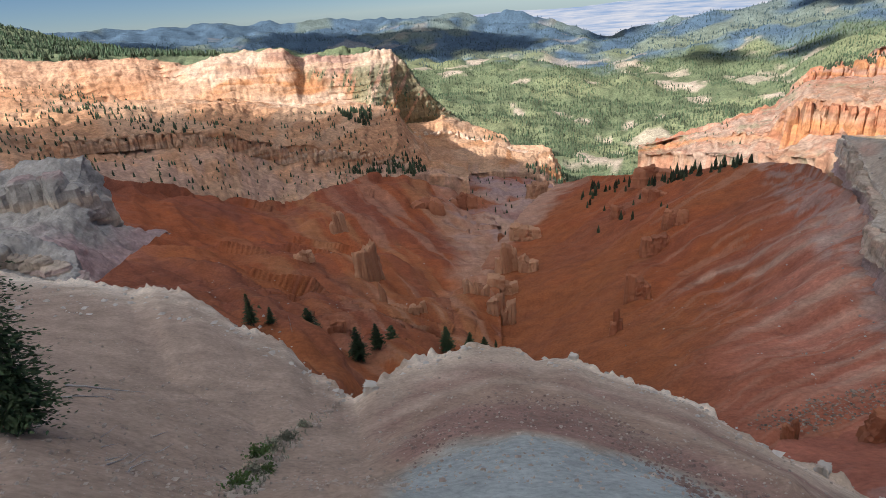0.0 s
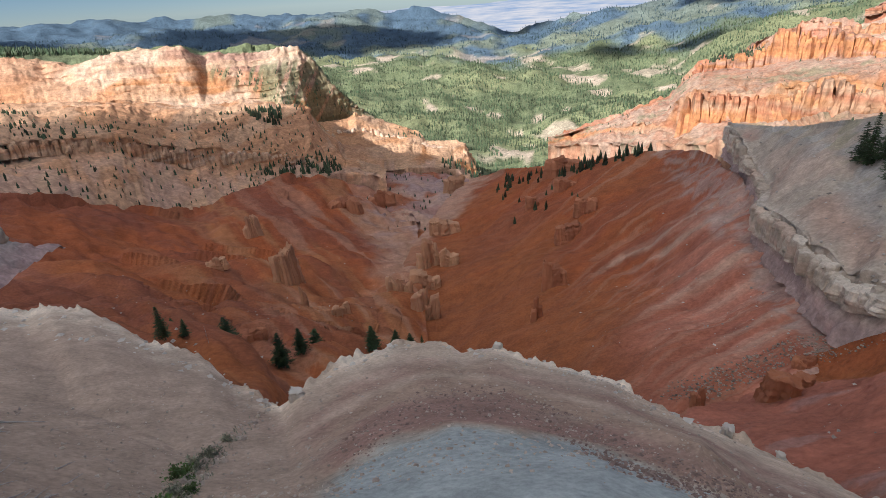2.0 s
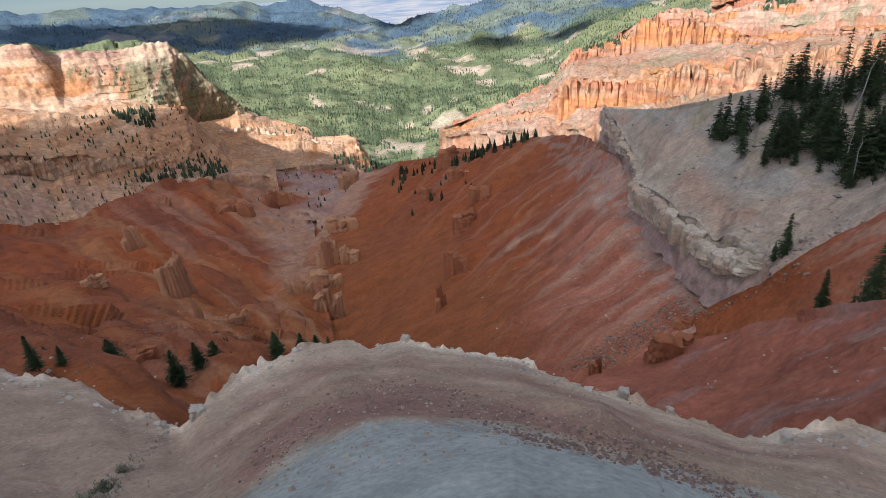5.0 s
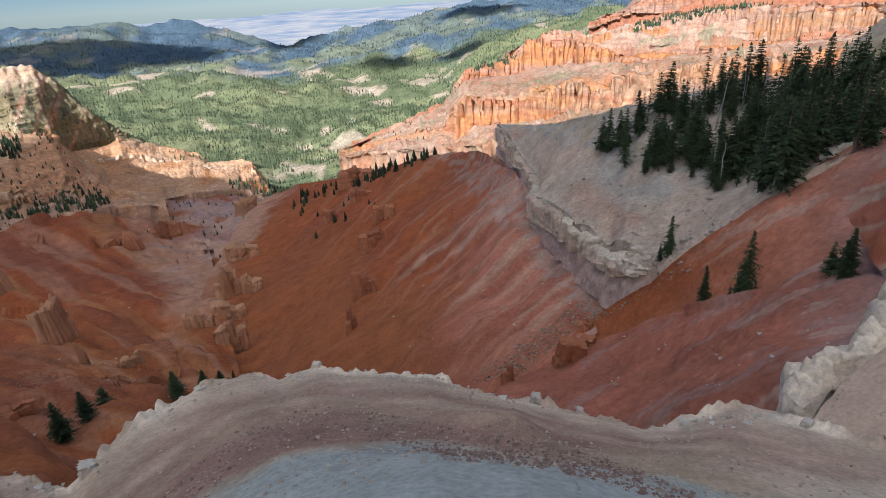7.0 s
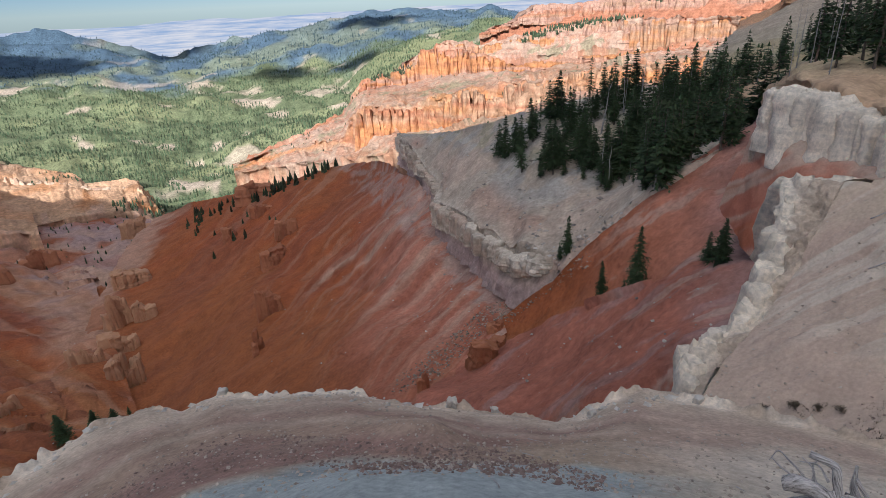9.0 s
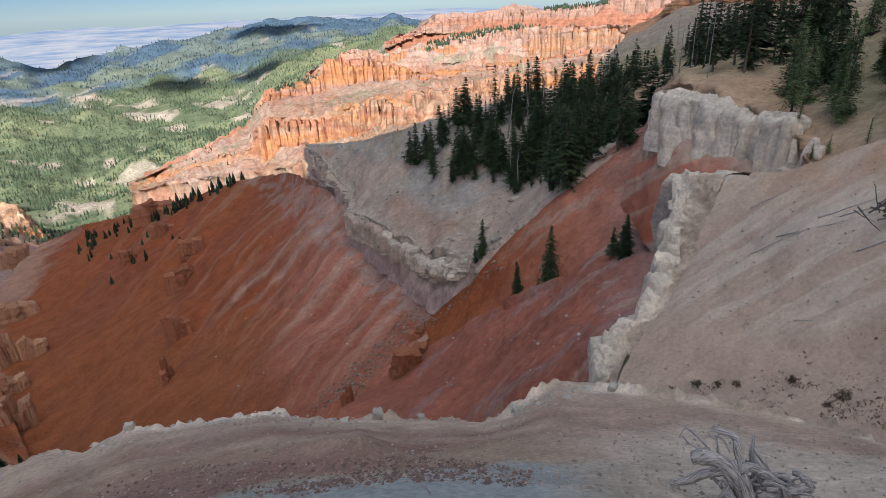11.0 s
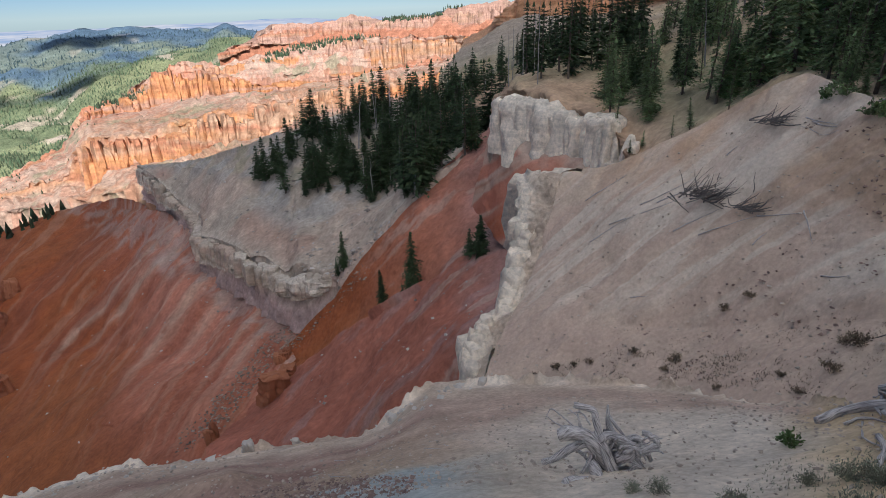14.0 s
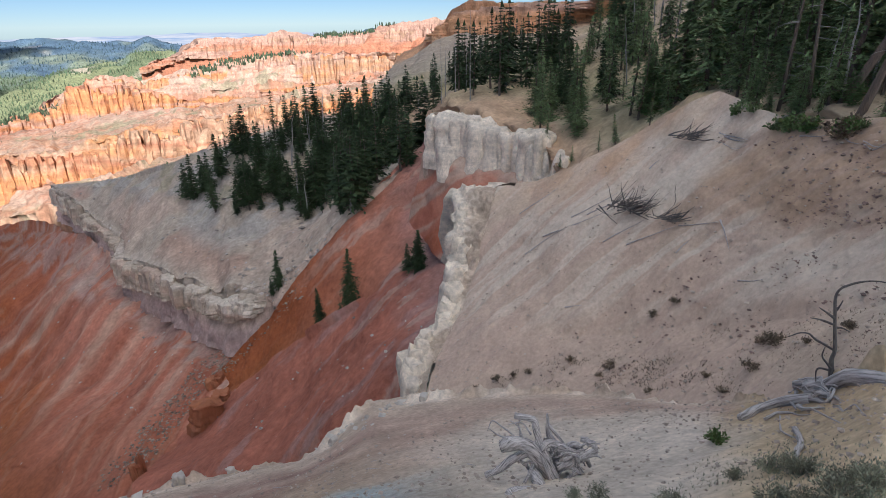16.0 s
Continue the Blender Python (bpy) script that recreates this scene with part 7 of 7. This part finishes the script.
for k, (thick, taper, path) in enumerate((
        (0.21, 0.15, [(0.25, 0.0, 0.02), (-0.18, 0.0, 0.45), (-0.6, 0.05, 0.85), (-1.1, 0.0, 0.9), (-1.38, -0.05, 0.78)]),
        (0.14, 0.45, [(-0.55, 0.0, 0.75), (-1.05, -0.1, 0.45), (-1.5, -0.25, 0.12), (-1.85, -0.3, 0.0)]),
        (0.17, 0.25, [(-0.4, -0.1, 0.2), (-0.25, -0.45, 0.14), (-0.12, -0.85, 0.06), (-0.5, -1.1, 0.07), (-0.95, -1.3, 0.07), (-0.92, -1.55, 0.0)]),
        (0.15, 0.5, [(0.3, -0.1, 0.05), (-0.1, 0.0, 0.65), (-0.3, 0.2, 1.25), (-0.5, 0.3, 1.55), (-1.05, 0.3, 1.62)]),
        (0.18, 0.8, [(0.5, 0.1, 0.3), (0.25, 0.3, 0.85), (0.0, 0.4, 1.2), (-0.08, 0.45, 1.72)]),
        (0.05, 0.5, [(0.0, 0.2, 1.5), (0.42, 0.2, 1.1), (0.75, 0.1, 0.7), (1.28, -0.1, 0.15)]),
        (0.12, 0.35, [(-0.2, 0.0, 0.85), (0.05, 0.1, 1.02), (0.55, 0.1, 0.92), (0.92, 0.1, 0.7), (1.3, 0.2, 0.85), (1.42, 0.3, 0.95), (1.25, 0.4, 1.1), (0.95, 0.45, 1.1)]),
        (0.12, 0.3, [(0.3, -0.1, 0.45), (0.68, -0.05, 0.55), (0.86, 0.1, 0.72), (1.2, 0.2, 0.75)]),
        (0.15, 0.2, [(0.4, -0.25, 0.0), (0.8, -0.2, 0.15), (0.93, 0.0, 0.28), (0.75, 0.1, 0.52)]),
        (0.07, 0.3, [(-0.35, 0.0, 0.6), (-0.42, -0.2, 0.3), (-0.6, -0.5, 0.0)]),
        (0.13, 0.2, [(-0.42, 0.1, 1.0), (-0.1, -0.05, 0.62), (0.25, -0.3, 0.02)]),
        (0.11, 0.3, [(-0.1, 0.0, 0.8), (0.1, -0.1, 0.5), (0.4, -0.25, 0.05)]),
        (0.16, 0.3, [(0.1, 0.3, 0.1), (0.4, 0.35, 0.6), (0.75, 0.4, 0.85), (1.15, 0.45, 0.6)]),
        (0.10, 0.4, [(0.2, 0.2, 0.4), (0.6, 0.25, 0.95), (0.95, 0.3, 0.95), (1.3, 0.3, 0.4)]))):
    piece("limb", [up(*q) for q in path], thick, 1 + k, stump, sides=10, taper=taper, wander=0.035)
for k, path in enumerate(([(-0.6, 0.05, 0.9), (-1.2, 0.1, 1.2), (-1.65, 0.1, 1.42), (-1.8, 0.1, 1.15)], [(-0.8, 0.1, 1.05), (-0.86, 0.1, 1.35), (-1.17, 0.15, 1.5)],
                          [(-0.7, 0.05, 1.0), (-1.4, 0.0, 1.05), (-1.78, 0.0, 1.25)], [(-0.5, 0.1, 1.2), (-0.8, 0.2, 1.45), (-1.2, 0.2, 1.38)], [(-0.65, 0.0, 0.95), (-0.9, 0.2, 1.4), (-0.75, 0.3, 1.6)],
                          [(-0.3, 0.2, 1.2), (-0.55, 0.3, 1.5), (-0.9, 0.3, 1.7)])):
    piece("twig", [up(*q) for q in path], 0.034, 30 + k, stump, sides=6, taper=0.7, wander=0.05)
for k in range(34):
    # smaller roots knotted between the limbs
    path = [up(rng.gauss(0.25, 0.5), rng.uniform(-0.2, 0.45), rng.uniform(0.1, 0.9))]
    t = rng.uniform(0.2, 2.8)
    for n in range(4):
        q = path[-1] + rel(math.cos(t) * 0.24, rng.uniform(-0.1, 0.1), math.sin(t) * 0.2)
        t += rng.gauss(-0.4, 0.6)
        q.z = min(max(q.z, -0.1), 1.0)
        path.append(q)
    piece("root", path, rng.uniform(0.025, 0.075), 40 + k, stump, sides=7, wander=0.06, taper=rng.uniform(0.3, 0.7))


def laid(name, land, marks, thick, seed, label, lift=0.03, category="dead branch", **kw):
    """A dead branch lying on the ground along a few spots."""
    spots = [on(land, b, e) + Vector((0, 0, lift)) for b, e in marks]
    ob = tagged(new(name, mesh_of(name, *limb([q - spots[0] for q in spots], thick, seed, **kw), DRIFT)), label, category, group="dead wood on the rim")
    grained(ob, kw["sides"] if "sides" in kw else 7, seed)
    ob.location = spots[0]
    return ob


GREYLOG = "weathered pale grey dead log on the sandy rim"
laid("dead_log", "ground", [(104.3, -34.3), (106.3, -32.6), (109.6, -31.0)], 0.09, 1, GREYLOG, lift=0.06, taper=-0.3, wander=0.03)
laid("dead_log", "ground", [(109.2, -30.6), (112.0, -28.8), (116.5, -28.0)], 0.17, 2, GREYLOG, lift=0.14, taper=0.1, wander=0.03)
laid("dead_log", "ground", [(109.0, -33.8), (109.9, -34.6), (109.8, -35.9)], 0.05, 3, "short curved grey root standing in sand", lift=0.05, taper=0.3)
laid("dead_branch", "ground", [(106.2, -33.7), (108, -32.6), (110, -32.2)], 0.035, 4, "thin grey dead branch on sand", lift=0.03)
laid("dead_branch", "ground", [(107.5, -33.0), (109.1, -34.5), (112.6, -33.9)], 0.02, 5, "thin pale dead stick on sand", lift=0.02)
for k in range(24):
    b, e = 108.5 + rng.gauss(0, 1.3), -30.8 + rng.gauss(0, 0.9)
    laid("dead_root", "ground", [(b, e), (b + rng.uniform(0.5, 1.6), e + rng.uniform(-0.3, 0.9)), (b + rng.uniform(1.2, 3.2), e + rng.uniform(-0.8, 1.0))], rng.uniform(0.02, 0.065), 20 + k,
         "tangled grey dead root on the rim", lift=rng.uniform(0.03, 0.16), wander=0.12)
snag_spot = on("ground", 109.6, -27.0)
hook = tagged(new("dead_tree"), "small bare grey dead tree with a hooked top", "dead tree")
hook.matrix_basis = Matrix.Translation(snag_spot) @ Matrix.Diagonal((0.78, 0.78, 0.92, 1))
away = Vector((math.sin(radians(109.6)), math.cos(radians(109.6)), 0))
right = Vector((away.y, -away.x, 0))
piece("trunk", [rel(x - 0.32 * z, 0, z) for x, z in ((-0.05, -0.2), (0.02, 0.25), (0.1, 0.55), (0.15, 1.2), (0.22, 1.62), (0.5, 1.86), (0.94, 2.02), (1.3, 2.0))], 0.055, 5, hook, DARKWOOD, wander=0.008, taper=0.85)
for k, path in enumerate(([(0.08, 0.45), (-0.25, 0.58), (-0.5, 0.66), (-0.85, 0.45)], [(0.13, 1.02), (-0.1, 1.05), (-0.32, 1.04)], [(0.16, 1.25), (0.25, 1.36), (0.32, 1.5)], [(0.15, 1.15), (-0.02, 1.24), (-0.14, 1.28)],
                          [(0.12, 0.9), (0.25, 0.94), (0.4, 0.9)], [(0.0, 0.1), (-0.15, 0.3), (-0.1, 0.5)], [(-0.02, 0.0), (-0.3, -0.05), (-0.35, -0.35)])):
    piece("branch", [rel(x - 0.32 * z, 0.06 * (-1) ** k, z) for x, z in path], 0.03, 60 + k, hook, DARKWOOD, sides=5, wander=0.05, taper=0.7)
STICKS = [(86.7, -17.9, 91.4, -15.6), (82.3, -20.4, 89.5, -17.2), (90.9, -20.6, 95.5, -18.2), (95.5, -18.2, 99.1, -17.5), (99.1, -17.3, 100.3, -19.9), (95.6, -20.8, 96.7, -19.4), (79.8, -18.2, 83.7, -15.6),
          (85.2, -27.2, 87.0, -26.8), (80.6, -22.2, 85.1, -19.1), (92.2, -13.2, 92.9, -12.4), (85.1, -18.3, 89.8, -15.5), (88.5, -20.5, 92.5, -17.9), (101.5, -22.5, 103.5, -22.0)]
for k, (b0, e0, b1, e1) in enumerate(STICKS):
    laid("dead_branch", "white_slope", [(b0, e0), ((b0 + b1) / 2, (e0 + e1) / 2), (b1, e1)], 0.045, 80 + k, "long grey dead branch on the bare slope", lift=0.04, wander=0.02)
for n, (b, e, count, size) in enumerate(((91.6, -17.2, 80, 2.3), (95.4, -17.8, 44, 1.4), (95.7, -10.2, 36, 1.5))):
    heap = tagged(new("brush_pile"), "heap of grey dead branches on the bare slope", "brushwood", group="brush piles")
    heap.matrix_basis = Matrix.Translation(on("white_slope", b, e))
    away = Vector((math.sin(radians(b)), math.cos(radians(b)), 0))
    right = Vector((away.y, -away.x, 0))
    for k in range(count):
        t, l = rng.gauss(0.5, 0.55), size * rng.uniform(0.5, 1.1)
        p0 = rel(rng.gauss(-0.3, 0.35) * size, rng.gauss(0, 0.25) * size, rng.uniform(0.02, 0.15) * size)
        p2 = p0 + rel(math.cos(t) * l, rng.gauss(0, 0.2) * l, math.sin(t) * l * 0.75)
        piece("branch", [p0, p0.lerp(p2, 0.5), p2], rng.uniform(0.02, 0.05), 500 + 50 * n + k, heap, DARKWOOD, sides=5, wander=0.08)
twig = laid("dead_branch", "ground", [(42.3, -46.1), (46.0, -47.0), (48.5, -46.8)], 0.022, 120, "small pale forked dead branch on grey soil", lift=0.03)
laid("dead_branch", "ground", [(46.5, -46.9), (45.6, -46.2), (45.2, -45.6)], 0.014, 121, "small pale dead twig on grey soil", lift=0.03)
for k in range(16):
    b, e = rng.uniform(40, 75), rng.uniform(-45, -41.5)
    laid("dead_twig", "ground", [(b, e), (b + rng.uniform(0.5, 2.0), e + rng.uniform(-0.3, 0.3))], rng.uniform(0.006, 0.014), 130 + k, "small grey dead twig on the soil", lift=0.015)
laid("dead_branch", "ground", [(-39.63, -28.28), (-37.47, -29.1), (-35.62, -30.17)], 0.03, 122, "long grey dead branch on the sandy rim slope", lift=0.04)
laid("dead_branch", "ground", [(-38.96, -27.45), (-36.07, -28.97), (-33.13, -30.56)], 0.035, 123, "long grey dead branch on the sandy rim slope", lift=0.04)
for k in range(8):
    b, e = rng.uniform(-40, -31), rng.uniform(-38, -32)
    laid("dead_twig", "ground", [(b, e), (b + rng.uniform(1.0, 3.0), e + rng.uniform(-0.4, 0.4))], rng.uniform(0.008, 0.02), 160 + k, "small grey dead twig on the soil", lift=0.02)

# shrubs and twigs at the foot of the wood
for k in range(26):
    b = rng.uniform(97.5, 112)
    settle(bush("low_shrub", rng.uniform(0.5, 1.3), 800 + k, (GREENBUSH, DRY, WOODNEEDLES)[k % 3], "low shrub at the foot of the wood", leaves=260, leaf=0.12, tall=0.5), "white_slope", b, (-6.6 - 0.33 * (b - 97.5) if b < 103 else -8.4) - rng.uniform(-0.2, 0.9))
for k in range(14):
    b = rng.uniform(96, 111)
    e = -8.9 - rng.uniform(0, 1.6)
    laid("dead_branch", "white_slope", [(b, e), (b + rng.uniform(0.6, 1.3), e + rng.uniform(-0.5, 0.2)), (b + rng.uniform(1.4, 2.6), e + rng.uniform(-0.6, 0.6))], rng.uniform(0.02, 0.05), 840 + k, "grey dead branch at the foot of the wood", lift=0.05)

# big trunks at the edge of the wood
for k, (b, e, height, lean, thick) in enumerate(((105.4, -8.0, 14, 24, 0.26), (97.4, -4.6, 13, 3, 0.2), (98.0, -4.8, 13, 1, 0.2), (104.1, -6.9, 8, -4, 0.12), (107.4, -8.1, 12, 14, 0.2), (109.5, -7.6, 13, 3, 0.24), (102.0, -7.4, 9, 2, 0.12))):
    spot = on("upper_hillside", b, e)
    away = Vector((math.sin(radians(b)), math.cos(radians(b)), 0))
    right = Vector((away.y, -away.x, 0))
    bole = tagged(new("old_trunk"), "tall bare brown trunk at the edge of the wood", "tree", group="old trunks at the wood")
    bole.matrix_basis = Matrix.Translation(spot)
    s = math.tan(radians(lean))
    piece("trunk", [rel(0, 0, -0.4), rel(s * height * 0.3, 0, height * 0.3), rel(s * height * 0.65, 0.2, height * 0.65), rel(s * height, 0.2, height)], thick, 700 + k, bole, BROWNBARK, wander=0.008, taper=0.6)
    for j in range(9):
        z = rng.uniform(0.15, 0.9) * height
        l = rng.uniform(0.4, 1.3)
        t = rng.choice((-1, 1))
        piece("branch", [rel(s * z, 0.05, z), rel(s * z + t * l * 0.6, rng.uniform(-0.3, 0.3), z - 0.1 * l), rel(s * z + t * l, rng.uniform(-0.5, 0.5), z - 0.35 * l)], 0.03, 720 + 10 * k + j, bole, GREYWOOD, sides=4)
laid("fallen_log", "upper_hillside", [(99.5, -8.9), (101, -8.4), (103.0, -7.8)], 0.12, 180, "grey fallen log at the edge of the wood", lift=0.1, taper=0.4, wander=0.01)
for k in range(9):
    b, e = rng.uniform(52, 66), rng.uniform(-17.5, -12)
    laid("fallen_log", "pale_bluff", [(b, e), (b + rng.uniform(1, 3.4), e + rng.uniform(-0.7, 0.7))], rng.uniform(0.08, 0.16), 190 + k, "grey fallen log among the firs", lift=0.3, wander=0.01)
